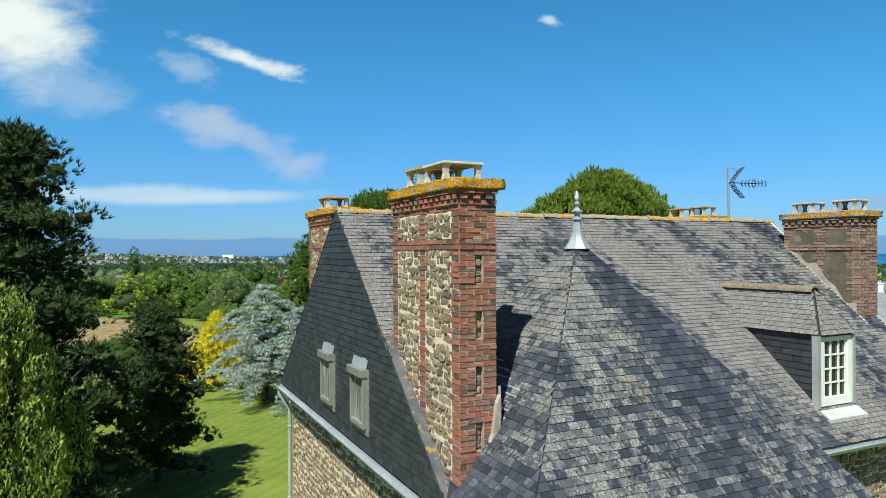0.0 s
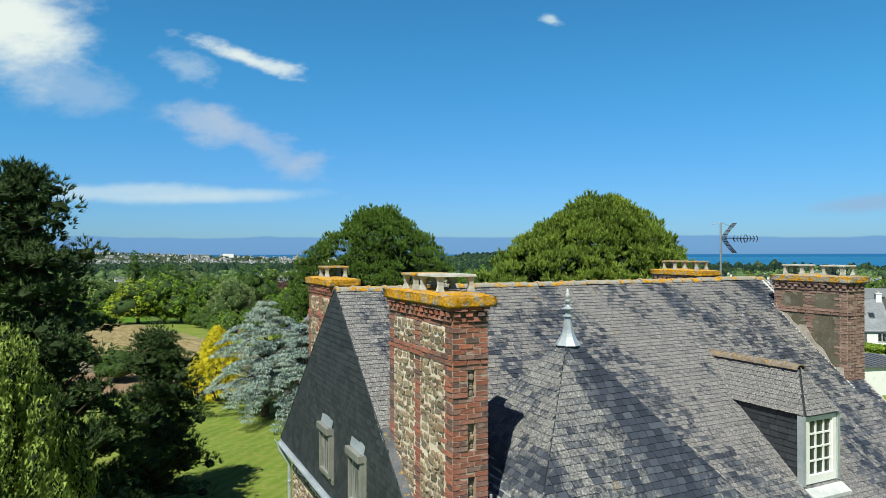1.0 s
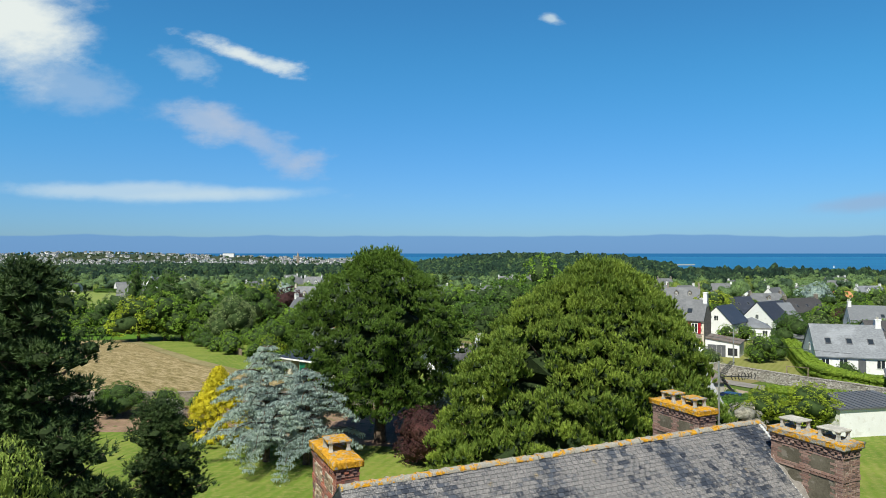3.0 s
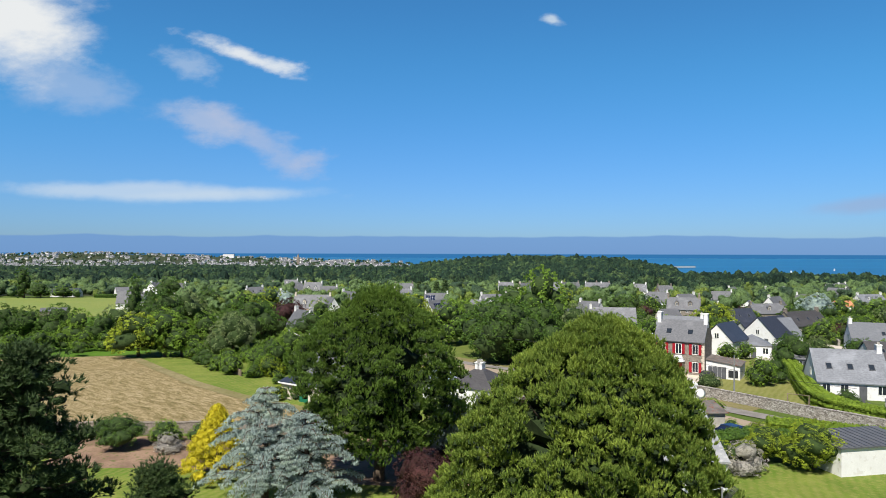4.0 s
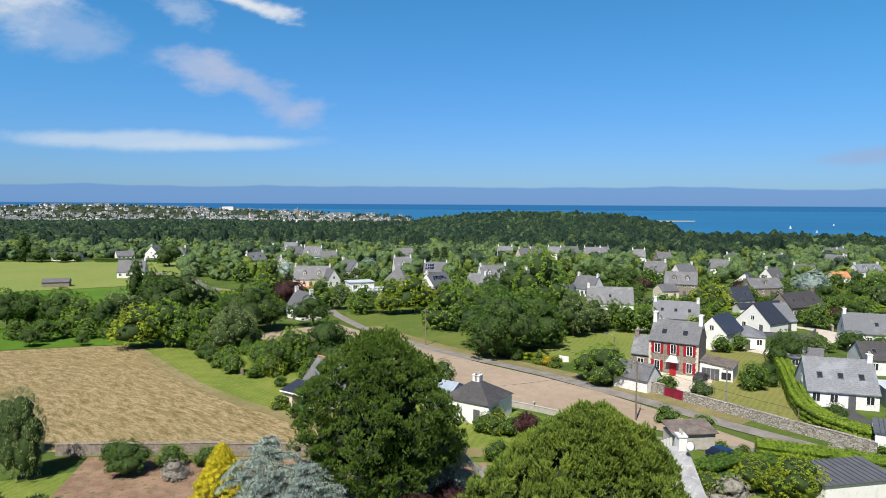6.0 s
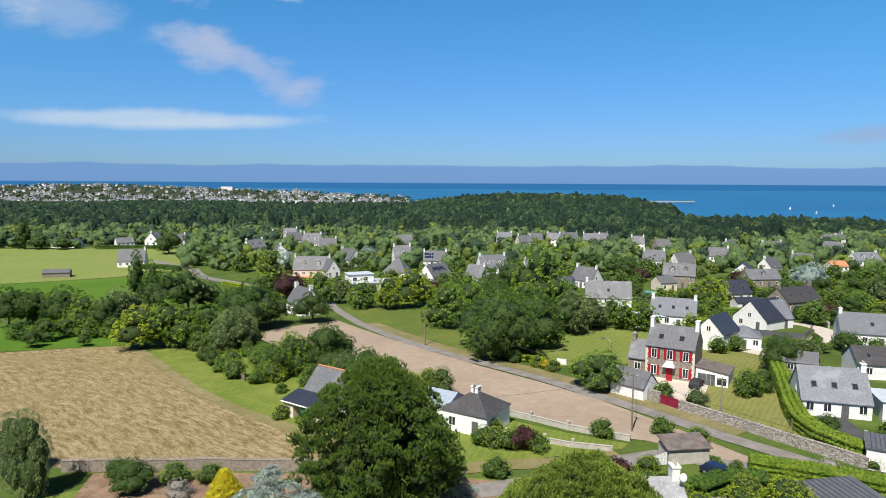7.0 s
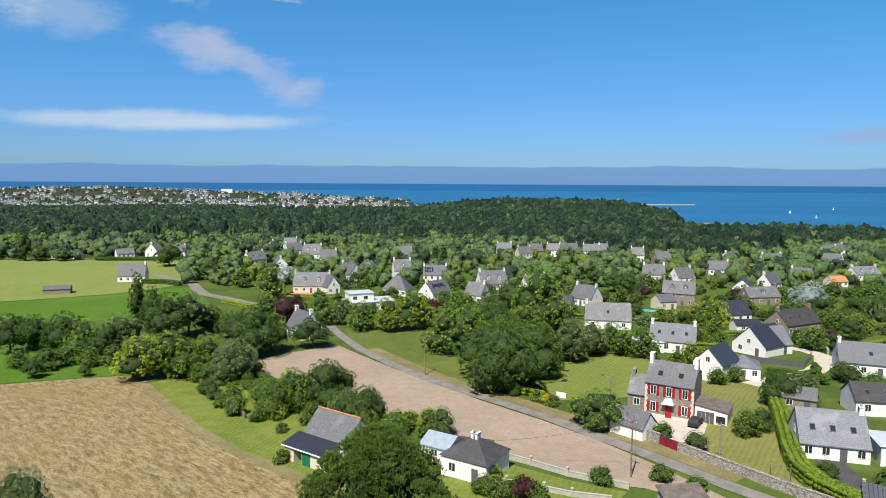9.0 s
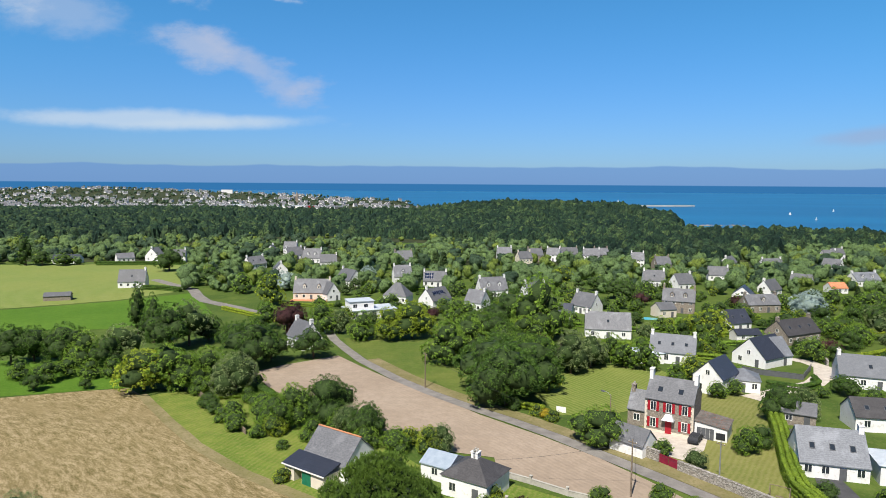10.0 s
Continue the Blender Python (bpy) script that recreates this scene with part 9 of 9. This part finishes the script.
def town():
    r = random.Random(31)
    g = Geo()
    done = 0
    while done < 620:
        y = 1330 + 1500 * r.random() ** 1.3
        x = r.uniform(-0.70, 0.0) * y
        z = land(x, y)
        if z < SEA_LEVEL + 2 or x > -20 or math.sin(x * 0.021 + 1.3 * math.sin(y * 0.011)) + math.sin(y * 0.017 + x * 0.007) < r.uniform(-1.6, 1.2):
            continue
        done += 1
        L, D, e = r.uniform(7, 12), r.uniform(6, 8), r.uniform(2.8, 5.5)
        t = e + r.uniform(3, 4.5)
        m = Matrix.Translation((x, y, z)) @ Matrix.Rotation(r.uniform(-0.9, 0.9), 4, "Z")
        P = lambda *q: tuple(m @ Vector(q))  # noqa: E731
        h = L / 2
        g.face([P(-h, 0, -2), P(h, 0, -2), P(h, 0, e), P(-h, 0, e)], 0)
        g.face([P(h, 0, -2), P(h, D, -2), P(h, D, e), P(h, D / 2, t), P(h, 0, e)], 0)
        g.face([P(-h, D, -2), P(-h, 0, -2), P(-h, 0, e), P(-h, D / 2, t), P(-h, D, e)], 0)
        g.face([P(h, D, -2), P(-h, D, -2), P(-h, D, e), P(h, D, e)], 0)
        g.face([P(-h - 0.3, -0.4, e - 0.3), P(h + 0.3, -0.4, e - 0.3), P(h + 0.3, D / 2, t + 0.1), P(-h - 0.3, D / 2, t + 0.1)], 1)
        g.face([P(h + 0.3, D + 0.4, e - 0.3), P(-h - 0.3, D + 0.4, e - 0.3), P(-h - 0.3, D / 2, t + 0.1), P(h + 0.3, D / 2, t + 0.1)], 1)
        for s in (-1, 1):
            if r.random() < 0.6:
                g.box((s * (h - 0.5) - 0.4, D / 2 - 0.5, t - 0.5), (s * (h - 0.5) + 0.4, D / 2 + 0.5, t + 1.2), 0, m)
        for k in range(3):
            a = -h + L * (k + 0.3) / 3
            g.face([P(a, -0.06, 1), P(a + 1.2, -0.06, 1), P(a + 1.2, -0.06, 2.5), P(a, -0.06, 2.5)], 2)
    return tagged(part("town_houses", g, [M["white_wall"], M["roof_slate"], M["glass"]], None, "white and slate-roofed houses of a distant town"), category="houses", kind="stuff")


town()
church = thing("church", (-419, 1875, land(-419, 1875)), 10, "distant church with a pointed spire", "church")
g = Geo()
g.box((-4, -4, -3), (4, 4, 16))
part("tower", g, M["granite"], church)
g = Geo()
g.lathe([(5, 16), (0.2, 31)], (0, 0, 0), 8)
part("spire", g, M["granite"], church)
for bx, by, bl, bd, bh, mat, label in ((-307, 1512, 26, 14, 7, "red_paint", "red commercial building at the town's edge"), (-345, 1530, 60, 24, 6, "white_wall", "long white warehouse at the town's edge"), (-430, 1520, 70, 25, 6, "pale_roof", "wide pale warehouse at the town's edge"),
                                       (-500, 1560, 50, 25, 7, "white_wall", "large white warehouse behind trees"), (-840, 2560, 42, 16, 14, "white_wall", "large white block on the skyline"), (-250, 1490, 40, 18, 6, "anthracite", "dark flat-roofed warehouse beside others"), (-590, 1500, 60, 22, 6, "pale_roof", "pale long warehouse among dark trees")):
    b = thing("warehouse", (bx, by, land(bx, by)), 6, label, "building")
    g = Geo()
    g.box((-bl / 2, 0, -3), (bl / 2, bd, bh))
    part("wall", g, M[mat], b)
    g = Geo()
    g.box((-bl / 2 - 0.4, -0.4, bh), (bl / 2 + 0.4, bd + 0.4, bh + 0.6))
    part("roof", g, M["pale_roof"], b)
quay = Geo()
quay.prism([(560, 2010), (690, 2030), (760, 2050), (760, 2062), (690, 2046), (560, 2040)], SEA_LEVEL - 2, SEA_LEVEL + 3.2)
single("jetty", quay, M["concrete"], "pale stone jetty reaching into the sea", "jetty")
reef = Geo()
for k in range(26):
    lump(reef, (415 + k * 3.5 + fill.uniform(-4, 4), 1130 + fill.uniform(-12, 12), SEA_LEVEL - 0.2), fill.uniform(2, 5), fill, 0.35, 0.25, 0)
single("rocks", reef, M["granite"], "low brown rocks off the headland", "rocks", kind="stuff")


def sailboat(x, y, size):
    ob = thing("sailboat", (x, y, SEA_LEVEL), fill.uniform(0, 360), "small white sailing boat on the sea", "boat", "sailing boats")
    g = Geo()
    g.prism([(-size * 0.45, -size * 0.12), (size * 0.25, -size * 0.13), (size * 0.5, 0), (size * 0.25, size * 0.13), (-size * 0.45, size * 0.12)], -0.3, size * 0.13)
    part("hull", g, M["white_paint"], ob)
    g = Geo()
    g.v = [(-size * 0.4, -0.05, size * 0.2), (size * 0.4, -0.05, size * 0.2), (0, -0.05, size * 1.3), (-size * 0.4, 0.05, size * 0.2), (size * 0.4, 0.05, size * 0.2), (0, 0.05, size * 1.3)]
    g.f = [(0, 1, 2), (5, 4, 3), (1, 0, 3, 4), (2, 1, 4, 5), (0, 2, 5, 3)]
    g.m = [0] * 5
    part("sail", g, M["white_paint"], ob)


for bx, by, size in ((790, 1540, 9), (735, 1330, 8), (1010, 1750, 8), (440, 1850, 9), (545, 1900, 8), (1220, 1800, 8), (640, 2500, 12)):
    sailboat(bx, by, size * 0.62)
